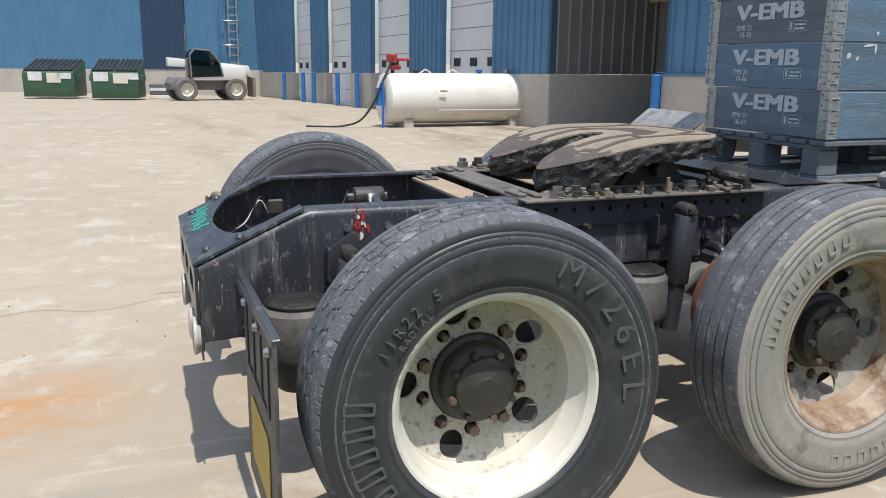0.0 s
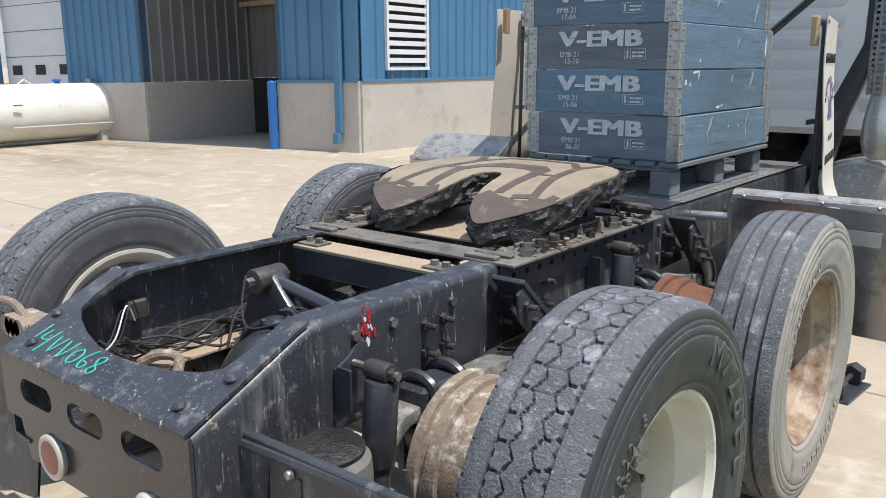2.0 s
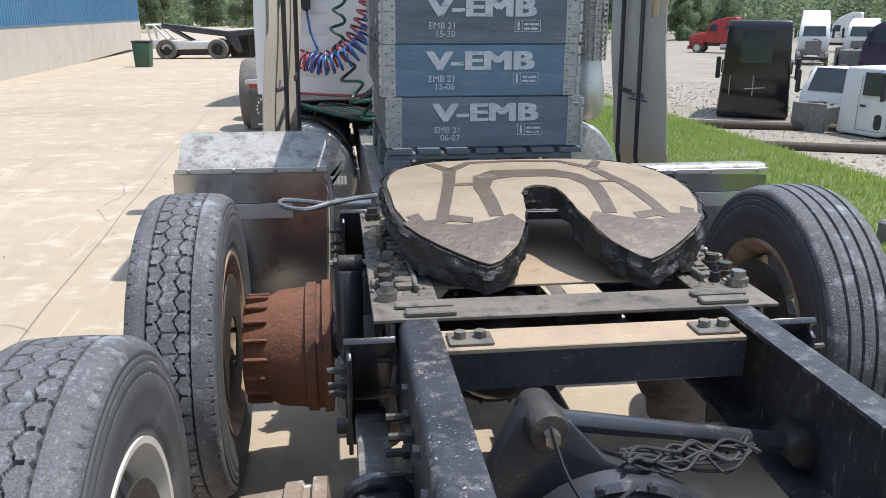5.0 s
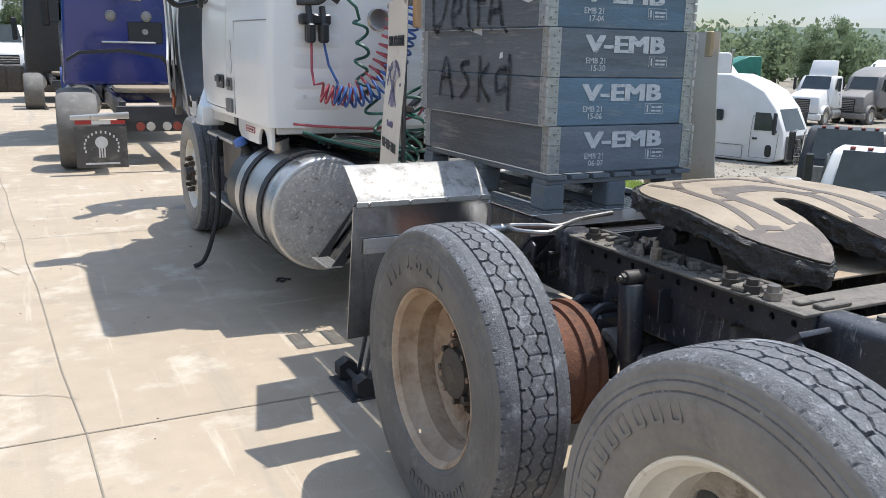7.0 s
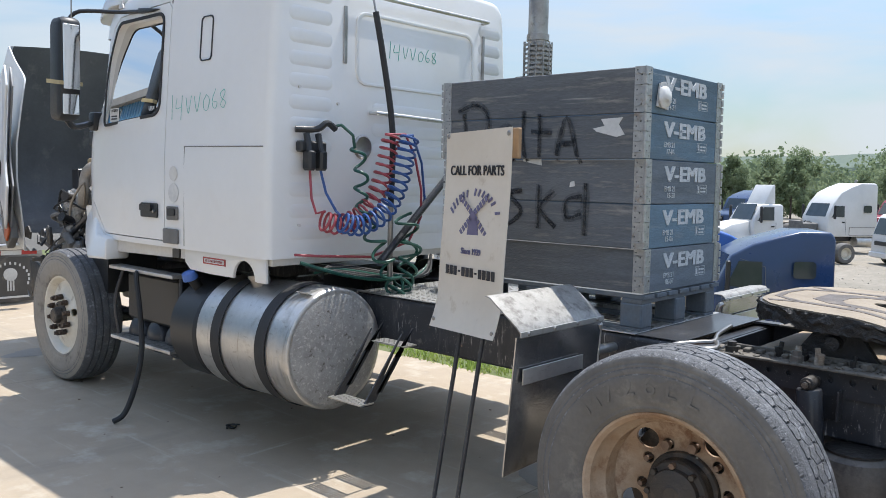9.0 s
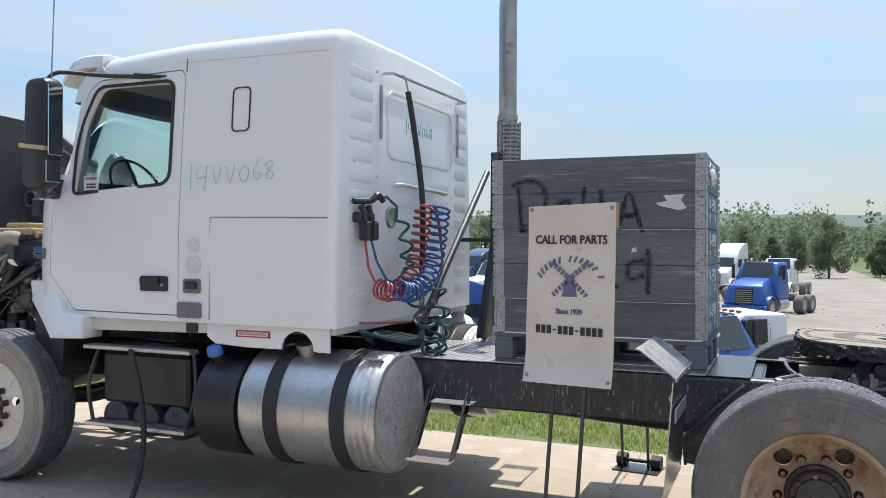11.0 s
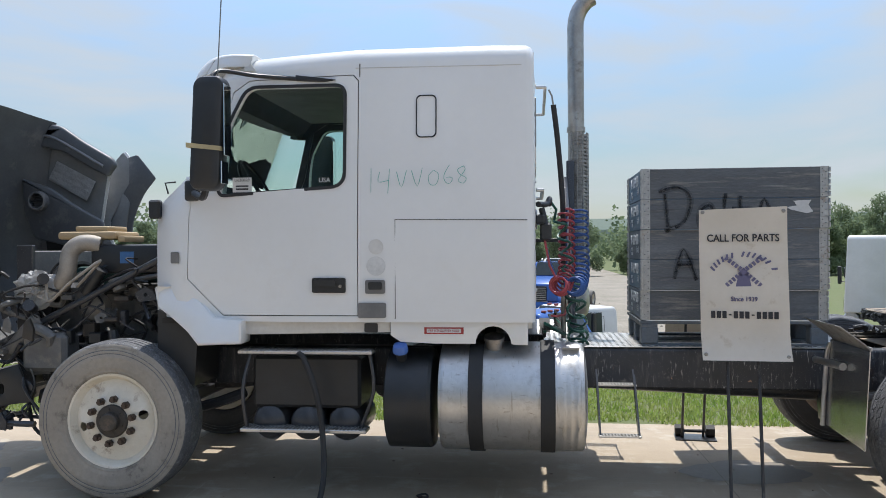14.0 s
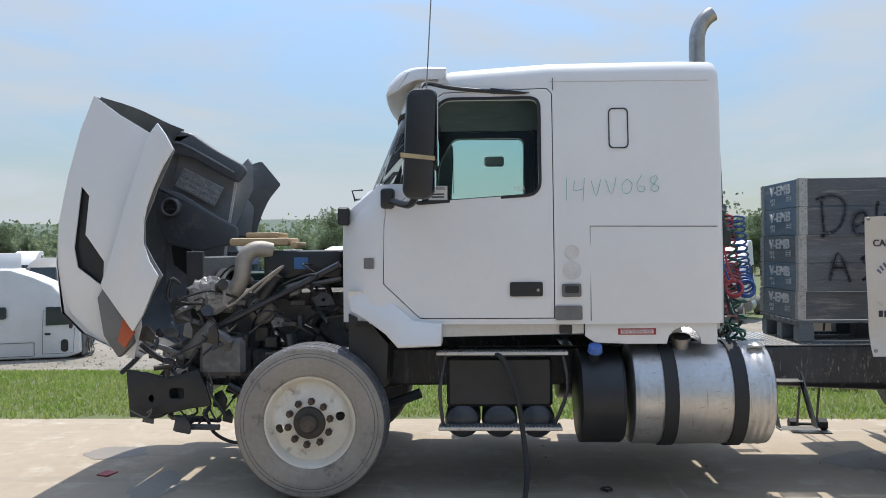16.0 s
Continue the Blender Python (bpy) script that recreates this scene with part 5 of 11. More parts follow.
for s in (-1, 1):
    air_spring(s * 0.50, -0.20)
    air_spring(s * 0.47, 1.08)
    shock(s * 0.545, -0.075, 0.775, 0.36)
    shock(s * 0.545, 1.19, 0.855, 0.40)
    for yy in (-0.02, 1.22):
        dz = -0.045 if yy < 1 else 0.0
        pl = plate([(yy - 0.075, 0.71 + dz), (yy + 0.045, 0.71 + dz), (yy + 0.05, 0.80 + dz), (yy + 0.035, 0.86 + dz), (yy + 0.01, 0.875 + dz), (yy - 0.03, 0.84 + dz), (yy - 0.075, 0.82 + dz)], "x", s * 0.438, s * 0.450, bevel=0.003)
        box(s * 0.4505, s * 0.50, yy - 0.078, yy - 0.070, 0.72 + dz, 0.83 + dz, 0.002, bm=pl)
        part("shock_bracket", pl, M_BLACK, truck)
    for yy in (0.20, 1.46):
        # hanger gusset, flat spring arm, its clamp and U-bolts over the axle
        side = [(yy + 0.33, 0.84), (yy + 0.37, 0.868), (yy + 0.61, 0.65), (yy + 0.63, 0.60), (yy + 0.62, 0.48), (yy + 0.56, 0.47), (yy + 0.53, 0.60), (yy + 0.47, 0.67), (yy + 0.40, 0.70), (yy + 0.34, 0.76)]
        hb = plate(side, "x", s * 0.548, s * 0.560, bevel=0.004)
        lip = [(yy + 0.355, 0.885), (yy + 0.62, 0.638), (yy + 0.64, 0.60), (yy + 0.63, 0.47), (yy + 0.615, 0.47), (yy + 0.625, 0.597), (yy + 0.607, 0.63), (yy + 0.345, 0.872)]
        join(hb, plate(lip, "x", s * 0.448, s * 0.566, bevel=0.003))
        hanger = part("hanger_bracket", hb, M_BLACK, truck, "black welded hanger bracket")
        part("eye_pin", rod((s * 0.45, yy + 0.585, 0.545), (s * 0.59, yy + 0.585, 0.545), 0.020, seg=12, bevel=0.003), M_HUB, hanger)
        for zz, dy in ((0.80, 0.37), (0.74, 0.42), (0.69, 0.48)):
            b = nut((s * 0.561, yy + dy, zz), (s, 0, 0), 0.016, 0.013)
            rod((s * 0.56, yy + dy, zz), (s * 0.605, yy + dy, zz), 0.009, seg=8, bm=b)
            part("stud", b, M_HUB, hanger)
        arm = plate([(yy + 0.62, 0.575), (yy + 0.50, 0.615), (yy + 0.30, 0.648), (yy + 0.05, 0.652), (yy - 0.15, 0.625), (yy - 0.30, 0.52), (yy - 0.36, 0.40), (yy - 0.32, 0.39), (yy - 0.25, 0.50), (yy - 0.13, 0.59), (yy + 0.05, 0.612), (yy + 0.30, 0.605), (yy + 0.50, 0.565), (yy + 0.60, 0.53)], "x", s * 0.465, s * 0.542, bevel=0.006)
        part("spring_arm", arm, M_DUSTARM, truck, "dusty flat spring arm")
        part("arm_clamp", box(s * 0.455, s * 0.555, yy - 0.09, yy + 0.10, 0.574, 0.680, 0.012), M_BLACK, truck)
        for k in (-0.055, 0.065):
            part("u_bolt", sweep([(s * 0.450, yy + k, 0.42), (s * 0.450, yy + k, 0.65), (s * 0.470, yy + k, 0.69), (s * 0.505, yy + k, 0.70), (s * 0.540, yy + k, 0.69), (s * 0.562, yy + k, 0.65), (s * 0.562, yy + k, 0.42)], 0.017, 8, steps=3), M_BLACK, truck)
    for yy in (0.25, 0.33, 0.62, 0.86, 1.40, 1.52, 1.80, 1.92):
        for zz in (0.72, 0.80):
            b = nut((s * 0.438, yy, zz), (s, 0, 0), 0.016, 0.014)
            rod((s * 0.45, yy, zz), (s * 0.485, yy, zz), 0.009, seg=8, bm=b)
            part("bolt", b, M_HUB, truck)
    ch = rod((s * 0.52, 0.31, 0.52), (s * 0.66, 0.31, 0.52), 0.072, seg=24, bevel=0.01)
    part("brake_chamber", ch, M_BLACK, truck)
    ch = rod((s * 0.52, 1.57, 0.50), (s * 0.66, 1.57, 0.50), 0.072, seg=24, bevel=0.01)
    part("brake_chamber", ch, M_BLACK, truck)
chip_rng = random.Random(5)
for k in range(26):
    y, z = chip_rng.gauss(0.022, 0.012), chip_rng.gauss(0.842, 0.024)
    r = chip_rng.uniform(0.003, 0.010)
    flake = [(y + r * chip_rng.uniform(0.4, 1.2) * math.cos(2 * math.pi * j / 6), z + 1.7 * r * chip_rng.uniform(0.4, 1.2) * math.sin(2 * math.pi * j / 6)) for j in range(6)]
    part("chipped_paint", plate(flake, "x", 0.4373, 0.4385 + 0.0001 * k), M_LABEL if k % 4 == 3 else M_RED, truck, "red and white paint showing through a chip")
# torque rod with its tower, wiring between the rails
tower = plate([(-0.345, 0.64), (-0.30, 0.72), (-0.245, 0.84), (-0.215, 0.868), (-0.165, 0.862), (-0.135, 0.83), (-0.06, 0.745), (0.04, 0.70), (0.04, 0.64)], "y", 0.205, 0.265, bevel=0.012)
part("torque_rod_tower", tower, M_BLACK, truck)
part("torque_rod", sweep([(-0.195, 0.23, 0.835), (0.41, 0.32, 0.685)], 0.021, 12), M_BLACK, truck)
part("rod_end", rod((-0.19, 0.16, 0.835), (-0.195, 0.285, 0.835), 0.040, seg=24, bevel=0.008), M_HUB, truck)
part("rod_bolt", rod((-0.19, 0.135, 0.835), (-0.19, 0.30, 0.835), 0.016, seg=6), M_STEEL, truck)
part("rod_end", rod((0.40, 0.27, 0.69), (0.41, 0.37, 0.685), 0.040, seg=24, bevel=0.008), M_HUB, truck)
part("brake_valve", lathe([(0, 0.10), (0.05, 0.095), (0.062, 0.07), (0.062, 0.02), (0.05, 0.0), (0, 0)], Matrix.Translation((0.22, 0.02, 0.60)), 24), M_ENGINE, truck, "grimy cast brake valve")
part("prop_shaft", rod((0, 0.42, 0.50), (0, 1.25, 0.52), 0.055, seg=20), M_BLACK, truck)
part("prop_shaft", rod((0, 1.66, 0.55), (0, 5.0, 0.70), 0.062, seg=20), M_BLACK, truck)
for y in (1.72, 3.35, 4.7):
    part("crossmember", box(-0.43, 0.43, y, y + 0.012, 0.66, 0.88, 0.002), M_BLACK, truck)
    part("crossmember", box(-0.43, 0.43, y + 0.0125, y + 0.09, 0.872, 0.884, 0.002), M_BLACK, truck)
part("wiring_tray", box(-0.425, -0.27, -0.27, 0.33, 0.612, 0.622, 0.002), M_TANPLATE, truck, "pale dusty wiring tray")
for k in range(8):
    pts = [(-0.40 + 0.012 * k, -0.30 + 0.02 * k, 0.70 + 0.008 * (k % 3))]
    for q in range(6):
        pts.append((-0.395 + 0.012 * k + 0.02 * math.sin(q * 1.7 + k) + (0.10 * math.sin(q * 1.1) if k > 5 else 0), pts[-1][1] + 0.085, 0.655 + 0.03 * math.sin(q * 1.3 + k * 2.1) + 0.006 * (k % 4)))
    part("wire", sweep(pts, (0.003, 0.0045, 0.006)[k % 3], 6, steps=5), M_RUBBER, truck)
for k in range(3):
    part("wire", sweep([(-0.37 + 0.03 * k, -0.16, 0.76), (-0.34 + 0.03 * k, -0.20, 0.80 + 0.02 * k), (-0.30 + 0.02 * k, -0.26, 0.74), (-0.28, -0.31 - 0.01 * k, 0.70)], 0.0025, 6, steps=5), M_LABEL if k == 1 else M_RUBBER, truck)
for k in range(14):
    a0 = random.uniform(-0.03, 0.03)
    pts = [(-0.05 + 0.015 * random.random(), 0.17 + a0, 0.775)]
    for q in range(5):
        f = (q + 1) / 5
        pts.append((-0.05 + 0.30 * f + random.uniform(-0.015, 0.015), 0.19 + 0.05 * f + random.uniform(-0.05, 0.03), 0.785 - 0.045 * f - 0.05 * math.sin(f * 3.1) * random.random() + random.uniform(-0.008, 0.008)))
    part("wire", sweep(pts, 0.0035, 6, steps=5), M_RUBBER, truck)
part("wire", sweep([(-0.195, 0.14, 0.86), (-0.17, 0.10, 0.78), (-0.12, 0.08, 0.72), (-0.03, 0.12, 0.74)], 0.004, 6, steps=5), M_RUBBER, truck)
part("valve_block", box(-0.425, -0.375, -0.16, -0.09, 0.745, 0.81, 0.008), M_HUB, truck)
part("hose_loop", sweep([(-0.33, -0.16, 0.63), (-0.27, -0.13, 0.66), (-0.22, -0.10, 0.65), (-0.20, -0.14, 0.60), (-0.24, -0.20, 0.57)], 0.016, 10, steps=4), M_RUSTTAN, truck, "pale dusty hose")

# -- quarter fenders ahead of the tandem --
for s in (-1, 1):
    x0, x1 = (0.61, 1.18) if s < 0 else (0.625, 1.23)
    prof = [(2.23, 1.122), (2.21, 1.118), (2.085, 1.025), (2.058, 1.0), (2.052, 0.985)] if s < 0 else [(2.16, 0.972), (2.10, 0.980), (2.07, 0.976), (2.056, 0.963), (2.052, 0.948)]
    bm = bmesh.new()
    rows_ = []
    for dy in (0.0, 0.004):
        rows_.append([[bm.verts.new((s * x, y + dy, z - dy)) for x in (x0, x1)] for y, z in prof])
    for rr in rows_:
        for a, b in zip(rr, rr[1:]):
            bm.faces.new((a[0], a[1], b[1], b[0]))
    for k in (0, 1):
        for j in range(len(prof) - 1):
            bm.faces.new((rows_[0][j][k], rows_[0][j + 1][k], rows_[1][j + 1][k], rows_[1][j][k]))
    fd = part("quarter_fender", bm, M_DULLALU, truck, "dull stainless quarter fender with scuffs", 60)
    flat = plate([(x0, 0.953), (x1 + 0.01, 0.93), (x1 + 0.03, 0.42), (x0, 0.44)] if s > 0 else [(-x0, 0.99), (-x1 - 0.02, 0.985), (-x1 - 0.035, 0.45), (-x0 - 0.02, 0.47)], "y", 2.062, 2.068)
    for v in flat.verts:
        v.co.y += 0.09 * max(0.0, (0.95 - v.co.z)) ** 1.3
    part("panel", flat, M_STAINLESS, fd, "stained stainless fender panel")
    part("trim_strip", box(s * x0, s * (x1 + 0.01), 2.050, 2.056, 0.985 if s < 0 else 0.943, 1.005 if s < 0 else 0.961, 0.001), M_ALU, fd, "bright trim strip")
    part("trim_strip", box(s * (x0 + 0.14), s * (x1 - 0.02), 2.058, 2.0625, 0.80, 0.86, 0.001), M_ALU, fd, "bright backing strip")
    for x in (x0 + 0.05, x0 + 0.2, x0 + 0.36, x1 - 0.04):
        part("rivet", lathe([(0, 0.006), (0.006, 0.004), (0.009, 0)], Matrix.Translation((s * x, 2.050, 0.995 if s < 0 else 0.952)) @ Matrix.Rotation(radians(90), 4, "X"), 10), M_STEEL, fd)
    part("rolled_edge", sweep([(s * (x0 + 0.005), 2.068, 0.97 if s < 0 else 0.93), (s * (x0 - 0.012), 2.085, 0.90), (s * (x0 - 0.012), 2.10, 0.72), (s * x0, 2.12, 0.46)], 0.014, 10, steps=4), M_ALU, fd, "bright rolled edge")
    part("support_arm", rod((s * 0.43, 2.10, 0.84), (s * 0.90, 2.10, 0.86), 0.022, seg=14), M_ALU, fd)
# chequered deck plates behind the cab
for x0, x1 in ((-0.44, 0.44),):
    part("deck_plate", box(x0, x1, 3.22, 3.80, 0.907, 0.913, 0.002), M_ALU, truck, "bright chequer plate deck")
tread = bmesh.new()
for i in range(22):
    for j in range(14):
        x, y = -0.42 + i * 0.04, 3.24 + j * 0.04
        box(x - 0.012, x + 0.012, y - 0.003, y + 0.003, 0.913, 0.9155, bm=tread, m=None) if (i + j) % 2 else box(x - 0.003, x + 0.003, y - 0.012, y + 0.012, 0.913, 0.9155, bm=tread)
tagged(part("deck_tread", tread, M_ALU, truck, "raised tread pattern"), kind="stuff")
part("deck_plate", box(-0.43, 0.43, 1.78, 2.0, 0.9065, 0.911, 0.001), M_BLACK, truck, "black deck plate")
part("deck_plate", box(-0.435, 0.435, 2.0005, 3.2195, 0.907, 0.912, 0.001), M_ALU, truck, "worn bright chequer plate deck under the pallet")
tread = bmesh.new()
for i in range(22):
    for j in range(30):
        x, y = -0.42 + i * 0.04, 2.02 + j * 0.04
        a, b = (0.012, 0.003) if (i + j) % 2 else (0.003, 0.012)
        box(x - a, x + a, y - b, y + b, 0.912, 0.9145, bm=tread)
tagged(part("deck_tread", tread, M_ALU, truck, "raised tread pattern"), kind="stuff")

# ---- pallet with five folding collars ----
CX0, CX1, CY0, CY1 = -0.385, 0.375, 2.005, 3.165
CZ, CH = 1.080, 0.197


def collar(z, wood, dates, jig):
    c = thing("pallet_collar", "blue-grey stained wooden pallet collar with stencilled white marking and steel hinges", "pallet collar", "stacked pallet collars")
    z1 = z + CH - 0.004
    t = 0.02
    rear = part("board", box(CX0 + 0.003 + jig, CX1 - 0.003 + jig, CY0, CY0 + t, z, z1, 0.003), wood, c)
    part("board", box(CX0 + 0.003 + jig, CX1 - 0.003 + jig, CY1 - t, CY1, z, z1, 0.003), wood, c)
    part("board", box(CX0 + jig, CX0 + t + jig, CY0 + t, CY1 - t, z, z1, 0.003), M_WOODGREY, c, "weathered grey long board")
    part("board", box(CX1 - t + jig, CX1 + jig, CY0 + t, CY1 - t, z, z1, 0.003), M_WOODBLUE, c, "blue stained long board")
    for cx, sx in ((CX0 + jig, -1), (CX1 + jig, 1)):
        for cy, sy in ((CY0, -1), (CY1, 1)):
            h = bmesh.new()
            low, high = z + 0.001, z1 + 0.002
            zs = [z + 0.012 + 0.021 * k for k in range(9)]
            for w, ax, a0, at0 in ((0.052, "y", cy, cx), (0.052, "x", cx, cy)):
                d, e = (sx, sy) if ax == "y" else (sy, sx)
                u0, u1 = sorted((at0 - d * w, at0 + d * 0.002))
                hs = [disc(at0 - d * (0.018 if k % 2 else 0.040), zz, 0.0042, 8) for k, zz in enumerate(zs)]
                plate([(u0, low), (u1, low), (u1, high), (u0, high)], ax, *sorted((a0, a0 + e * 0.003)), holes=hs, bm=h)
                for k in range(4):
                    zz = z + 0.025 + 0.046 * k
                    v0, v1 = sorted((at0 - d * 0.046, at0 - d * 0.008))
                    w0, w1 = sorted((a0 + e * 0.003, a0 + e * 0.006))
                    if ax == "y":
                        box(v0, v1, w0, w1, zz, zz + 0.006, 0.002, bm=h)
                    else:
                        box(w0, w1, v0, v1, zz, zz + 0.006, 0.002, bm=h)
            for k in range(5):
                zz = z + 0.006 + 0.038 * k
                rod((cx + sx * 0.004, cy + sy * 0.004, zz), (cx + sx * 0.004, cy + sy * 0.004, zz + 0.030), 0.0075, seg=10, bm=h)
            part("hinge", h, M_GALV, c, "galvanised corner hinge")
    for yy, face, off in ((CY0, face_my, -0.001), (CY1, face_py, 0.001)):
        sgn = 1 if yy == CY0 else -1
        words("V-EMB", 0.095, face((CX0 + CX1) / 2 + sgn * 0.002 + jig, yy + off, z + 0.131), M_PRINT, "marking", c, "white stencilled letters", bold=0.0045, xscale=1.56)
        words("EMB 21", 0.034, face((CX0 + CX1) / 2 - sgn * 0.150 + jig, yy + off, z + 0.066), M_PRINT, "marking", c, "small white stencilled letters")
        words(dates, 0.034, face((CX0 + CX1) / 2 - sgn * 0.140 + jig, yy + off, z + 0.036), M_PRINT, "marking", c, "small white stencilled figures")
        bm = bmesh.new()
        fx = (CX0 + CX1) / 2 + sgn * 0.178 + jig
        for u0, u1, v0, v1 in ((-0.05, 0.05, 0.044, 0.0455), (-0.05, 0.05, 0.0865, 0.088), (-0.05, -0.0485, 0.0455, 0.0865), (0.0485, 0.05, 0.0455, 0.0865), (-0.022, -0.0208, 0.0455, 0.0865), (-0.040, -0.032, 0.050, 0.082), (-0.014, 0.004, 0.068, 0.076), (0.008, 0.042, 0.068, 0.076), (-0.014, 0.010, 0.052, 0.060), (0.014, 0.038, 0.052, 0.060)):
            box(fx + u0, fx + u1, yy + off - 0.001, yy + off + 0.001, z + v0, z + v1, bm=bm)
        part("marking", bm, M_PRINT, c, "framed white stencil with unreadable lines", 0)
    return c


crate_collars = []
for k, (wd, dt, dx) in enumerate(((M_WOOD, "06-07", 0.018), (M_WOODBLUE, "15-06", -0.004), (M_WOOD, "15-30", -0.002), (M_WOODBLUE, "17-06", -0.024), (M_WOODBLUE, "14-21", -0.028))):
    crate_collars.append(collar(CZ + k * CH, wd, dt, dx))

M_KNOT = mat("pale_blue_knot", (0.20, 0.30, 0.36), (0.30, 0.38, 0.42), 14, 0.7, bump=0.3, fine=0.4)
M_KNOTDARK = mat("dark_knot", (0.05, 0.06, 0.07), (0.09, 0.10, 0.11), 20, 0.7, bump=0.3)


def mark(k, y, z, length, width, turn, material, name, label):
    """A leaf-shaped knot or a torn flake on the long side of collar k; y runs along the board from 0 to 1, z up it."""
    x = CX1 + (0.018, -0.004, -0.002, -0.024, -0.028)[k]
    cy, cz = CY0 + (CY1 - CY0) * y, CZ + (k + z) * CH
    pts = []
    for i in range(14):
        a = 2 * math.pi * i / 14
        r = 1 + 0.35 * noise.noise(Vector((i * 1.7, y * 9, z * 7 + k)))
        u, v = length * math.cos(a) * r, width * math.sin(a) * abs(math.sin(a)) ** 0.4 * r
        pts.append((cy + u * math.cos(turn) - v * math.sin(turn), cz + u * math.sin(turn) + v * math.cos(turn)))
    part(name, plate(pts, "x", x - 0.001, x + 0.0012), material, crate_collars[k], label, 0)


for k, y, z, l, w, a in ((0, 0.30, 0.72, 0.045, 0.013, 1.0), (0, 0.28, 0.45, 0.035, 0.010, 2.0), (0, 0.72, 0.72, 0.045, 0.010, 1.1), (0, 0.72, 0.35, 0.05, 0.012, 1.9), (1, 0.80, 0.72, 0.05, 0.012, 1.0), (1, 0.56, 0.75, 0.022, 0.012, 1.4), (2, 0.60, 0.60, 0.030, 0.010, 1.4), (3, 0.85, 0.40, 0.06, 0.014, 1.1), (3, 0.40, 0.5, 0.03, 0.01, 0.9)):
    mark(k, y, z, l, w, a, M_KNOT, "knot", "pale worn knot in the board")
    mark(k, y + 0.012, z - 0.06, l * 0.7, 0.004, a, M_KNOTDARK, "knot", "dark edge of a knot")
for k, y, z, l, w, a in ((1, 0.20, 0.86, 0.022, 0.006, 1.5), (1, 0.17, 0.93, 0.035, 0.005, 0.1), (1, 0.08, 0.72, 0.014, 0.010, 0.8), (1, 0.12, 0.66, 0.010, 0.006, 1.2), (1, 0.42, 0.10, 0.026, 0.006, 0.1), (1, 0.46, 0.13, 0.010, 0.005, 0.5), (2, 0.95, 0.55, 0.055, 0.013, 1.5), (2, 0.20, 0.18, 0.008, 0.006, 1.0), (4, 0.5, 0.6, 0.02, 0.008, 0.4), (0, 0.50, 0.62, 0.006, 0.006, 0.0), (0, 0.62, 0.60, 0.006, 0.005, 0.0)):
    mark(k, y, z, l, w, a, M_LABEL, "scuff", "bare torn white fibre")

pallet = thing("pallet", "blue-grey wooden pallet on the truck frame under the collars", "pallet")
for k in range(7):
    x = CX0 + 0.02 + k * 0.113
    part("deck_board", box(x, x + 0.09, CY0 - 0.01, CY1 + 0.01, CZ - 0.027, CZ - 0.008, 0.002), M_PALLET, pallet)
for y in (CY0 + 0.0, (CY0 + CY1) / 2 - 0.05, CY1 - 0.1):
    part("stringer", box(CX0 + 0.01, CX1 - 0.01, y, y + 0.10, CZ - 0.047, CZ - 0.0275, 0.002), M_PALLET, pallet)
    for x in (CX0 + 0.005, (CX0 + CX1) / 2 - 0.05, CX1 - 0.105):
        part("block", box(x, x + 0.10, y - 0.004, y + 0.105, CZ - 0.154, CZ - 0.0475, 0.006), M_PALLET, pallet)
for x in (CX0 + 0.005, (CX0 + CX1) / 2 - 0.05, CX1 - 0.105):
    part("deck_board", box(x, x + 0.10, CY0, CY1, CZ - 0.1685, CZ - 0.1545, 0.002), M_PALLET, pallet)

# ---- the cab ----
def half_width(y):
    if y < 5.3:
        return 1.03
    if y < 6.0:
        return 1.03 - 0.055 * ((y - 5.3) / 0.7) ** 1.4
    return 0.975 - 0.20 * ((y - 6.0) / 0.29) ** 1.6


def tumble(z):
    return 0.066 * max(0.0, (z - 1.55) / 1.05) ** 1.25


def roof_z(y):
    pts = ((3.8, 2.775), (4.0, 2.79), (4.93, 2.79), (5.55, 2.755), (5.80, 2.70), (5.93, 2.60), (6.08, 2.28), (6.235, 1.92), (6.29, 1.84))
    for (a, za), (b, zb) in zip(pts, pts[1:]):
        if y <= b:
            return za + (zb - za) * (y - a) / (b - a)
    return pts[-1][1]


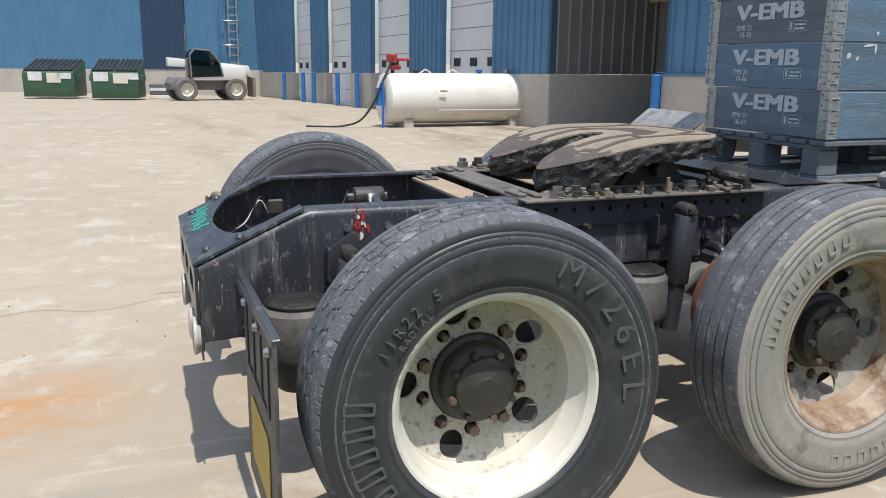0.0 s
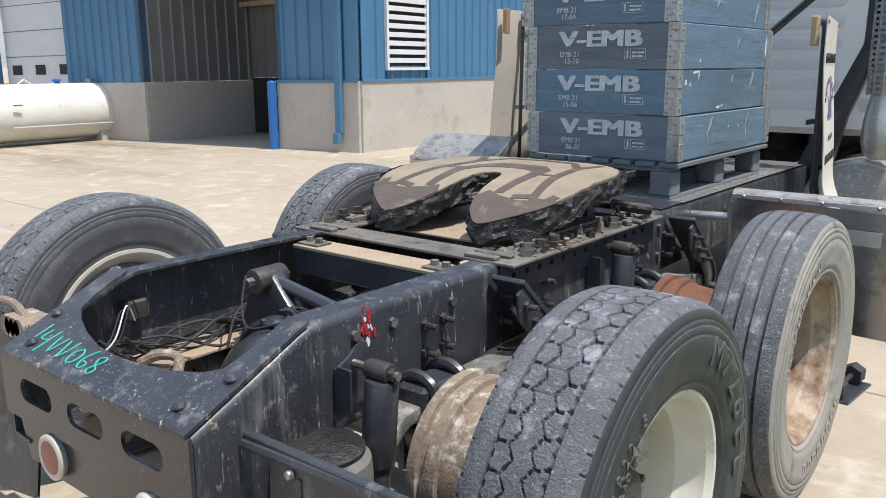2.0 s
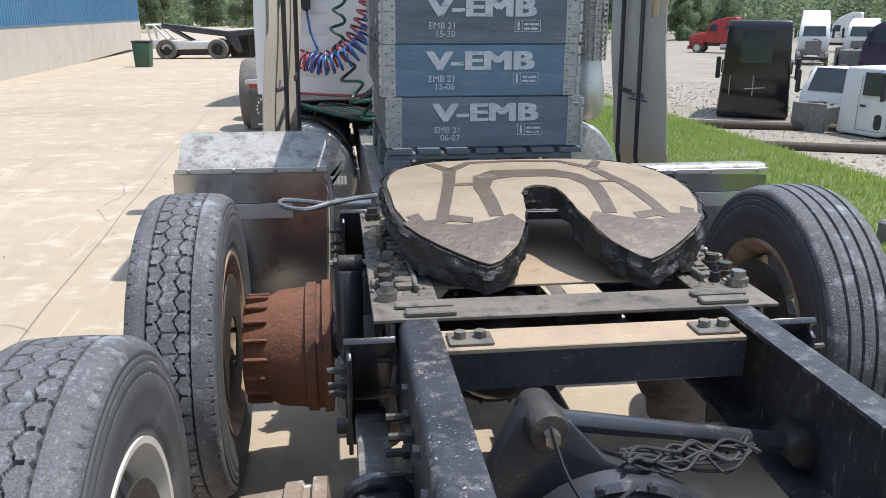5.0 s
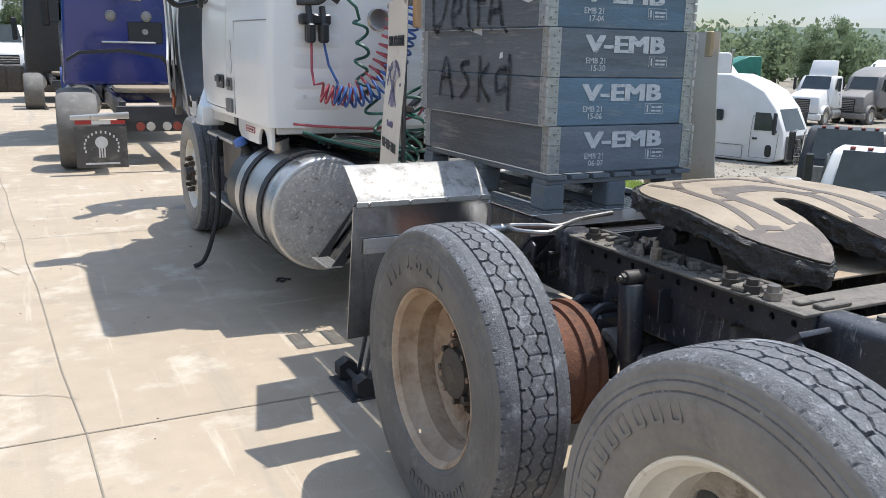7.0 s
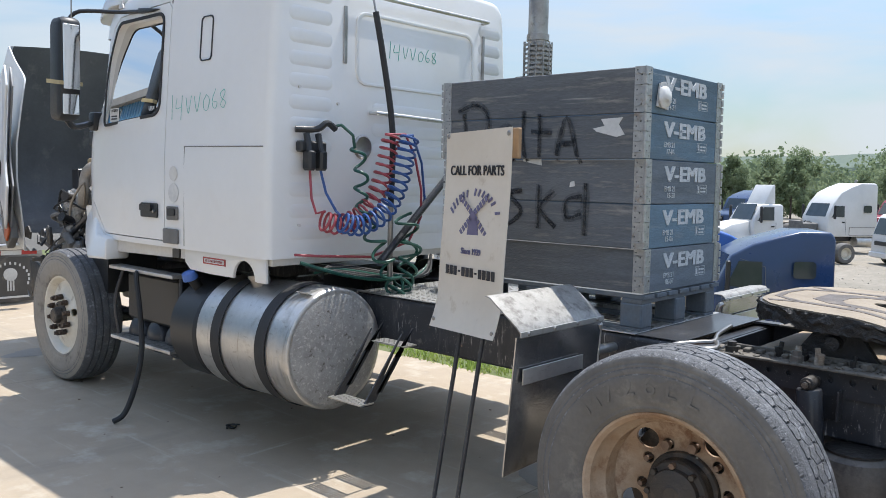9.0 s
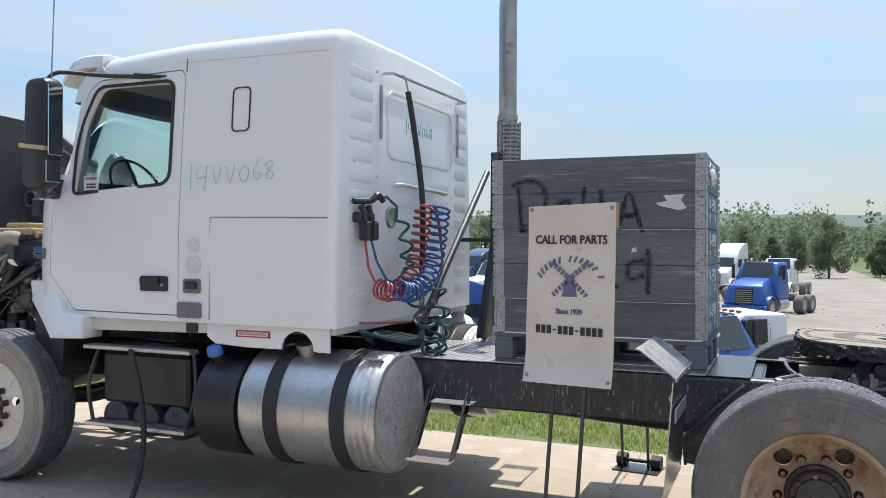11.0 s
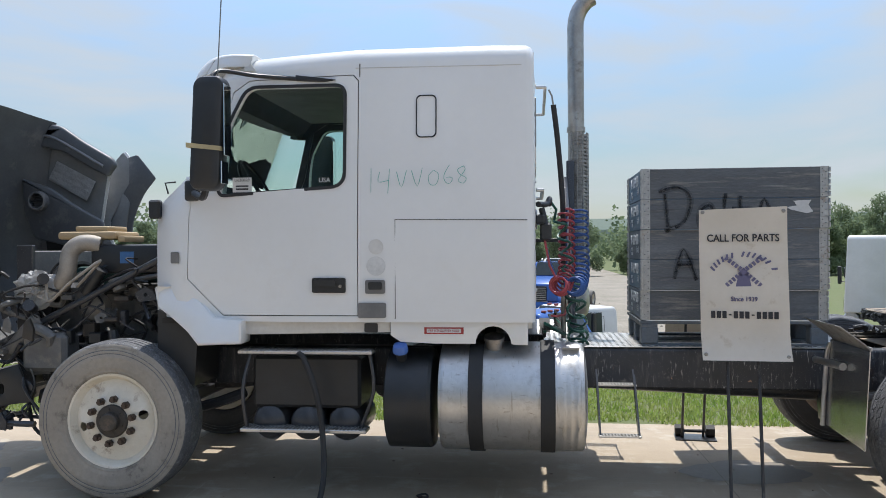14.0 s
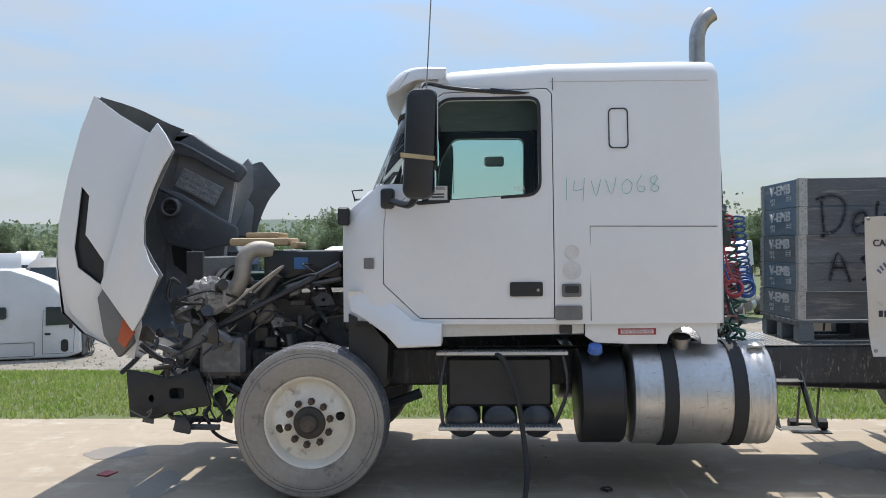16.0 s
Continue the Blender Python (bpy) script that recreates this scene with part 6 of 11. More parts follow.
def cab_loft(off, y0, y1, zb):
    """The cab's rounded shell, shrunk by off."""
    ys = [y0 + 0.0, y0 + 0.008, y0 + 0.025, y0 + 0.05, 4.1, 4.5, 4.93, 5.3, 5.55, 5.8, 5.9, 6.0, 6.08, 6.16, 6.235, y1]
    inset = {0: 0.045, 1: 0.025, 2: 0.008, 3: 0.0}
    bm = bmesh.new()
    rings = []
    for i, y in enumerate(ys):
        ins = inset.get(i, 0.0) + off
        zt = roof_z(y) - (inset.get(i, 0.0) * 0.8) - off
        r = 0.12 if y < 5.9 else 0.08
        pts = []
        zlist = [zb + off * 0.5 + (zt - r - zb - off * 0.5) * k / 10 for k in range(11)]
        for z in zlist:
            pts.append((half_width(y) - tumble(z) - ins, z))
        xe = half_width(y) - tumble(zt - r) - ins
        for k in range(1, 7):
            a = radians(15 * k)
            pts.append((xe - r * (1 - math.cos(a)), zt - r + r * math.sin(a)))
        crown = [(xe - r) * k / 5 for k in (4, 3, 2, 1, 0)]
        full = [(-x, z) for x, z in pts] + [(-x, zt + 0.012 * (1 - (x / (xe - r)) ** 2)) for x in crown]
        full += [(x, zt + 0.012 * (1 - (x / (xe - r)) ** 2)) for x in crown[-2::-1]] + [(x, z) for x, z in reversed(pts)]
        rings.append([bm.verts.new((x, y, z)) for x, z in full])
    for a, b in zip(rings, rings[1:]):
        for j in range(len(a)):
            bm.faces.new((a[j], a[(j + 1) % len(a)], b[(j + 1) % len(a)], b[j]))
    bm.faces.new(rings[0])
    bm.faces.new(rings[-1][::-1])
    return bm


Y_REAR = 3.855
DOOR = [(4.915, 1.16), (4.915, 2.575), (4.945, 2.61), (5.60, 2.595), (5.70, 2.53), (5.83, 2.15), (5.905, 1.91), (5.985, 1.87), (5.995, 1.38), (5.76, 1.16)]


def soft_corners(corners, n=6):
    """An outline whose corners, given as (u, v, radius), are rounded off."""
    out = []
    for i, (u, v, r) in enumerate(corners):
        p = Vector((u, v))
        a = Vector(corners[i - 1][:2]) - p
        b = Vector(corners[(i + 1) % len(corners)][:2]) - p
        p0, p1 = p + a.normalized() * r, p + b.normalized() * r
        for k in range(n + 1):
            t = k / n
            q = p0 * (1 - t) ** 2 + p * 2 * t * (1 - t) + p1 * t * t
            out.append((q.x, q.y))
    return out


WINDOW = soft_corners([(4.998, 1.940, 0.085), (4.998, 2.548, 0.06), (5.612, 2.553, 0.07), (5.768, 2.26, 0.16), (5.792, 1.893, 0.045)])


def grow(outline, d):
    cx = sum(p[0] for p in outline) / len(outline)
    cy = sum(p[1] for p in outline) / len(outline)
    out = []
    n = len(outline)
    for i in range(n):
        p0, p, p1 = (Vector(outline[(i + k) % n]) for k in (-1, 0, 1))
        e0, e1 = (p - p0).normalized(), (p1 - p).normalized()
        n0, n1 = Vector((e0.y, -e0.x)), Vector((e1.y, -e1.x))
        if n0.dot(p - Vector((cx, cy))) < 0:
            n0, n1 = -n0, -n1
        b = (n0 + n1).normalized()
        q = p + b * d / max(0.5, b.dot(n0))
        out.append((q.x, q.y))
    return out


CABIN = [(3.92, 1.20), (3.92, 2.69), (5.45, 2.68), (5.72, 2.615), (5.88, 2.50), (5.99, 2.24), (6.09, 1.97), (6.09, 1.20)]
shell = carve(cab_loft(0.0, Y_REAR, 6.29, 1.12), plate(WINDOW, "x", -1.3, 1.3))
screen = plate([(-0.86, 1.99), (-0.82, 2.50), (0.82, 2.50), (0.86, 1.99)], "y", 5.78, 6.6)
shell = carve(shell, screen)
corner = [(6.0, 2.02), (5.95, 2.15), (5.84, 2.42), (5.82, 2.48), (6.6, 2.48), (6.6, 2.02)]
for s in (-1, 1):
    shell = carve(shell, plate(corner, "x", *sorted((s * 0.55, s * 1.3))))
shell = carve(shell, plate(CABIN, "x", -0.90, 0.90))
door_l = carve(shell.copy(), plate(DOOR, "x", -1.3, -0.80), "INTERSECT")
door_r = carve(shell.copy(), plate(DOOR, "x", 0.80, 1.3), "INTERSECT")
wide = grow(DOOR, 0.006)
shell = carve(shell, plate(wide, "x", -1.3, -0.80))
shell = carve(shell, plate(wide, "x", 0.80, 1.3))


def wrap(x, y, z):
    """How far the front is drawn back towards its corners, where the windshield curves round."""
    f = max(0.0, min(1.0, (y - 5.72) / 0.30)) * max(0.0, min(1.0, (z - 1.86) / 0.12))
    return 0.13 * f * (abs(x) / 0.9) ** 2


for b in (shell, door_l, door_r):
    for v in b.verts:
        v.co.y -= wrap(*v.co)
for b in (shell, door_l, door_r):
    for f in b.faces:
        c = f.calc_center_median()
        if abs(c.x) < 0.905 and 3.9 < c.y < 6.1 and 1.19 < c.z < 2.70 and f.normal.dot(c - Vector((0, 4.9, 1.95))) < 0:
            f.material_index = 1
LINED = [M_WHITE, M_SEAT]
part("cab_body", shell, LINED, truck, "glossy white sleeper cab shell", 35)
door = part("cab_door", door_l, LINED, truck, "white driver door with handwritten stock number nearby", 35)
door2 = part("cab_door", door_r, LINED, truck, "white passenger door", 35)

# -- glass, seals and panels --
def side_plate(outline, x_off, thick, hole=None, side=-1):
    """A thin panel that follows the cab's flank."""
    b = plate(outline, "x", 0.0, thick, holes=[hole] if hole else [])
    for v in b.verts:
        d = v.co.x
        v.co.x = side * (half_width(v.co.y) - tumble(v.co.z) + x_off + d)
    return b


for s, dr in ((-1, door), (1, door2)):
    part("window_seal", side_plate(grow(WINDOW, 0.015), 0.001, 0.006, grow(WINDOW, -0.005), s), M_RUBBER, dr, "black rubber window seal")
    part("door_seal", side_plate(grow(DOOR, 0.016), -0.040, 0.014, grow(DOOR, -0.014), s), M_RUBBER, truck, "dark rubber seal in the door gap")
    leaning = side_plate(grow(WINDOW, 0.01), -0.03, 0.004, None, s)
    for v in leaning.verts:
        v.co.x -= s * 0.075 * (v.co.z - 2.2)
    pane = part("window_pane", leaning, G_PANE, dr, "greenish tinted side window")
    pane.visible_shadow = False
wsm = bmesh.new()
rows_ = [[wsm.verts.new((0.935 * u * (1 - 0.05 * v), 6.185 - 0.235 * v - 0.13 * (0.95 * u) ** 2 - 0.11 * abs(u) ** 9, 1.95 + 0.57 * v)) for u in [k / 10 for k in range(-10, 11)]] for v in (0, 0.33, 0.67, 1.0)]
for p, q in zip(rows_, rows_[1:]):
    for k in range(20):
        wsm.faces.new((p[k], p[k + 1], q[k + 1], q[k]))
pane = part("windshield", wsm, G_PANE, truck, "tinted curved windshield", 60)
pane.visible_shadow = False

# seams of the sleeper panels as thin dark gaskets, roof joint, lower skirt
def seam(pts, r=0.004):
    return sweep([(-(half_width(y) - tumble(z)) - 0.0005, y, z) for y, z in pts], r, 6)


part("panel_seam", seam([(3.90, 1.722), (4.685, 1.732), (4.685, 1.14)], 0.0035), M_GREYPLASTIC, truck, "narrow panel gap")
part("panel_seam", seam([(4.905, 2.60), (4.905, 2.68)], 0.004), M_GREYPLASTIC, truck)
part("panel_seam", seam([(3.93, 2.645), (4.93, 2.655)], 0.003), M_SKIRT, truck)
part("roof_joint", sweep([(x, 4.905, roof_z(4.905) + 0.012 * (1 - (x / 0.87) ** 2) + 0.001) for x in (-0.84, -0.5, 0, 0.5, 0.84)], 0.005, 6), M_GREYPLASTIC, truck)
skirt_cut = [(4.105 + 0.105 * math.cos(radians(a)), 0.99 + 0.105 * math.sin(radians(a))) for a in range(0, 181, 15)]
for s in (-1, 1):
    part("skirt", plate([(3.90, 0.985), (3.90, 1.125), (4.72, 1.125), (4.72, 1.04), (4.66, 1.0), (4.45, 0.99)] + skirt_cut + [(3.97, 0.985)], "x", s * 0.985, s * 1.005, bevel=0.004), M_WHITE, truck, "white lower skirt with a round cut-out")
    part("sill", plate([(4.725, 1.055), (4.725, 1.155), (5.72, 1.155), (5.72, 1.035)], "x", s * 0.95, s * 0.985, bevel=0.004), M_SKIRT, truck, "greyish white sill")
    arch = [(5.62, 0.985), (5.62, 1.13), (5.80, 1.145), (6.02, 1.33), (6.24, 1.33), (6.22, 1.20), (6.12, 1.15), (5.98, 1.06), (5.90, 0.975)]
    fl = plate(arch, "x", s * 0.90, s * 1.07, bevel=0.018)
    for v in fl.verts:
        if abs(v.co.x) > 1.0:
            v.co.x -= s * (0.10 * max(0, (v.co.y - 5.9) / 0.34) + 0.10 * max(0, (v.co.z - 1.1) / 0.25))
    part("fender_flare", fl, M_WHITE, truck, "white rear fender flare")
part("cowl_box", box(-0.74, 0.74, 6.20, 6.30, 1.05, 1.80, 0.02), M_PLASTIC, truck)
part("floor", box(-0.94, 0.94, 3.92, 6.18, 1.10, 1.135), M_DARKSPACE, truck)
part("headliner", box(-0.80, 0.80, 4.0, 5.70, 2.60, 2.62), M_GREYPLASTIC, truck)

# handles, latch, vent, labels
hd = part("door_handle", side_plate(rounded(4.985, 5.19, 1.295, 1.385, 0.012), 0.002, 0.010), M_PLASTIC, door, "black recessed door handle")
part("grip", side_plate(rounded(5.04, 5.18, 1.335, 1.375, 0.008), 0.0125, 0.014), M_PLASTIC, hd)
part("lock", rod((-1.045, 5.015, 1.335), (-1.052, 5.015, 1.335), 0.010, seg=12), M_STEEL, hd)
lt = part("locker_latch", side_plate(rounded(4.745, 4.865, 1.29, 1.372, 0.012), 0.002, 0.012), M_GREYPLASTIC, truck, "grey locker latch")
part("grip", side_plate(rounded(4.762, 4.845, 1.315, 1.36, 0.01), 0.0145, 0.008), M_PLASTIC, lt)
part("step_light", side_plate(rounded(4.74, 4.91, 1.145, 1.235, 0.012), 0.002, 0.012), M_GREYPLASTIC, truck, "beige side marker housing")
part("hook_cover", side_plate(rounded(4.80, 4.88, 1.055, 1.11, 0.008), -0.045, 0.012), M_PLASTIC, truck)
for zz, r, mt in ((1.57, 0.045, M_SKIRT), (1.455, 0.058, M_GREYPLASTIC)):
    part("round_decal", rod((-1.0315, 4.80, zz), (-1.0335, 4.80, zz), r, seg=28), M_LABEL if mt is M_GREYPLASTIC else mt, truck, "pale round sticker")
part("bunk_vent", side_plate(rounded(4.435, 4.56, 2.22, 2.478, 0.03), 0.001, 0.005, rounded(4.442, 4.553, 2.227, 2.471, 0.026)), M_PLASTIC, truck, "thin dark outline of a closed bunk vent")
part("badge", side_plate(rounded(6.06, 6.13, 1.475, 1.545, 0.006), 0.002, 0.004), M_GREYPLASTIC, truck, "small square grey badge")
fl = part("warning_label", box(-1.0075, -1.0055, 4.28, 4.515, 1.048, 1.088), M_RED, truck, "red and white fire extinguisher label")
part("text_field", box(-1.0095, -1.008, 4.295, 4.50, 1.056, 1.080), M_LABEL, fl)
words("FIRE EXTINGUISHER INSIDE", 0.021, face_mx(-1.0105, 4.3975, 1.068), M_RED, "text", fl, "red capitals", thick=0.0005, xscale=0.72)


def hand_letters(pts_list, m, r, name, parent, material, label):
    """Handwriting as thin paint strokes in the xy plane of m."""
    bm = bmesh.new()
    for pts in pts_list:
        sweep([m @ Vector((x, y, 0)) for x, y in pts], r, 5, bm=bm, steps=3)
    return part(name, bm, material, parent, label)


NUMBER = [[(0, 0), (0.015, 0.24)], [(0.10, 0.20), (0.08, 0.10), (0.19, 0.11)], [(0.20, 0.22), (0.17, -0.02)], [(0.27, 0.19), (0.31, 0.03), (0.37, 0.20)], [(0.42, 0.19), (0.47, 0.03), (0.53, 0.21)],
          [(0.64, 0.18), (0.585, 0.12), (0.60, 0.04), (0.66, 0.04), (0.69, 0.13), (0.64, 0.18)], [(0.80, 0.22), (0.74, 0.12), (0.755, 0.05), (0.80, 0.04), (0.82, 0.09), (0.76, 0.10)],
          [(0.94, 0.20), (0.88, 0.17), (0.90, 0.12), (0.96, 0.08), (0.93, 0.03), (0.88, 0.06), (0.93, 0.13), (0.955, 0.17), (0.94, 0.20)]]
lean = Matrix.Translation((-1.021, 4.83, 1.895)) @ Matrix(((0, 0, -1, 0), (-1, 0, 0, 0), (0, 1, 0, 0), (0, 0, 0, 1))) @ Matrix.Rotation(radians(3), 4, "Z") @ Matrix.Rotation(radians(-2.2), 4, "X") @ Matrix.Scale(0.60, 4)
hand_letters(NUMBER, lean, 0.0015, "stock_number", truck, M_GREENPEN, "green handwritten stock number")

hand_letters(NUMBER, endm @ Matrix.Translation((-0.36, -0.035, 0.0)) @ Matrix.Rotation(radians(-3), 4, "Z") @ Matrix.Scale(0.36, 4), 0.0024, "stock_number", truck, M_GREENPEN, "green handwritten stock number")

# -- mirrors, roof visor, aerial --
for s in (-1, 1):
    own = plate(rounded(5.645, 5.835, 1.90, 2.56, 0.06), "x", s * 1.20, s * 1.34, bevel=0.035)
    for v in own.verts:
        v.co.y -= 0.035 * max(0, (v.co.z - 2.2) / 0.4)
    mirror = part("mirror_housing", own, M_PLASTIC, truck, "tall black mirror housing bound with tape")
    part("mirror_glass", box(s * 1.22, s * 1.325, 5.618, 5.625, 2.10, 2.51, 0.002), M_MIRROR, mirror, "mirror glass")
    part("mirror_glass", box(s * 1.22, s * 1.325, 5.636, 5.643, 1.94, 2.07, 0.002), M_MIRROR, mirror, "small wide-angle mirror glass")
    if s < 0:
        part("tape", plate([(5.637, 2.125), (5.637, 2.15), (5.841, 2.175), (5.841, 2.148)], "x", -1.195, -1.3435), M_TAPE, mirror, "pale masking tape")
    part("mirror_arm", sweep([(s * 1.25, 5.73, 2.545), (s * 1.18, 5.70, 2.615), (s * 1.0, 5.55, 2.62), (s * 0.965, 5.30, 2.60)], 0.013, 8, steps=4), M_PLASTIC, truck)
    part("mirror_arm", sweep([(s * 1.25, 5.76, 1.915), (s * 1.18, 5.81, 1.87), (s * 1.02, 5.93, 1.905)], 0.022, 8, steps=4), M_PLASTIC, truck)
    part("arm_base", box(s * 0.90, s * 1.0, 5.92, 6.01, 1.86, 1.99, 0.02, seg=2), M_PLASTIC, truck)
    part("arm_base", plate([(5.05, 2.585), (5.30, 2.62), (5.30, 2.585), (5.12, 2.575)], "x", s * 0.955, s * 0.985, bevel=0.004), M_PLASTIC, truck)
part("label", box(-0.985, -0.982, 5.58, 5.70, 1.91, 2.0), M_LABEL, door, "white stock label in the window")
bars = bmesh.new()
for k in range(2):
    box(-0.9865, -0.9855, 5.60, 5.68, 1.925 + 0.018 * k, 1.934 + 0.018 * k, bm=bars)
part("label_lines", bars, M_BLACKINK, door, "unreadable printed lines", 0)
words("U620828", 0.026, face_mx(-0.9866, 5.64, 1.984), M_BLACKINK, "lettering", door, "black stock number", thick=0.0004)
words("USA", 0.040, face_mx(-0.996, 5.12, 1.975, 0), M_LABEL, "window_sticker", door, "white window lettering")
prof = soft_corners([(5.58, 2.782, 0.01), (5.72, 2.792, 0.05), (5.83, 2.782, 0.05), (5.90, 2.742, 0.04), (5.955, 2.672, 0.03), (5.972, 2.612, 0.015), (5.955, 2.606, 0.006), (5.90, 2.66, 0.04), (5.80, 2.70, 0.03), (5.60, 2.70, 0.01)], 3)
vis = bmesh.new()
rows_ = []
for x in [-0.945, -0.94, -0.925, -0.90, -0.85, -0.7, -0.5, -0.25, 0, 0.25, 0.5, 0.7, 0.85, 0.90, 0.925, 0.94, 0.945]:
    e = max(0.0, (abs(x) - 0.85) / 0.095)
    k = 1.16 - 0.16 * (abs(x) / 0.945) ** 2 - 0.16 * e ** 4
    rows_.append([vis.verts.new((x, 5.58 + (y - 5.58) * k, 2.70 + (z - 2.70) * (1 - 0.22 * e ** 4) - 0.010 * (abs(x) / 0.945) ** 4)) for y, z in prof])
for a, b in zip(rows_, rows_[1:]):
    for j in range(len(prof)):
        vis.faces.new((a[j], a[(j + 1) % len(prof)], b[(j + 1) % len(prof)], b[j]))
vis.faces.new(rows_[0])
vis.faces.new(rows_[-1][::-1])
bmesh.ops.recalc_face_normals(vis, faces=vis.faces)
part("sun_visor", vis, M_WHITE, truck, "white moulded sun visor over the windshield", 50)
part("visor_bracket", side_plate([(5.56, 2.66), (5.62, 2.74), (5.64, 2.66)], 0.0, 0.006), M_SKIRT, truck)
part("aerial", sweep([(-1.24, 5.69, 2.56), (-1.25, 5.65, 3.2), (-1.26, 5.58, 3.9)], 0.004, 6), M_STEEL, truck, "thin whip aerial")
part("side_marker", box(-0.86, -0.80, 6.235, 6.31, 1.76, 1.88, 0.012), M_PLASTIC, truck)
part("washer_nozzle", sweep([(-0.80, 6.20, 1.92), (-0.80, 6.22, 1.99), (-0.80, 6.15, 1.995)], 0.006, 6), M_PLASTIC, truck)
part("wiper", sweep([(-0.5, 6.24, 1.95), (0.1, 6.22, 1.99)], 0.008, 6), M_PLASTIC, truck)
# -- interior seen through the windows --
for s in (-1, 1):
    seat = part("seat", plate(rounded(4.80, 4.96, 1.50, 2.05, 0.07), "x", s * 0.30, s * 0.80, bevel=0.04), M_SEAT, truck, "grey driver seat back")
    part("cushion", box(s * 0.30, s * 0.80, 5.05, 5.55, 1.42, 1.55, 0.04, seg=2), M_SEAT, seat)
m = Matrix.Translation((-0.52, 5.70, 1.95)) @ Matrix.Rotation(radians(62), 4, "X")
sw = lathe([(0.225, 0.012), (0.237, 0.0), (0.225, -0.012), (0.213, 0.0), (0.225, 0.012)], m, 40)
for a in (0, 120, 240):
    p = m @ Vector((0.22 * math.cos(radians(a + 90)), 0.22 * math.sin(radians(a + 90)), 0))
    rod(m @ Vector((0, 0, 0)), p, 0.014, seg=8, bm=sw)
part("steering_wheel", sw, M_PLASTIC, truck, "black steering wheel")
part("dashboard", plate([(5.80, 1.35), (5.75, 1.80), (5.85, 1.90), (6.15, 1.87), (6.2, 1.35)], "x", -0.80, 0.80, bevel=0.02), M_PLASTIC, truck)
part("interior_mirror", box(0.50, 0.56, 5.18, 5.34, 2.27, 2.35, 0.015), M_SKIRT, truck)

# -- rear wall: ribs, panel, rails, fittings --
def rib(x0, x1, z, h=0.030, proud=0.0038):
    """A shallow pad pressed out of the sheet, with soft sloping sides and rounded ends."""
    b = bmesh.new()
    rings = []
    for grow_by, out in ((0.012, -0.001), (0.008, 0.0004), (0.002, 0.0018), (-0.006, 0.0032), (-0.014, proud)):
        ring = rounded(x0 - grow_by, x1 + grow_by, z - h - grow_by, z + h + grow_by, (h + grow_by) * 0.98, 7)
        rings.append([b.verts.new((x, Y_REAR - out, zz)) for x, zz in ring])
    for p, q in zip(rings, rings[1:]):
        for i in range(len(p)):
            b.faces.new((p[i], p[(i + 1) % len(p)], q[(i + 1) % len(p)], q[i]))
    b.faces.new(rings[-1])
    bmesh.ops.recalc_face_normals(b, faces=b.faces)
    b.faces.ensure_lookup_table()
    if b.faces[len(b.faces) - 1].normal.y > 0:
        bmesh.ops.reverse_faces(b, faces=b.faces)
    return b


for k in range(12):
    z = 1.26 + 0.118 * k
    spans = [(-0.88, -0.60), (0.68, 0.90)]
    if z < 2.05:
        spans = [(-0.88, -0.60), (-0.28, 0.56), (0.68, 0.90)]
    for x0, x1 in spans:
        part("stamped_pad", rib(x0, x1, z), M_WHITE, truck, smooth=50)
frame_o = rounded(-0.42, 0.62, 2.10, 2.52, 0.08)
part("recess_frame", plate(frame_o, "y", Y_REAR - 0.010, Y_REAR + 0.002, holes=[rounded(-0.40, 0.60, 2.12, 2.50, 0.07)], bevel=0.004), M_WHITE, truck, "raised edge of the rear wall panel")
for x in (-0.50, 0.715):
    part("seal_strip", box(x - 0.012, x + 0.012, Y_REAR - 0.012, Y_REAR - 0.001, 2.21, 2.53, 0.003), M_STEEL, truck, "narrow metal trim strip")
part("grab_rail", sweep([(-0.31, Y_REAR - 0.01, 1.945), (-0.30, Y_REAR - 0.05, 1.945), (0.40, Y_REAR - 0.05, 1.93), (0.41, Y_REAR - 0.01, 1.93)], 0.013, 10), M_ALU, truck, "bright grab rail")
part("hose_rail", sweep([(-0.48, Y_REAR - 0.01, 2.60), (-0.47, Y_REAR - 0.07, 2.60), (0.69, Y_REAR - 0.07, 2.61), (0.70, Y_REAR - 0.01, 2.61)], 0.011, 10), M_ALU, truck, "bright hose hanger rail")
for x, z in ((-0.82, 2.05), (-0.55, 1.98), (-0.82, 1.30), (-0.55, 2.60), (0.74, 2.62)):
    part("plug", rod((x, Y_REAR + 0.002, z), (x, Y_REAR - 0.010, z), 0.009, seg=12), M_SKIRT, truck)
part("round_port", lathe([(0, 0.008), (0.045, 0.008), (0.06, 0.014), (0.07, 0.006), (0.07, 0)], Matrix.Translation((-0.36, Y_REAR, 1.745)) @ Matrix.Rotation(radians(90), 4, "X"), 28), M_STEEL, truck, "round vent port with a metal ring")
lean2 = Matrix.Translation((-0.15, Y_REAR - 0.003, 2.28)) @ Matrix(((1, 0, 0, 0), (0, 0, -1, 0), (0, 1, 0, 0), (0, 0, 0, 1))) @ Matrix.Scale(0.42, 4)
hand_letters(NUMBER, lean2, 0.0019, "stock_number", truck, M_GREENPEN, "green handwritten stock number")
part("locking_rail", box(-0.98, 0.98, Y_REAR + 0.02, Y_REAR + 0.10, 1.08, 1.125, 0.005), M_SKIRT, truck)

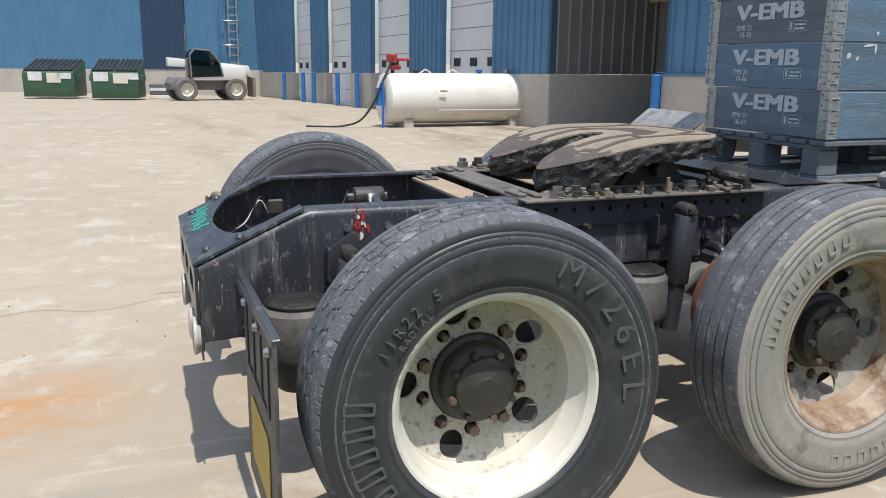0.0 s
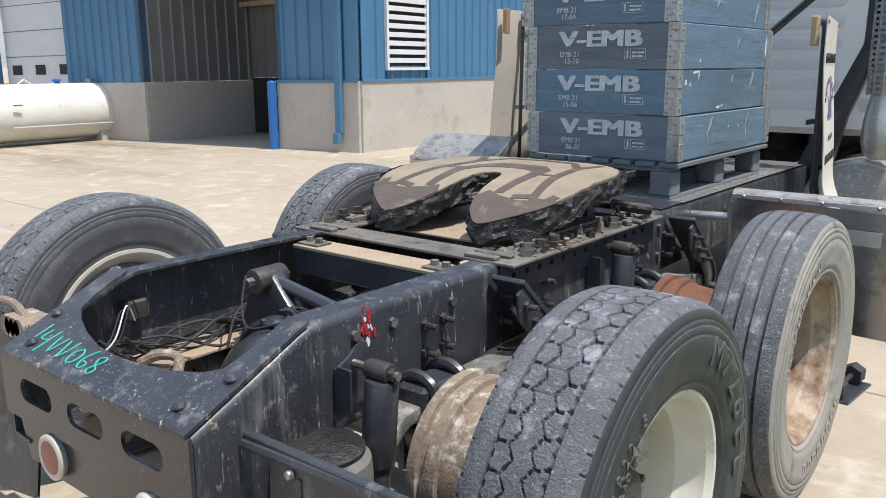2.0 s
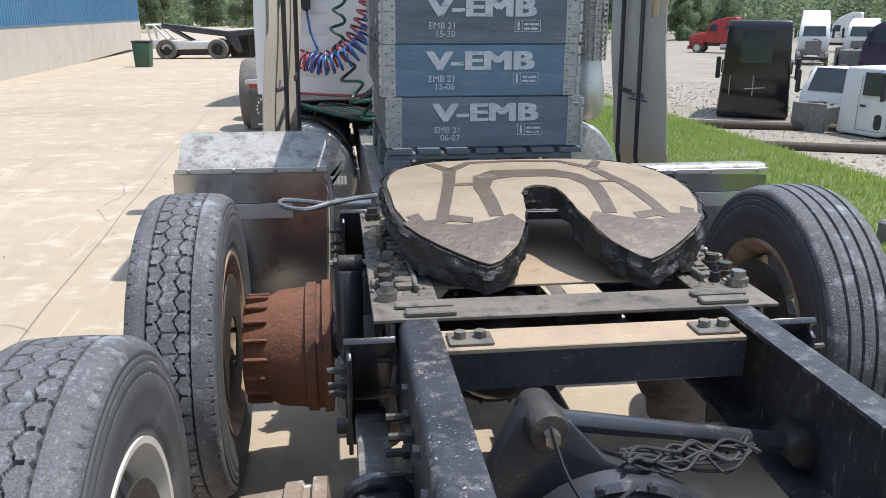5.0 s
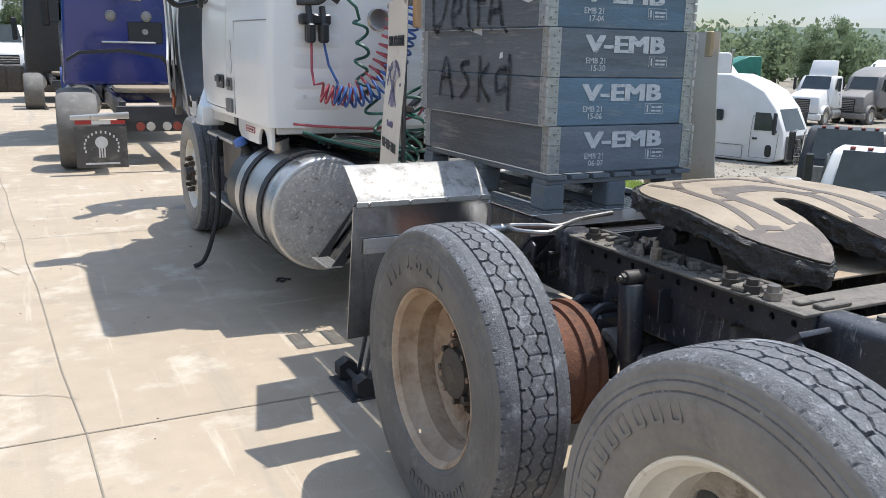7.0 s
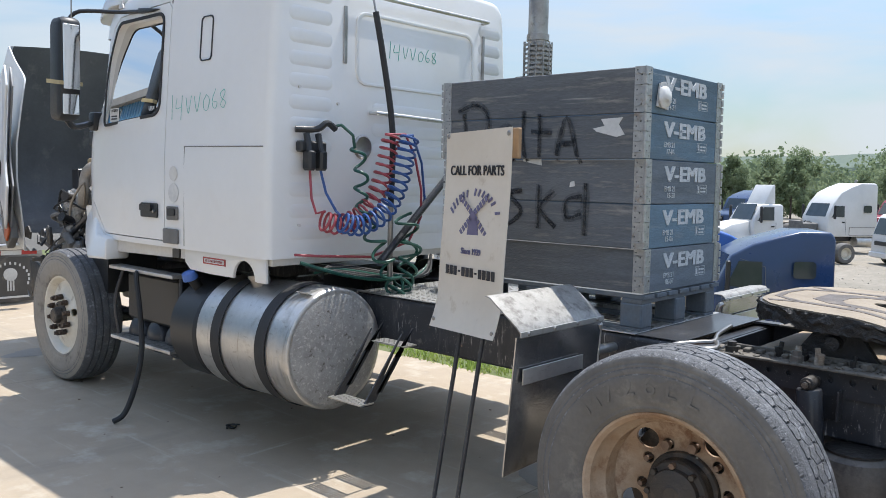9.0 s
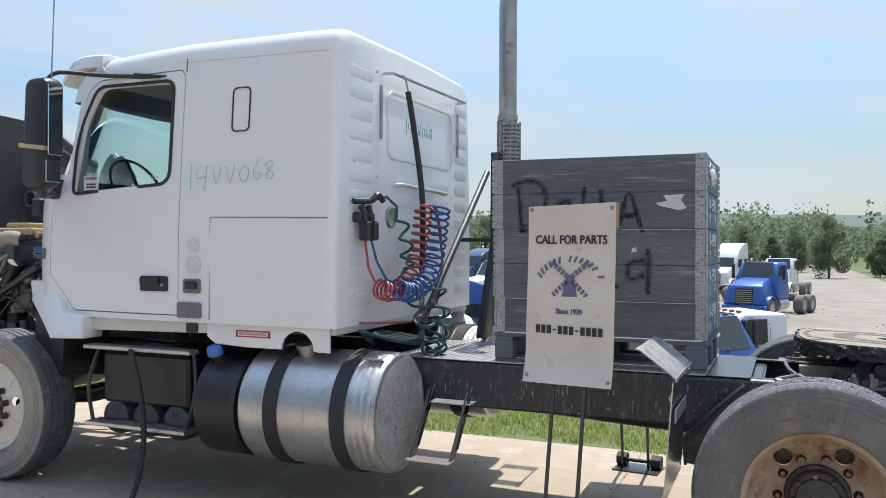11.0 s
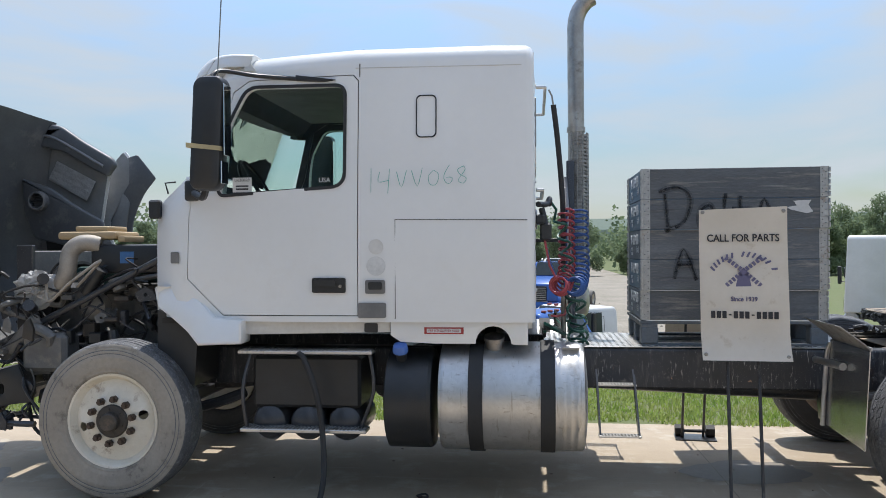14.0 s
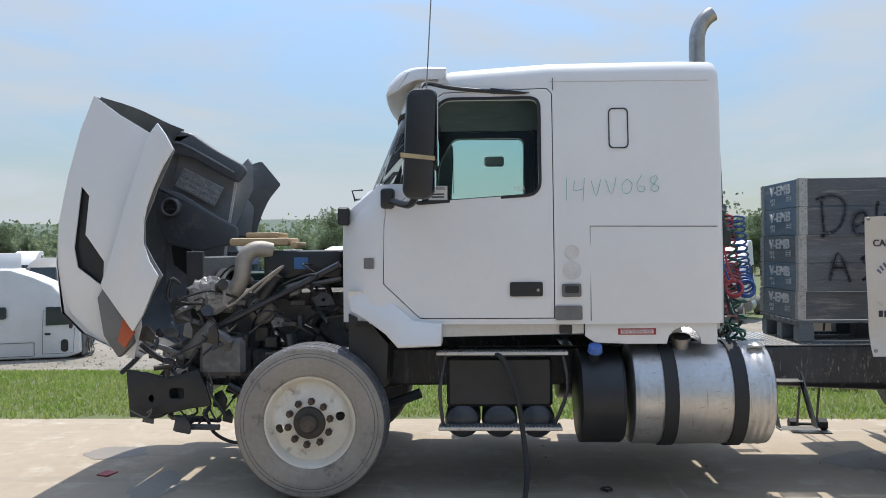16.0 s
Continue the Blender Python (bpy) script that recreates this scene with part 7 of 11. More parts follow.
# -- air and electric lines --
def coil(axis_pts, radius, turns, r, start=0.0):
    """A coiled line whose axis follows a spline."""
    pts = [Vector(p) for p in axis_pts]
    last = len(pts) - 1
    out = []
    n = turns * 14
    for i in range(n + 1):
        t = i / n * last
        k = min(int(t), last - 1)
        f = t - k
        p0, p1, p2, p3 = pts[max(k - 1, 0)], pts[k], pts[k + 1], pts[min(k + 2, last)]
        c = 0.5 * ((2 * p1) + (p2 - p0) * f + (2 * p0 - 5 * p1 + 4 * p2 - p3) * f * f + (3 * p1 - p0 - 3 * p2 + p3) * f ** 3)
        d = (0.5 * ((p2 - p0) + 2 * (2 * p0 - 5 * p1 + 4 * p2 - p3) * f + 3 * (3 * p1 - p0 - 3 * p2 + p3) * f * f)).normalized()
        side = d.cross(Vector((0, 1, 0.1))).normalized()
        up = side.cross(d)
        a = start + 2 * math.pi * turns * i / n
        out.append(c + radius * (math.cos(a) * side + math.sin(a) * up))
    return out


HY = 3.62
lines = thing("air_lines", "coiled red, blue and green trailer lines on a pogo stick", "air lines")
stick = part("pogo_stick", rod((-0.30, HY + 0.05, 0.95), (-0.30, HY + 0.05, 1.42), 0.017, seg=12), M_STEEL, lines, "bright pogo stick tube")
part("pogo_spring", sweep([(-0.30, HY + 0.05, 1.42), (-0.295, HY + 0.05, 1.84), (-0.345, HY + 0.08, 2.24), (-0.38, HY + 0.11, 2.50)], 0.018, 10, steps=4), M_RUBBER, lines, "black rubber pogo spring")
part("hanger_hook", sweep([(-0.38, HY + 0.11, 2.50), (-0.385, HY + 0.12, 2.56), (-0.39, HY + 0.14, 2.60)], 0.006, 8), M_STEEL, lines)
rd = [(-0.32, HY + 0.03, 1.80), (-0.36, HY + 0.03, 1.66), (-0.42, HY + 0.03, 1.50), (-0.52, HY + 0.04, 1.37), (-0.66, HY + 0.07, 1.31), (-0.76, HY + 0.10, 1.33)]
part("red_line", sweep([(-0.79, HY + 0.18, 1.62), (-0.80, HY + 0.15, 1.45), (-0.80, HY + 0.11, 1.37)] + coil(rd[::-1], 0.052, 17, 0.008) + [(-0.24, HY, 1.82), (-0.16, HY, 1.70), (-0.10, HY, 1.50), (-0.10, HY, 1.34), (-0.20, HY, 1.20), (-0.45, HY + 0.05, 1.12), (-0.80, HY + 0.10, 1.14), (-0.92, HY + 0.14, 1.15)], 0.0075, 7), M_COILRED, lines, "red coiled air line")
bl = [(x + 0.05, y - 0.095, z - 0.005) for x, y, z in rd]
part("blue_line", sweep([(-0.72, HY + 0.18, 1.62), (-0.70, HY + 0.15, 1.48), (-0.66, HY + 0.11, 1.38)] + coil(bl[::-1], 0.052, 18, 0.008, 0.8) + [(-0.16, HY + 0.02, 1.82), (-0.08, HY + 0.02, 1.66), (-0.05, HY + 0.02, 1.45), (-0.10, HY + 0.02, 1.30), (-0.16, HY + 0.03, 1.22)], 0.0075, 7), M_COILBLUE, lines, "blue coiled air line")
gr = [(-0.66, HY + 0.17, 1.84), (-0.60, HY + 0.14, 1.855), (-0.55, HY + 0.10, 1.80)]
part("green_cable", sweep(gr + coil([(-0.54, HY + 0.08, 1.74), (-0.53, HY + 0.05, 1.60), (-0.55, HY + 0.03, 1.46), (-0.53, HY + 0.02, 1.34)], 0.036, 4, 0.009, 1.2) + coil([(-0.50, HY, 1.28), (-0.45, HY - 0.02, 1.16), (-0.38, HY - 0.03, 1.04), (-0.33, HY - 0.03, 0.95), (-0.25, HY - 0.03, 1.00), (-0.20, HY, 1.20)], 0.052, 6, 0.009), 0.009, 7), M_COILGREEN, lines, "green coiled electric cable")
part("green_cable", sweep(coil([(-0.24, HY, 1.36), (-0.22, HY - 0.04, 1.18), (-0.28, HY - 0.05, 1.00), (-0.34, HY - 0.05, 0.90)], 0.06, 5, 0.009), 0.009, 7), M_COILGREEN, lines)
gh = part("gladhand_holder", box(-0.85, -0.67, Y_REAR - 0.06, Y_REAR - 0.002, 1.70, 1.76, 0.01), M_PLASTIC, lines, "black gladhand holder on the rear wall")
for x in (-0.80, -0.72):
    part("gladhand", box(x - 0.025, x + 0.025, Y_REAR - 0.10, Y_REAR - 0.03, 1.60, 1.71, 0.012), M_PLASTIC, gh)
    part("gladhand", rod((x, Y_REAR - 0.08, 1.64), (x, Y_REAR - 0.04, 1.80), 0.018, seg=10), M_PLASTIC, gh)
part("cable_plug", sweep([(-0.86, Y_REAR - 0.02, 1.82), (-0.75, Y_REAR - 0.07, 1.825), (-0.70, Y_REAR - 0.09, 1.86), (-0.64, Y_REAR - 0.09, 1.83)], 0.018, 10, steps=4), M_PLASTIC, lines)
for k in range(6):
    part("hose", sweep([(-0.85 + 0.03 * k, 3.80, 1.10 - 0.02 * k), (-0.6, 3.70 + 0.02 * k, 1.02 + 0.01 * k), (-0.3 + 0.05 * k, 3.66, 0.98), (0.1, 3.72, 1.0 + 0.02 * k)], 0.010, 7, steps=5), M_RUBBER if k % 3 else M_COILGREEN, lines)

# -- exhaust stack --
EX, EY = 0.885, 3.52
stack = part("exhaust_pipe", sweep([(EX, EY, 1.95), (EX, EY, 3.34), (EX, EY - 0.004, 3.39), (EX, EY - 0.016, 3.44), (EX, EY - 0.036, 3.485), (EX, EY - 0.064, 3.525), (EX, EY - 0.098, 3.556), (EX, EY - 0.135, 3.578)], 0.066, 24), M_STEEL, truck, "grey steel exhaust pipe with a curved tip")
part("lower_pipe", lathe([(0, 0.985), (0.05, 0.99), (0.085, 1.02), (0.100, 1.08), (0.098, 1.18), (0.085, 1.26), (0.072, 1.33), (0.072, 1.95), (0, 1.95)], Matrix.Translation((EX, EY, 0)), 32), M_ALU, stack, "bright heat-stained elbow below the guard")
guard = bmesh.new()
turn = Matrix.Translation((EX, EY, 0)) @ Matrix.Rotation(radians(150), 4, "Z")
for k in range(38):
    z = 1.34 + k * 0.030
    lathe([(0.092, z), (0.095, z), (0.095, z + 0.016), (0.092, z + 0.016), (0.092, z)], turn, 16, guard, arc=radians(240))
for k in range(9):
    a = 150 + 30 * k
    c, sn = 0.0935 * math.cos(radians(a)), 0.0935 * math.sin(radians(a))
    rod((EX + c, EY + sn, 1.33), (EX + c, EY + sn, 2.48), 0.009 if k in (0, 8) else 0.0065, seg=6, bm=guard)
part("heat_guard", guard, M_DULLALU, stack, "slotted stainless heat guard")
part("clamp", rod((EX, EY, 2.49), (EX, EY, 2.53), 0.075, seg=24), M_STEEL, stack)
part("stack_mount", box(0.78, 0.81, 3.606, 3.854, 1.60, 1.63, 0.004), M_PLASTIC, stack)
part("stack_brace", rod((-0.42, 3.62, 1.10), (0.72, 3.62, 2.10), 0.022, seg=10), M_BLACK, stack, "black diagonal stack brace")
part("stack_frame", plate([(0.46, 0.93), (0.64, 0.93), (0.70, 1.21), (0.825, 1.57), (0.83, 2.25), (0.755, 2.25), (0.745, 1.60), (0.575, 1.21)], "y", 3.545, 3.605, bevel=0.006), M_BLACK, stack, "black stack support frame")
for z in (1.46, 1.62):
    part("frame_clip", box(0.80, 0.85, 3.53, 3.62, z, z + 0.05, 0.006), M_BLACK, stack)

# -- fuel tanks, steps, air tanks --
for s in (-1, 1):
    m = Matrix.Translation((s * 0.79, 3.565, 0.652)) @ Matrix.Rotation(radians(-90), 4, "X")
    prof = [(0.285, 0.006), (0.312, 0.004), (0.323, 0.012), (0.328, 0.03)] + [(0.328, 0.03 + 0.81 * k / 60) for k in range(1, 60)] + [(0.328, 0.84), (0.318, 0.86), (0.29, 0.865), (0, 0.87)]
    shell_ = lathe(prof, None, 128)
    for v in shell_.verts:
        r = math.hypot(v.co.x, v.co.y)
        if r > 0.30 and 0.02 < v.co.z < 0.84:
            near = max(0.0, 1 - v.co.z / 0.24)
            a = math.atan2(v.co.y, v.co.x)
            dent = 0.007 * near * math.sin(v.co.z * 150 + 2.2 * noise.noise(Vector((a * 2.0, v.co.z * 5, 1)))) * (0.4 + abs(noise.noise(Vector((a * 1.7, 0, 4)))))
            dent += 0.006 * noise.noise(Vector((v.co.x * 7, v.co.y * 7, v.co.z * 9))) * (0.3 + near)
            dent -= 0.009 * max(0.0, noise.noise(Vector((v.co.x * 4, v.co.y * 4, v.co.z * 6 + 3))) - 0.25)
            v.co.x *= 1 + dent / r
            v.co.y *= 1 + dent / r
    bmesh.ops.transform(shell_, matrix=m, verts=shell_.verts)
    tank = part("fuel_tank", shell_, M_ALU, truck, "dented aluminium fuel tank with black straps", 45)
    part("tank_end", lathe([(0, -0.016), (0.18, -0.012), (0.26, -0.004), (0.300, 0.0045)], m, 64), M_ALUEND, tank, "dull dusty tank end")
    for y in (3.745, 4.165):
        part("strap", lathe([(0.334, y - 3.565), (0.3385, y - 3.565), (0.3385, y - 3.565 + 0.085), (0.334, y - 3.565 + 0.085), (0.334, y - 3.565)], m, 64), M_RUBBER, tank, "black tank strap")
    part("filler_neck", lathe([(0.055, 0), (0.055, 0.05), (0.062, 0.052), (0.062, 0.075), (0.03, 0.082), (0, 0.082)], Matrix.Translation((s * 0.885, 4.105, 0.955)) @ Matrix.Rotation(radians(s * 18), 4, "Y"), 28), M_STEEL, tank, "metal filler cap")
    tk2 = lathe([(0, -0.01), (0.24, -0.008), (0.292, 0.0), (0.305, 0.02), (0.305, 0.27), (0.28, 0.28), (0, 0.285)], Matrix.Translation((s * 0.79, 4.475, 0.635)) @ Matrix.Rotation(radians(-90), 4, "X"), 48)
    fluid = part("fluid_tank", tk2, M_PLASTIC, truck, "black fluid tank with a blue cap")
    part("neck", rod((s * 0.93, 4.66, 0.86), (s * 1.0, 4.66, 0.955), 0.032, seg=16), M_PLASTIC, fluid)
    part("cap", rod((s * 1.0, 4.66, 0.94), (s * 1.02, 4.66, 0.985), 0.048, 0.042, seg=20, bevel=0.006), mat("blue_cap_plastic", (0.10, 0.22, 0.62), rough=0.45) if s < 0 else M_PLASTIC, fluid, "blue plastic cap")
    # cab steps on both sides
    for z, y0, y1, w in ((0.945, 4.83, 5.66, 0.09), (0.470, 4.87, 5.65, 0.13)):
        st = box(s * 1.03, s * (1.03 - w), y0, y1, z - 0.022, z, 0.004)
        step = part("cab_step", st, M_ALU, truck, "aluminium tread step")
        tread = bmesh.new()
        for k in range(int((y1 - y0) / 0.024)):
            box(s * 1.028, s * (1.033 - w), y0 + 0.008 + k * 0.024, y0 + 0.018 + k * 0.024, z, z + 0.005, bm=tread)
        tagged(part("step_teeth", tread, M_DULLALU, step), kind="stuff")
    part("step_bracket", sweep([(s * 0.95, 5.60, 0.93), (s * 1.0, 5.64, 0.70), (s * 0.98, 5.62, 0.46)], 0.012, 8, steps=3), M_BLACK, truck)
    part("step_bracket", sweep([(s * 0.95, 4.86, 0.93), (s * 0.97, 4.83, 0.70), (s * 0.95, 4.92, 0.46)], 0.012, 8, steps=3), M_BLACK, truck)
    part("battery_box", box(s * 0.48, s * 0.93, 4.92, 5.60, 0.58, 0.90, 0.02), M_PLASTIC, truck, "black battery box")
    for k, y in enumerate((5.02, 5.26, 5.50)):
        part("air_tank", lathe([(0, 0.0), (0.06, 0.008), (0.10, 0.035), (0.115, 0.07), (0.115, 0.42), (0.10, 0.46), (0, 0.48)], Matrix.Translation((s * 0.95, y, 0.49)) @ Matrix.Rotation(radians(-90 * s), 4, "Y"), 32), M_BLACK, truck, "black air reservoir")
    part("loose_hose", sweep([(s * 1.0, 5.30, 0.93), (s * 1.05, 5.24, 0.90), (s * 1.07, 5.16, 0.70), (s * 1.08, 5.12, 0.45), (s * 1.14, 5.10, 0.22), (s * 1.20, 5.12, 0.06), (s * 1.27, 5.13, 0.02)] if s < 0 else [(0.95, 5.3, 0.9), (0.97, 5.2, 0.7)], 0.017, 8, steps=4), M_RUBBER, truck, "black hose hanging to the ground")
    # access step behind the tank
    pits = [disc(s * (0.838 + 0.018 * i), 3.25 + 0.0195 * j, 0.0065, 8) for i in range(4) for j in range(12)]
    ts = part("access_step", plate([(s * 0.82, 3.235), (s * 0.91, 3.235), (s * 0.91, 3.485), (s * 0.82, 3.485)], "z", 0.427, 0.435, holes=pits), M_ALU, truck, "folding perforated access step")
    pits = [disc(s * (0.538 + 0.020 * i), 3.245 + 0.0195 * j, 0.0065, 8) for i in range(4) for j in range(12)]
    part("tread", plate([(s * 0.52, 3.23), (s * 0.62, 3.23), (s * 0.62, 3.475), (s * 0.52, 3.475)], "z", 0.685, 0.693, holes=pits), M_ALU, ts, "perforated tread")
    for y in (3.245, 3.475):
        hole = [[(-0.80, 0.475), (-0.76, 0.475), (-0.63, 0.64), (-0.67, 0.64)]]
        pts = [(-0.89, 0.42), (-0.82, 0.42), (-0.54, 0.78), (-0.50, 0.90), (-0.57, 0.90), (-0.62, 0.76)]
        if s > 0:
            pts, hole = [(-x, z) for x, z in pts][::-1], [[(-x, z) for x, z in hole[0]][::-1]]
        part("stringer", plate(pts, "y", y - 0.005, y + 0.005, holes=hole), M_BLACK, ts)
part("sticker", plate(rounded(3.60, 3.70, -0.03, 0.03, 0.004), "x", 0.0, 0.001, m=Matrix.Translation((-0.935, 0, 0.955)) @ Matrix.Rotation(radians(-65 - 180), 4, "Y")), M_LABEL, truck, "torn white tank label")

# -- the tilted hood, seen from the side, and the engine --
SKIN = [(7.965, 2.655), (8.04, 2.42), (8.11, 2.10), (8.165, 1.80), (8.18, 1.52), (8.155, 1.20), (8.03, 1.06), (7.88, 0.98), (7.71, 0.88)]


def hood_skin(off, wide):
    bm = bmesh.new()
    us = [k / 8 for k in range(-8, 9)]
    rows_ = []
    for i, (y, z) in enumerate(SKIN):
        f = i / (len(SKIN) - 1)
        w = 0.80 + 0.10 * math.sin(math.pi * f) - wide
        rows_.append([bm.verts.new((w * u, y + 0.16 * (1 - u ** 4) * (0.5 + 0.5 * math.sin(math.pi * f)) - off, z + 0.05 * (1 - u ** 2) * (1 - f))) for u in us])
    for a, b in zip(rows_, rows_[1:]):
        for k in range(len(us) - 1):
            bm.faces.new((a[k], a[k + 1], b[k + 1], b[k]))
    return bm


hood = part("hood", hood_skin(0.0, 0.0), M_WHITE, truck, "white tilted hood", 60)
part("liner", hood_skin(0.035, 0.03), M_HOODDARK, hood, "dark grey hood underside", 60)
for s in (-1, 1):
    side = [(7.965, 2.655), (7.78, 2.52), (7.53, 2.37), (7.49, 2.33), (7.50, 2.2), (7.58, 1.80), (7.62, 1.50), (7.64, 1.1), (7.71, 0.88)] + SKIN[::-1][1:-1]
    slot = [(8.015, 2.04), (7.96, 1.975), (7.985, 1.72), (7.865, 1.54), (7.88, 1.37), (8.045, 1.50), (8.065, 1.63)]
    sp = plate(side, "x", 0.0, 0.012, holes=[slot])
    for v in sp.verts:
        f = max(0.0, min(1.0, (2.66 - v.co.z) / 1.8))
        v.co.x = s * (0.80 + 0.10 * math.sin(math.pi * f) - v.co.x)
    panel = part("side_panel", sp, M_WHITE, hood, "white hood side with a dark air slot", 60)
    back = plate(grow(slot, 0.02), "x", 0.0, 0.01)
    for v in back.verts:
        f = max(0.0, min(1.0, (2.66 - v.co.z) / 1.8))
        v.co.x = s * (0.765 + 0.10 * math.sin(math.pi * f) - v.co.x)
    part("slot_mesh", back, M_PLASTIC, hood, "black slot backing")
    fen = [(7.44, 2.43), (7.38, 2.35), (7.326, 2.253), (7.40, 2.15), (7.467, 2.025), (7.52, 1.90), (7.545, 1.804), (7.55, 1.655), (7.51, 1.544), (7.443, 1.443), (7.50, 1.32), (7.56, 1.19), (7.635, 1.08), (7.75, 1.22), (7.87, 1.38), (7.80, 1.57), (7.734, 1.768), (7.64, 2.02), (7.552, 2.249), (7.50, 2.36)]
    fp = plate(fen, "x", 0.0, 0.02, bevel=0.006)
    for v in fp.verts:
        d = v.co.x
        v.co.x = s * (0.945 + 0.10 * max(0.0, (7.80 - v.co.y) / 0.40) - d)
    part("fender", fp, M_WHITE, hood, "white fender with a curved wheel arch edge", 40)
    fi = plate(grow(fen, -0.01), "x", 0.0, 0.012)
    for v in fi.verts:
        d = v.co.x
        v.co.x = s * (0.905 + 0.09 * max(0.0, (7.80 - v.co.y) / 0.40) - d)
    part("fender_back", fi, M_HOODIN, hood, "grey fender back", 40)
    lining = plate(grow(side, -0.02), "x", 0.0, 0.006, holes=[grow(slot, 0.01)])
    for v in lining.verts:
        f = max(0.0, min(1.0, (2.66 - v.co.z) / 1.8))
        v.co.x = s * (0.785 + 0.10 * math.sin(math.pi * f) - v.co.x)
    part("side_lining", lining, M_HOODIN, hood, "grey inside of the hood side", 60)
    lamp = plate([(7.635, 1.075), (7.715, 1.17), (7.752, 1.02), (7.704, 0.97)], "x", s * 0.935, s * 0.955, bevel=0.006)
    part("marker_lens", lamp, M_ORANGE, hood, "orange marker lens")
    hl = plate([(7.66, 1.0), (7.70, 1.15), (7.84, 1.40), (7.90, 1.30), (7.86, 1.05), (7.76, 0.90)], "x", s * 0.86, s * 0.93, bevel=0.015)
    part("headlight", hl, M_GREYPLASTIC, hood, "dull headlight unit")
rail_in = soft_corners([(8.14, 2.60, 0.02), (7.99, 2.605, 0.03), (7.945, 2.640, 0.03), (7.85, 2.615, 0.03), (7.67, 2.49, 0.05), (7.40, 2.335, 0.03), (7.37, 2.28, 0.03), (7.45, 2.18, 0.03), (7.60, 2.26, 0.04), (7.84, 2.40, 0.05), (8.14, 2.47, 0.02)], 4)
part("inner_rail", plate(rail_in, "x", 0.71, 0.775, bevel=0.02), M_HOODDARK, hood, "dark moulded rail inside the hood", 60)
part("rail_groove", sweep([(0.708, 8.12, 2.53), (0.708, 7.95, 2.53), (0.708, 7.70, 2.40), (0.708, 7.48, 2.27)], 0.012, 8, steps=4), M_HOODIN, hood)
horn = soft_corners([(7.50, 2.29, 0.03), (7.39, 2.375, 0.02), (7.315, 2.395, 0.02), (7.145, 2.185, 0.02), (7.25, 2.06, 0.06), (7.31, 1.94, 0.05), (7.36, 1.80, 0.05), (7.375, 1.64, 0.02), (7.60, 1.70, 0.03), (7.585, 1.99, 0.05)], 4)
part("arch_flange", plate(horn, "x", 0.985, 1.0, bevel=0.006), M_HOODDARK, hood, "dark flange of the far wheel arch", 50)
part("flange_pad", plate(soft_corners([(7.55, 2.02, 0.02), (7.44, 2.06, 0.03), (7.38, 1.98, 0.03), (7.42, 1.72, 0.02), (7.56, 1.74, 0.02)], 4), "x", 0.972, 0.984, bevel=0.005), M_HOODIN, hood, "grey ribbed pad")
dark_in = soft_corners([(8.15, 2.17, 0.02), (7.90, 2.09, 0.05), (7.64, 1.92, 0.05), (7.42, 1.80, 0.03), (7.42, 1.66, 0.03), (7.75, 1.60, 0.05), (8.03, 1.66, 0.04), (8.12, 1.86, 0.03)], 4)
part("inner_panel", plate(dark_in, "x", 0.60, 0.64, bevel=0.018), M_HOODDARK, hood, "dark moulded inner panel", 50)
part("air_duct", lathe([(0.060, 0.0), (0.060, 0.055), (0.068, 0.06), (0.080, 0.055), (0.084, 0.0), (0.06, 0.0)], Matrix.Translation((0.60, 7.98, 1.975)) @ Matrix.Rotation(radians(-90), 4, "Y"), 32), M_HOODDARK, hood, "round air duct collar")
for dz in (-0.035, 0.0, 0.035):
    part("duct_bar", box(0.56, 0.575, 7.925, 8.035, 1.97 + dz, 1.98 + dz, 0.002), M_PLASTIC, hood)
foil = bmesh.new()
quilt = []
for i in range(27):
    f = i / 26
    quilt.append([])
    for j in range(15):
        g = j / 14
        y = (1 - g) * (7.955 + (7.600 - 7.955) * f) + g * (8.035 + (7.685 - 8.035) * f)
        z = (1 - g) * (2.335 + (2.150 - 2.335) * f) + g * (2.175 + (1.985 - 2.175) * f)
        quilt[-1].append(foil.verts.new((0.812 - 0.006 * abs(math.sin(f * 26 * 0.9) * math.sin(g * 14 * 0.9)) + 0.004 * noise.noise(Vector((f * 7, g * 5, 2))), y, z)))
for a, b in zip(quilt, quilt[1:]):
    for j in range(14):
        foil.faces.new((a[j], a[j + 1], b[j + 1], b[j]))
bmesh.ops.solidify(foil, geom=foil.faces[:], thickness=-0.004)
part("heat_shield", foil, M_FOIL, hood, "quilted silver heat shield", 30)
for s in (-1, 1):
    part("hinge_arm", sweep([(s * 0.42, 7.30, 0.80), (s * 0.50, 7.60, 0.82), (s * 0.52, 7.78, 0.95)], 0.022, 8, steps=3), M_BLACK, hood)

engine = part("engine_block", box(-0.24, 0.24, 6.28, 7.34, 0.72, 1.32, 0.03), M_ENGINE, truck, "grimy engine with hoses and bare pipes")
part("valve_cover", box(-0.16, 0.14, 6.36, 7.22, 1.3205, 1.44, 0.03, seg=2), M_ENGGREEN, engine, "green painted valve cover")
part("oil_pan", plate([(6.40, 0.72), (7.25, 0.72), (7.20, 0.48), (6.75, 0.46), (6.55, 0.58)], "x", -0.18, 0.18, bevel=0.02), M_ENGINE, engine)
part("air_cleaner", box(-0.52, -0.22, 6.34, 6.90, 1.40, 1.60, 0.03, seg=2), M_PLASTIC, engine, "black air cleaner housing")
part("label", box(-0.5225, -0.5205, 6.58, 6.68, 1.47, 1.55), mat("blue_label", (0.05, 0.16, 0.36), rough=0.5), engine, "blue printed label")
cover = bmesh.new()
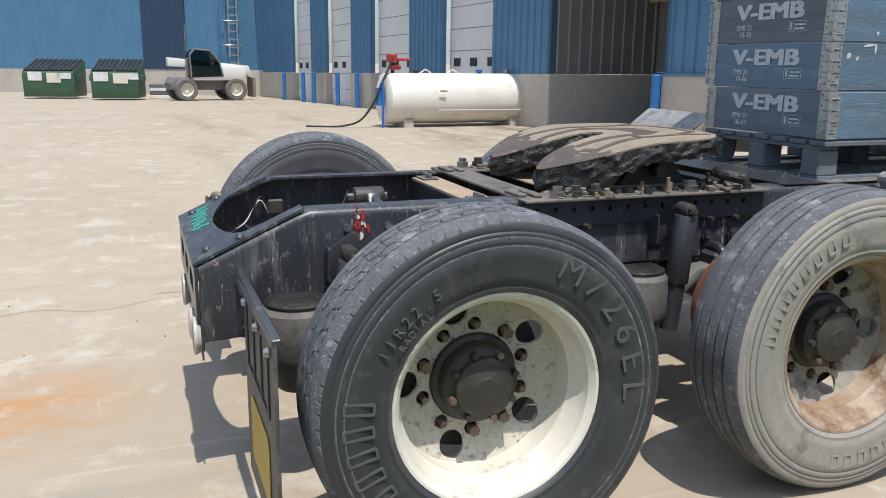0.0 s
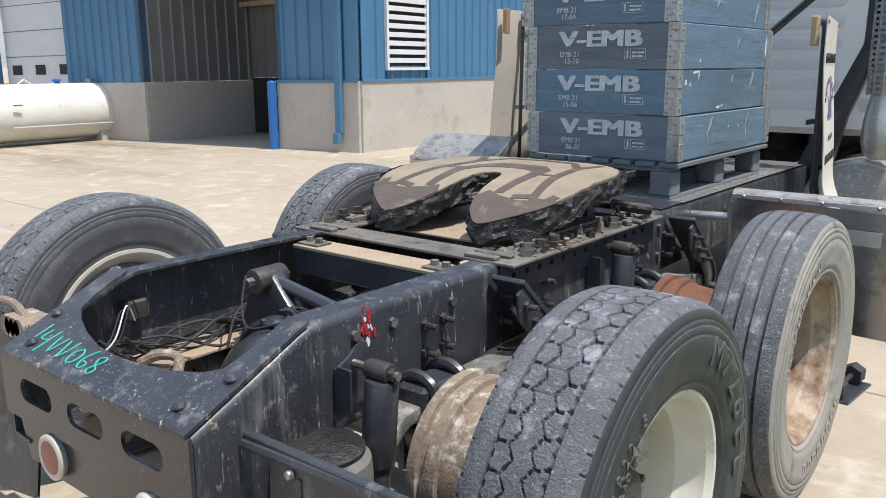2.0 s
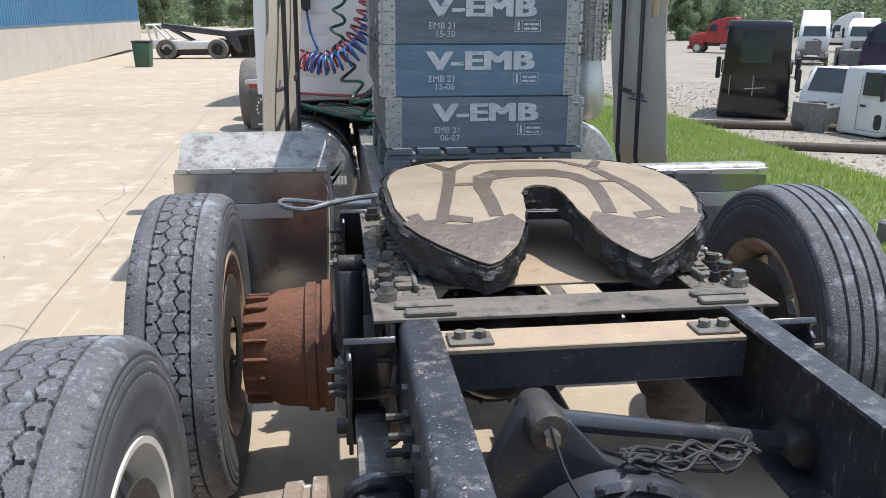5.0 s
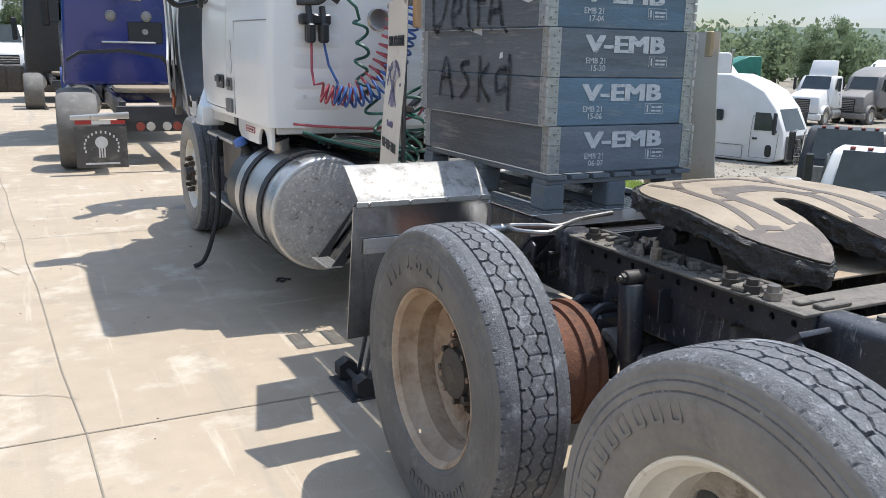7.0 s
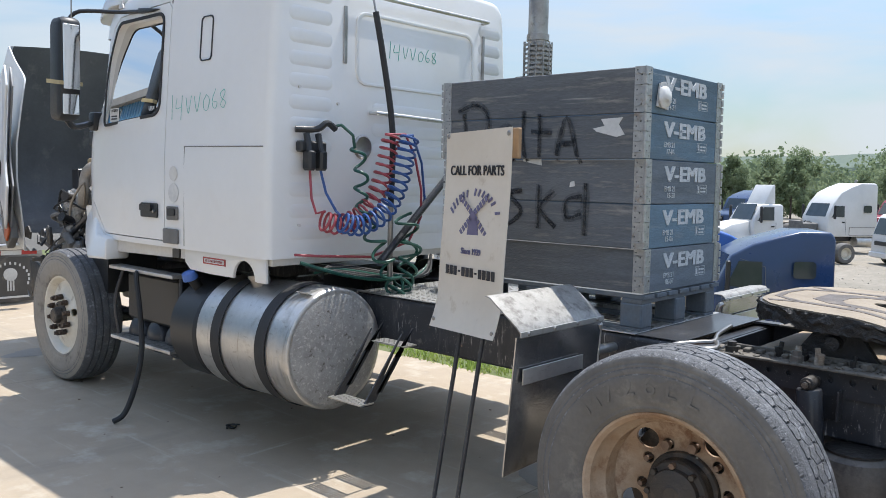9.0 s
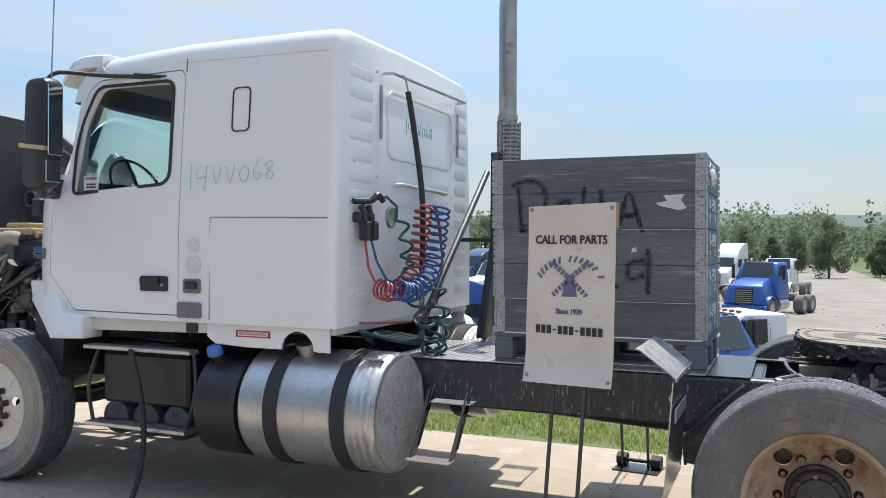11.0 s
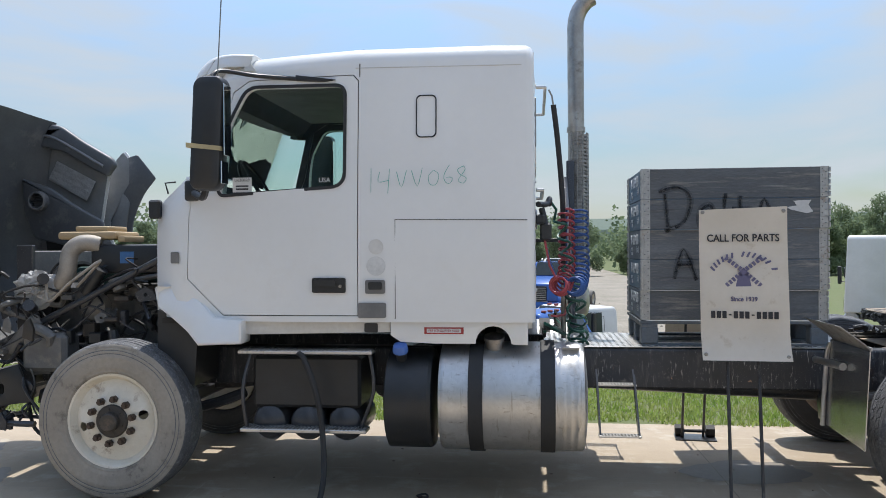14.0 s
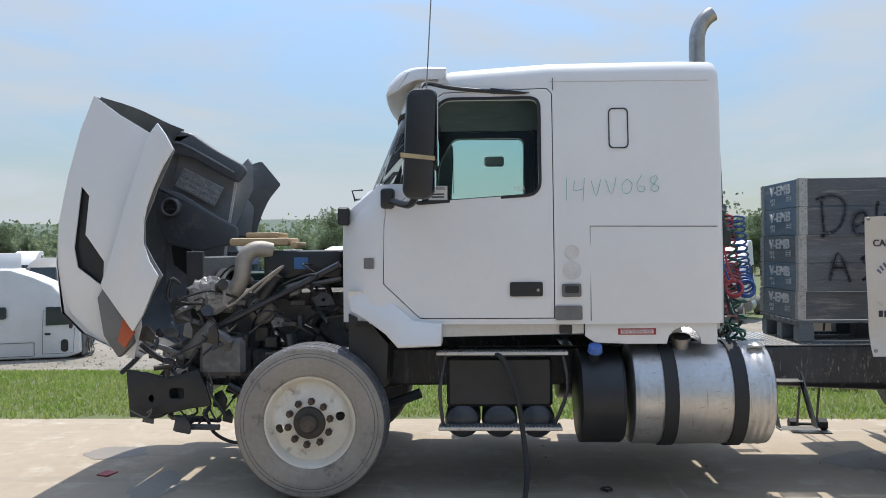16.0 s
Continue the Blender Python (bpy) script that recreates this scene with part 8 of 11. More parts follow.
box(-0.50, -0.15, 6.72, 7.15, 1.635, 1.690, 0.02, bm=cover, seg=2)
box(-0.46, -0.18, 6.80, 7.04, 1.6905, 1.728, 0.012, bm=cover, seg=2)
box(-0.49, -0.20, 6.66, 6.715, 1.615, 1.66, 0.012, bm=cover, seg=2)
part("coolant_tank", cover, M_TAN, engine, "tan plastic header tank")
part("intake_pipe", sweep([(-0.48, 6.84, 1.60), (-0.52, 6.95, 1.61), (-0.55, 7.02, 1.55), (-0.56, 7.04, 1.42), (-0.54, 7.10, 1.32), (-0.48, 7.20, 1.29)], 0.058, 18, steps=4), M_PIPE, engine, "cast intake elbow")
bag = bmesh.new()
bmesh.ops.create_icosphere(bag, subdivisions=5, radius=0.125, matrix=Matrix.Translation((-0.56, 7.26, 1.31)) @ Matrix.Diagonal((0.6, 1.5, 1.0, 1)))
for v in bag.verts:
    c = v.co.copy()
    fold = abs(noise.noise(c * 11)) * 0.075 + abs(noise.noise(c * 27 + Vector((3, 1, 2)))) * 0.032
    v.co += (Vector((-0.56, 7.26, 1.31)) - c).normalized() * fold + Vector((0, 0.05, -0.10)) * max(0.0, (1.26 - c.z) / 0.1) * (0.4 + noise.noise(c * 6))
part("plastic_bag", bag, M_BAG, engine, "crumpled clear plastic bag tied over a pipe", 25)
part("turbo", lathe([(0.03, 0.0), (0.09, 0.01), (0.11, 0.05), (0.09, 0.10), (0.05, 0.12), (0, 0.12)], Matrix.Translation((-0.30, 6.95, 1.16)) @ Matrix.Rotation(radians(-90), 4, "Y"), 24), M_PIPE, engine)
fan = part("radiator", box(-0.46, 0.46, 7.36, 7.44, 0.62, 1.56, 0.01), M_ENGINE, truck, "dark radiator and fan shroud")
part("shroud", lathe([(0.36, 0.0), (0.39, 0.01), (0.40, 0.10), (0.38, 0.10), (0.37, 0.01)], Matrix.Translation((0, 7.36, 1.08)) @ Matrix.Rotation(radians(90), 4, "X"), 36), M_PLASTIC, fan)
for x in (-0.47, 0.47):
    part("side_frame", box(x - 0.02, x + 0.02, 7.34, 7.46, 0.55, 1.60, 0.006), M_BLACK, fan)
part("bumper_beam", plate([(7.50, 0.56), (7.56, 0.47), (7.62, 0.46), (7.74, 0.47), (7.72, 0.60), (7.68, 0.72), (7.60, 0.74), (7.53, 0.68)], "x", -0.72, 0.72, holes=[disc(7.64, 0.60, 0.03, 12)], bevel=0.004), M_PLASTIC, truck, "black bumper mount left after the bumper was removed")
for s in (-1, 1):
    part("tow_mount", plate([(7.80, 0.80), (7.775, 0.47), (7.60, 0.485), (7.45, 0.51), (7.36, 0.53), (7.21, 0.55), (7.24, 0.66), (7.30, 0.80), (7.52, 0.74), (7.66, 0.78)], "x", *sorted((s * 0.70, s * 0.725)), holes=[disc(7.62, 0.60, 0.025, 12), rounded(7.40, 7.50, 0.60, 0.67, 0.02, 3)], bevel=0.006), M_PLASTIC, truck)
    part("brace_bar", rod((s * 0.62, 6.34, 1.50), (s * 0.58, 7.56, 0.90), 0.024, seg=12), M_BLACK, truck, "black diagonal brace bar")
    part("brace_bar", rod((s * 0.50, 6.35, 1.40), (s * 0.50, 6.95, 1.28), 0.018, seg=10), M_ENGINE, truck)
    part("steering_damper", rod((s * 0.62, 7.42, 0.88), (s * 0.62, 7.22, 1.10), 0.048, seg=20, bevel=0.008), M_ENGINE, truck, "grimy cylinder on the frame horn")
    part("steering_box", box(s * 0.46, s * 0.66, 7.00, 7.32, 0.74, 1.0, 0.03), M_ENGINE, truck)
    part("steering_arm", sweep([(s * 0.58, 7.18, 0.85), (s * 0.66, 7.10, 0.98), (s * 0.64, 7.25, 1.05)], 0.035, 10, steps=3), M_ENGINE, truck)
    part("leaf_spring", sweep([(s * 0.52, 5.80, 0.60), (s * 0.52, 6.10, 0.50), (s * 0.52, 6.45, 0.48), (s * 0.52, 6.85, 0.52), (s * 0.52, 7.15, 0.66)], 0.035, 8, steps=3), M_BLACK, truck)
    part("front_shock", rod((s * 0.60, 6.62, 0.50), (s * 0.58, 6.70, 1.02), 0.035, seg=14), M_BLACK, truck)
    part("inner_fender", plate([(5.98, 0.98), (6.10, 1.12), (6.24, 1.18), (6.24, 0.80), (6.0, 0.70)], "x", s * 0.50, s * 0.88), M_PLASTIC, truck)
rng = random.Random(11)
for k in range(46):
    s = -1 if k < 34 else 1
    x, y, z = s * rng.uniform(0.28, 0.66), rng.uniform(6.35, 7.5), rng.uniform(0.80, 1.45)
    pts = [(x, y, z)]
    for q in range(rng.randint(2, 5)):
        pts.append((max(-0.72, min(0.72, pts[-1][0] + rng.uniform(-0.10, 0.10))), max(6.25, min(7.55, pts[-1][1] + rng.uniform(-0.28, 0.28))), max(0.7, min(1.5, pts[-1][2] + rng.uniform(-0.2, 0.2)))))
    part("hose", sweep(pts, rng.choice((0.006, 0.008, 0.010, 0.014, 0.020)), 7, steps=4), rng.choice((M_RUBBER, M_RUBBER, M_ENGINE, M_BLACK, M_PLASTIC, M_PIPE)), engine)
for k in range(58):
    s = -1 if k < 48 else 1
    x, y, z = s * rng.uniform(0.26, 0.62), rng.uniform(6.4, 7.5), rng.uniform(0.74, 1.40)
    a, b, c = rng.uniform(0.012, 0.05), rng.uniform(0.012, 0.06), rng.uniform(0.015, 0.06)
    paint = rng.choice((M_ENGINE, M_ENGINE, M_BLACK, M_BLACK, M_PLASTIC, M_ENGGREEN, M_HUB))
    kind = k % 3
    if kind == 0:
        part("bracket", box(x - a, x + a, y - b, y + b, z - c, z + c, 0.006), paint, engine)
    elif kind == 1:
        way = Vector((rng.uniform(-1, 1), rng.uniform(-1, 1), rng.uniform(-1, 1))).normalized()
        b_ = rod(Vector((x, y, z)) - way * c * 1.6, Vector((x, y, z)) + way * c * 1.6, a * 0.9, seg=14, bevel=0.003)
        rod(Vector((x, y, z)) + way * c * 1.6, Vector((x, y, z)) + way * (c * 1.6 + 0.02), a * 1.15, seg=10, bm=b_)
        part("engine_fitting", b_, paint, engine)
    else:
        part("bracket", plate([(y - b * 1.6, z - c), (y + b, z - c * 1.4), (y + b * 1.5, z + c * 0.4), (y, z + c * 1.7), (y - b, z + c)], "x", x, x + s * 0.008, holes=[disc(y, z, min(b, c) * 0.4, 10)]), paint, engine)
# what is left of the bumper mount: bent plates, rods and cut lines
for k in range(44):
    x, y, z = -rng.uniform(0.30, 0.80), rng.uniform(7.12, 7.74), rng.uniform(0.40, 1.12)
    a, b, c = rng.uniform(0.008, 0.03), rng.uniform(0.02, 0.06), rng.uniform(0.02, 0.07)
    paint = rng.choice((M_BLACK, M_BLACK, M_ENGINE, M_HUB, M_PLASTIC))
    if k % 2:
        part("mount_fitting", plate([(y - b, z - c), (y + b * 1.4, z - c * 0.6), (y + b, z + c), (y - b * 0.3, z + c * 1.5), (y - b * 1.2, z + c * 0.3)], "x", x - a, x, bevel=0.002), paint, engine)
    else:
        p = [(x, y, z)]
        for q in range(3):
            p.append((p[-1][0] + rng.uniform(-0.05, 0.05), p[-1][1] + rng.uniform(-0.14, 0.14), max(0.42, p[-1][2] + rng.uniform(-0.16, 0.12))))
        part("hose", sweep(p, rng.choice((0.006, 0.009, 0.014, 0.02)), 7, steps=4), paint, engine)
part("drain_hose", sweep([(-0.60, 7.30, 0.50), (-0.66, 7.22, 0.36), (-0.72, 7.05, 0.30), (-0.74, 6.90, 0.34)], 0.012, 7, steps=4), M_RUBBER, engine)

# ---- sign stands on both sides of the frame ----
def sign_stand(s):
    """A curled board on two rods with weights on the base. s: the side of the truck it faces."""
    st = thing("sign_stand", "sun-bleached parts sign board curled at the foot on two black rods", "sign", "sign stands beside the truck")
    face = face_mx if s < 0 else face_px
    y0, y1 = 2.385, 2.865

    def bend(z):
        x = 0.78 + 0.03 * (1.785 - z) / 0.7 + 0.008 * math.sin((z - 0.9) * 7)
        if z < 1.06:
            x += 1.3 * (1.06 - z) ** 2 + 0.12 * (1.06 - z)
        return x

    bm = bmesh.new()
    n = 18
    grid = []
    for off in (0.0, -0.004):
        g = []
        for j in range(n + 1):
            z = 0.885 + (1.785 - 0.885) * j / n
            g.append([bm.verts.new((s * (bend(z) + off + 0.122 * (0.5 - i / 6)), y0 + (y1 - y0) * i / 6, z + 0.012 * (0.5 - i / 6))) for i in range(7)])
        grid.append(g)
    for g in grid:
        for a, b in zip(g, g[1:]):
            for i in range(6):
                bm.faces.new((a[i], a[i + 1], b[i + 1], b[i]))
    for i in (0, 6):
        for j in range(n):
            bm.faces.new((grid[0][j][i], grid[0][j + 1][i], grid[1][j + 1][i], grid[1][j][i]))
    board = part("board", bm, M_SIGN, st, "cream weathered board", 60)
    yc = (y0 + y1) / 2

    def spot(dy, z):
        """A pose on the board's face, dy along it."""
        x = bend(z) + 0.122 * (0.5 - (yc + dy - y0) / (y1 - y0)) + 0.003
        turn = Matrix.Rotation((1 if s > 0 else -1) * math.atan2(0.122, 0.48), 4, "Y")
        return face(s * x, yc + dy, z) @ turn

    words("CALL FOR PARTS", 0.062, spot(0.0, 1.605), M_BLACKINK, "lettering", board, "black capitals", bold=0.0012, xscale=0.86)
    words("Since 1939", 0.038, spot(0.0, 1.243), M_SIGNINK, "lettering", board, "purple lettering", bold=0.0012, xscale=0.9)
    # the name becomes a curved row of plain strokes, the call number a plain bar row
    for k in range(15):
        a = radians(155 - k * 9.3)
        c, h = 0.185 * math.cos(a), 0.15 * math.sin(a)
        own = box(-0.006, 0.006, -0.017, 0.017, -0.001, 0.001)
        if k not in (6, 13):
            bmesh.ops.transform(own, matrix=spot((1 if s > 0 else -1) * c, 1.36 + h) @ Matrix.Rotation(a - radians(90) - 0.35, 4, "Z"), verts=own.verts)
            part("name_stroke", own, M_SIGNINK, board, smooth=0)
        else:
            own.free()
    for k in range(12):
        if k in (3, 7):
            part("number_bar", box(-0.008, 0.008, -0.004, 0.004, -0.001, 0.001, m=spot((1 if s > 0 else -1) * (-0.171 + 0.031 * k), 1.150)), M_BLACKINK, board, smooth=0)
        else:
            part("number_bar", box(-0.012, 0.012, -0.021, 0.021, -0.001, 0.001, m=spot((1 if s > 0 else -1) * (-0.171 + 0.031 * k), 1.150)), M_BLACKINK, board, smooth=0)
    mill = bmesh.new()

    def shape(pts):
        join(mill, plate(pts, "z", -0.001, 0.001), spot(0.0, 1.36))
    shape([(-0.055, -0.085), (-0.03, 0.02), (-0.018, 0.055), (0.0, 0.07), (0.018, 0.055), (0.03, 0.02), (0.055, -0.085), (0.035, -0.085), (0.012, -0.05), (-0.012, -0.05), (-0.035, -0.085)])
    shape([(-0.085, -0.10), (0.085, -0.10), (0.085, -0.09), (-0.085, -0.09)])
    for a in (38, 142, 222, 318):
        c, q = math.cos(radians(a)), math.sin(radians(a))
        w = 0.013
        for k in range(5):
            r0, r1 = 0.018 + 0.024 * k, 0.034 + 0.024 * k
            shape([(c * r0 - q * w, 0.05 + q * r0 + c * w), (c * r1 - q * w, 0.05 + q * r1 + c * w), (c * r1 + q * w, 0.05 + q * r1 - c * w), (c * r0 + q * w, 0.05 + q * r0 - c * w)])
    part("windmill_drawing", mill, M_SIGNINK, board, "purple windmill drawing", 0)
    for dy in (-0.22, 0.22):
        for z in (0.915, 1.765):
            part("screw", lathe([(0, 0.006), (0.009, 0.004), (0.012, 0)], spot(dy, z), 10), M_STEEL, board)
    part("top_batten", box(s * 0.775, s * 0.80, y0 - 0.004, y0 + 0.035, 1.66, 1.79, 0.004), mat("pale_batten_wood", (0.42, 0.27, 0.15), rough=0.8) if s < 0 else M_TAN, st, "short wooden batten")
    for y in (yc - 0.085, yc + 0.085):
        part("rod", sweep([(s * (0.752 - (y - yc) * 0.254), y, 1.77), (s * (0.762 - (y - yc) * 0.254), y, 1.0), (s * (0.95 - (y - yc) * 0.254), y + 0.02, 0.013)], 0.0105, 8), M_BLACK, st, "black steel rod")
    part("cross_bar", box(s * 0.735, s * 0.745, yc - 0.10, yc + 0.10, 1.30, 1.325, 0.002), M_BLACK, st)
    part("cross_bar", box(s * 0.735, s * 0.745, yc - 0.10, yc + 0.10, 1.755, 1.785, 0.002), M_BLACK, st)
    part("base_plate", box(s * 0.84, s * 1.06, yc - 0.16, yc + 0.16, 0.0, 0.012, 0.003), M_BLACK, st, "black steel base plate")
    dumb = bmesh.new()
    for y in (yc - 0.12, yc + 0.12):
        rod((s * 0.985, y - 0.035, 0.058), (s * 0.985, y + 0.035, 0.058), 0.052, seg=6, bm=dumb)
    rod((s * 0.985, yc - 0.09, 0.055), (s * 0.985, yc + 0.09, 0.055), 0.014, seg=12, bm=dumb)
    part("dumbbell", dumb, M_RUBBER, st, "black hexagonal dumbbell as a weight")
    return st


sign_stand(-1)
# the other stand faces a little more squarely outwards and stands lower
sign_stand(1).matrix_basis = Matrix.Translation((0.835, 2.59, 0)) @ Matrix.Rotation(radians(-5), 4, "Z") @ Matrix.Diagonal((1, 1, 0.945, 1)) @ Matrix.Translation((-0.79, -2.625, 0))

# spray painting on the crate's long side, torn stickers
def sprayed(strokes, m, w, off):
    """Broad strokes of paint lying on the boards, w wide at the middle, thinning out at the ends."""
    bm = bmesh.new()
    for pts in strokes:
        pts = [Vector(p) for p in pts]
        line = []
        last = len(pts) - 1
        for i in range(last):
            p0, p1, p2, p3 = pts[max(i - 1, 0)], pts[i], pts[i + 1], pts[min(i + 2, last)]
            line += [0.5 * ((2 * p1) + (p2 - p0) * t + (2 * p0 - 5 * p1 + 4 * p2 - p3) * t * t + (3 * p1 - p0 - 3 * p2 + p3) * t ** 3) for t in (0, 0.2, 0.4, 0.6, 0.8)]
        line.append(pts[-1])
        prev = None
        for i, p in enumerate(line):
            d = (line[min(i + 1, len(line) - 1)] - line[max(i - 1, 0)]).normalized()
            f = 0.7 + 0.5 * noise.noise(Vector((p.x * 9, p.y * 9, w * 50)))
            n = Vector((-d.y, d.x)) * w * f
            row = [bm.verts.new(m @ Vector((p.x + n.x * k, p.y + n.y * k, 0))) for k in (-1, 1)]
            if prev:
                bm.faces.new((prev[0], prev[1], row[1], row[0]))
            prev = row
    for v in bm.verts:
        v.co.x = CX0 + (0.018, -0.004, -0.002, -0.024, -0.028)[max(0, min(4, int((v.co.z - CZ) / CH)))] - off
    return bm


G = face_mx(CX0, 2.60, 1.60)
delta = [[(-0.42, 0.30), (-0.41, 0.18), (-0.40, 0.05)], [(-0.46, 0.31), (-0.34, 0.34), (-0.26, 0.27), (-0.30, 0.12), (-0.42, 0.06)], [(-0.20, 0.12), (-0.12, 0.16), (-0.14, 0.22), (-0.20, 0.18), (-0.19, 0.08), (-0.10, 0.07)],
         [(-0.04, 0.30), (-0.05, 0.16), (-0.03, 0.06)], [(0.05, 0.28), (0.05, 0.08)], [(0.0, 0.20), (0.12, 0.19)], [(0.14, 0.06), (0.20, 0.26), (0.27, 0.05)], [(0.16, 0.14), (0.25, 0.14)]]
second = [[(-0.36, -0.25), (-0.30, -0.06), (-0.22, -0.26)], [(-0.34, -0.16), (-0.24, -0.16)], [(-0.06, -0.08), (-0.14, -0.10), (-0.06, -0.18), (-0.14, -0.25)], [(0.04, -0.05), (0.04, -0.26)], [(0.13, -0.08), (0.05, -0.16), (0.14, -0.25)],
          [(0.28, -0.10), (0.20, -0.12), (0.20, -0.20), (0.28, -0.18)], [(0.30, -0.04), (0.30, -0.28)]]
scrawl = thing("spray_lettering", "black spray-painted scrawl on the grey crate boards", "graffiti")
for stroke in delta + second:
    part("paint_stroke", sprayed([stroke], G, 0.012, 0.0062), M_SPRAY, scrawl, smooth=0)
    part("paint_mist", sprayed([stroke], G, 0.025, 0.0054), M_SPRAYMIST, scrawl, smooth=0)
stick = thing("torn_label", "torn white paper label on the crate board", "label", "torn labels")
part("paper", plate([(2.10, 1.775), (2.14, 1.765), (2.24, 1.79), (2.26, 1.805), (2.20, 1.815), (2.22, 1.845), (2.11, 1.85), (2.13, 1.82)], "x", CX0 - 0.0275, CX0 - 0.0245), M_LABEL, stick)
part("paper", plate([(2.55, 1.64), (2.66, 1.66), (2.65, 1.72), (2.60, 1.69), (2.56, 1.71)], "x", CX0 - 0.006, CX0 - 0.0035), M_LABEL, stick)
part("paper", plate([(2.36, 1.545), (2.39, 1.54), (2.385, 1.565), (2.365, 1.57)], "x", CX0 - 0.006, CX0 - 0.0035), M_LABEL, stick)
part("paper", plate([(CX0 + 0.06, 1.90), (CX0 + 0.16, 1.89), (CX0 + 0.18, 1.97), (CX0 + 0.13, 2.01), (CX0 + 0.08, 2.0)], "y", CY0 - 0.012, CY0 - 0.004), M_LABEL, stick)
rag = bmesh.new()
bmesh.ops.create_icosphere(rag, subdivisions=3, radius=0.05, matrix=Matrix.Translation((CX0 + 0.11, CY0 - 0.02, 1.94)) @ Matrix.Diagonal((1.1, 0.35, 1.0, 1)))
for v in rag.verts:
    v.co += Vector((1, 0.6, 1)) * 0.03 * noise.noise(v.co * 18)
part("crumpled_paper", rag, M_LABEL, stick)

# ---- the workshop ----
shop = thing("workshop_building", "blue corrugated metal workshop on a concrete plinth with white doors", "building")
SHOP_C, SHOP_W = Vector((-8.25, 8.82)), Vector((-41.04, 5.715))
WEST = (SHOP_W - SHOP_C).normalized()
NORTH = Vector((-WEST.y, WEST.x)) * -1
if NORTH.y < 0:
    NORTH = -NORTH


def spot2(k, d=0.0):
    """A point k metres west along the dock wall and d metres into the building."""
    return SHOP_C + WEST * k + NORTH * d


def settle(bm):
    """Heights are over the ground, which falls to the west."""
    for v in bm.verts:
        v.co.z -= 0.014 * max(0.0, -v.co.x - 8.0)
    return bm


def siding(p0, p1, z0, z1, pitch=0.305, rib=0.035):
    """A corrugated sheet between two ground points; its ribs face to the right of the way from p0 to p1."""
    p0, p1 = Vector(p0), Vector(p1)
    d = (p1 - p0).normalized()
    n = Vector((d.y, -d.x))
    length = (p1 - p0).length
    prof = [(0.0, 0.0)]
    x = 0.0
    while x < length - 1e-4:
        for a, b in ((0.40, 0.0), (0.47, 1.0), (0.60, 1.0), (0.67, 0.0), (1.0, 0.0)):
            xx = min(length, x + pitch * a)
            prof.append((xx, rib * b))
        x += pitch
    bm = bmesh.new()
    rows = []
    for z in (z0, z1):
        rows.append([bm.verts.new((*(p0 + d * a + n * b), z)) for a, b in prof])
    for i in range(len(prof) - 1):
        bm.faces.new((rows[0][i], rows[0][i + 1], rows[1][i + 1], rows[1][i]))
    back = [bm.verts.new((*(p0 + d * a - n * 0.12), z)) for a, z in ((0, z0), (length, z0), (length, z1), (0, z1))]
    bm.faces.new(back)
    bm.faces.new((rows[0][0], rows[1][0], back[3], back[0]))
    bm.faces.new((rows[0][-1], rows[1][-1], back[2], back[1]))
    return settle(bm)


def slab(p0, p1, z0, z1, thick, out=0.0, bevel=0.0):
    """A wall piece between two ground points, thickness away from its face."""
    p0, p1 = Vector(p0), Vector(p1)
    d = (p1 - p0).normalized()
    n = Vector((d.y, -d.x))
    length = (p1 - p0).length
    b = box(0, length, out - thick, out, z0, z1, bevel)
    m = Matrix(((d.x, n.x, 0, p0.x), (d.y, n.y, 0, p0.y), (0, 0, 1, 0), (0, 0, 0, 1)))
    bmesh.ops.transform(b, matrix=m, verts=b.verts)
    return settle(b)


BASE_Z, EAVE = 1.235, 7.2
# corner pier and the east wing
part("wall", siding(spot2(1.93), spot2(0.0), BASE_Z, EAVE), M_BLUESIDING, shop, "blue corrugated corner pier")
part("plinth", slab(spot2(1.93), spot2(0.0), -0.3, BASE_Z - 0.004, 0.3, 0.05, 0.01), M_WALLCONC, shop, "cast concrete plinth")
part("wall", siding(spot2(0, 0), spot2(0, 0.72), BASE_Z, EAVE), M_BLUESIDING, shop, "blue corrugated wall")
part("wall", siding(spot2(0, 0.72), spot2(0, 1.98), BASE_Z, 1.47), M_BLUESIDING, shop)
part("wall", siding(spot2(0, 0.72), spot2(0, 1.98), 3.3, EAVE), M_BLUESIDING, shop)
part("wall", siding(spot2(0, 1.98), spot2(0, 44), BASE_Z, EAVE), M_BLUESIDING, shop, "long blue corrugated side wall")
part("plinth", slab(spot2(0, 0.002), spot2(0, 44), -0.3, BASE_Z - 0.004, 0.3, 0.05, 0.01), M_WALLCONC, shop, "cast concrete plinth with faint streaks")
part("drip_flashing", slab(spot2(1.93), spot2(0.0), BASE_Z - 0.03, BASE_Z + 0.02, 0.02, 0.07), M_BLUESIDING, shop)
part("drip_flashing", slab(spot2(0, 0), spot2(0, 44), BASE_Z - 0.03, BASE_Z + 0.02, 0.02, 0.07), M_BLUESIDING, shop)
part("corner_trim", slab(spot2(0.28), spot2(0.0), BASE_Z + 0.021, EAVE, 0.02, 0.055), M_BLUESIDING, shop)
part("corner_trim", slab(spot2(0, 0), spot2(0, 0.14), BASE_Z + 0.021, EAVE, 0.02, 0.055), M_BLUESIDING, shop)
spout = slab(spot2(0.46), spot2(0.34), 0.34, EAVE, 0.09, 0.15)
part("downspout", spout, M_BLUESIDING, shop, "blue square downspout")
part("spout_shoe", slab(spot2(0.46), spot2(0.34), 0.15, 0.339, 0.09, 0.22), M_BLUESIDING, shop)
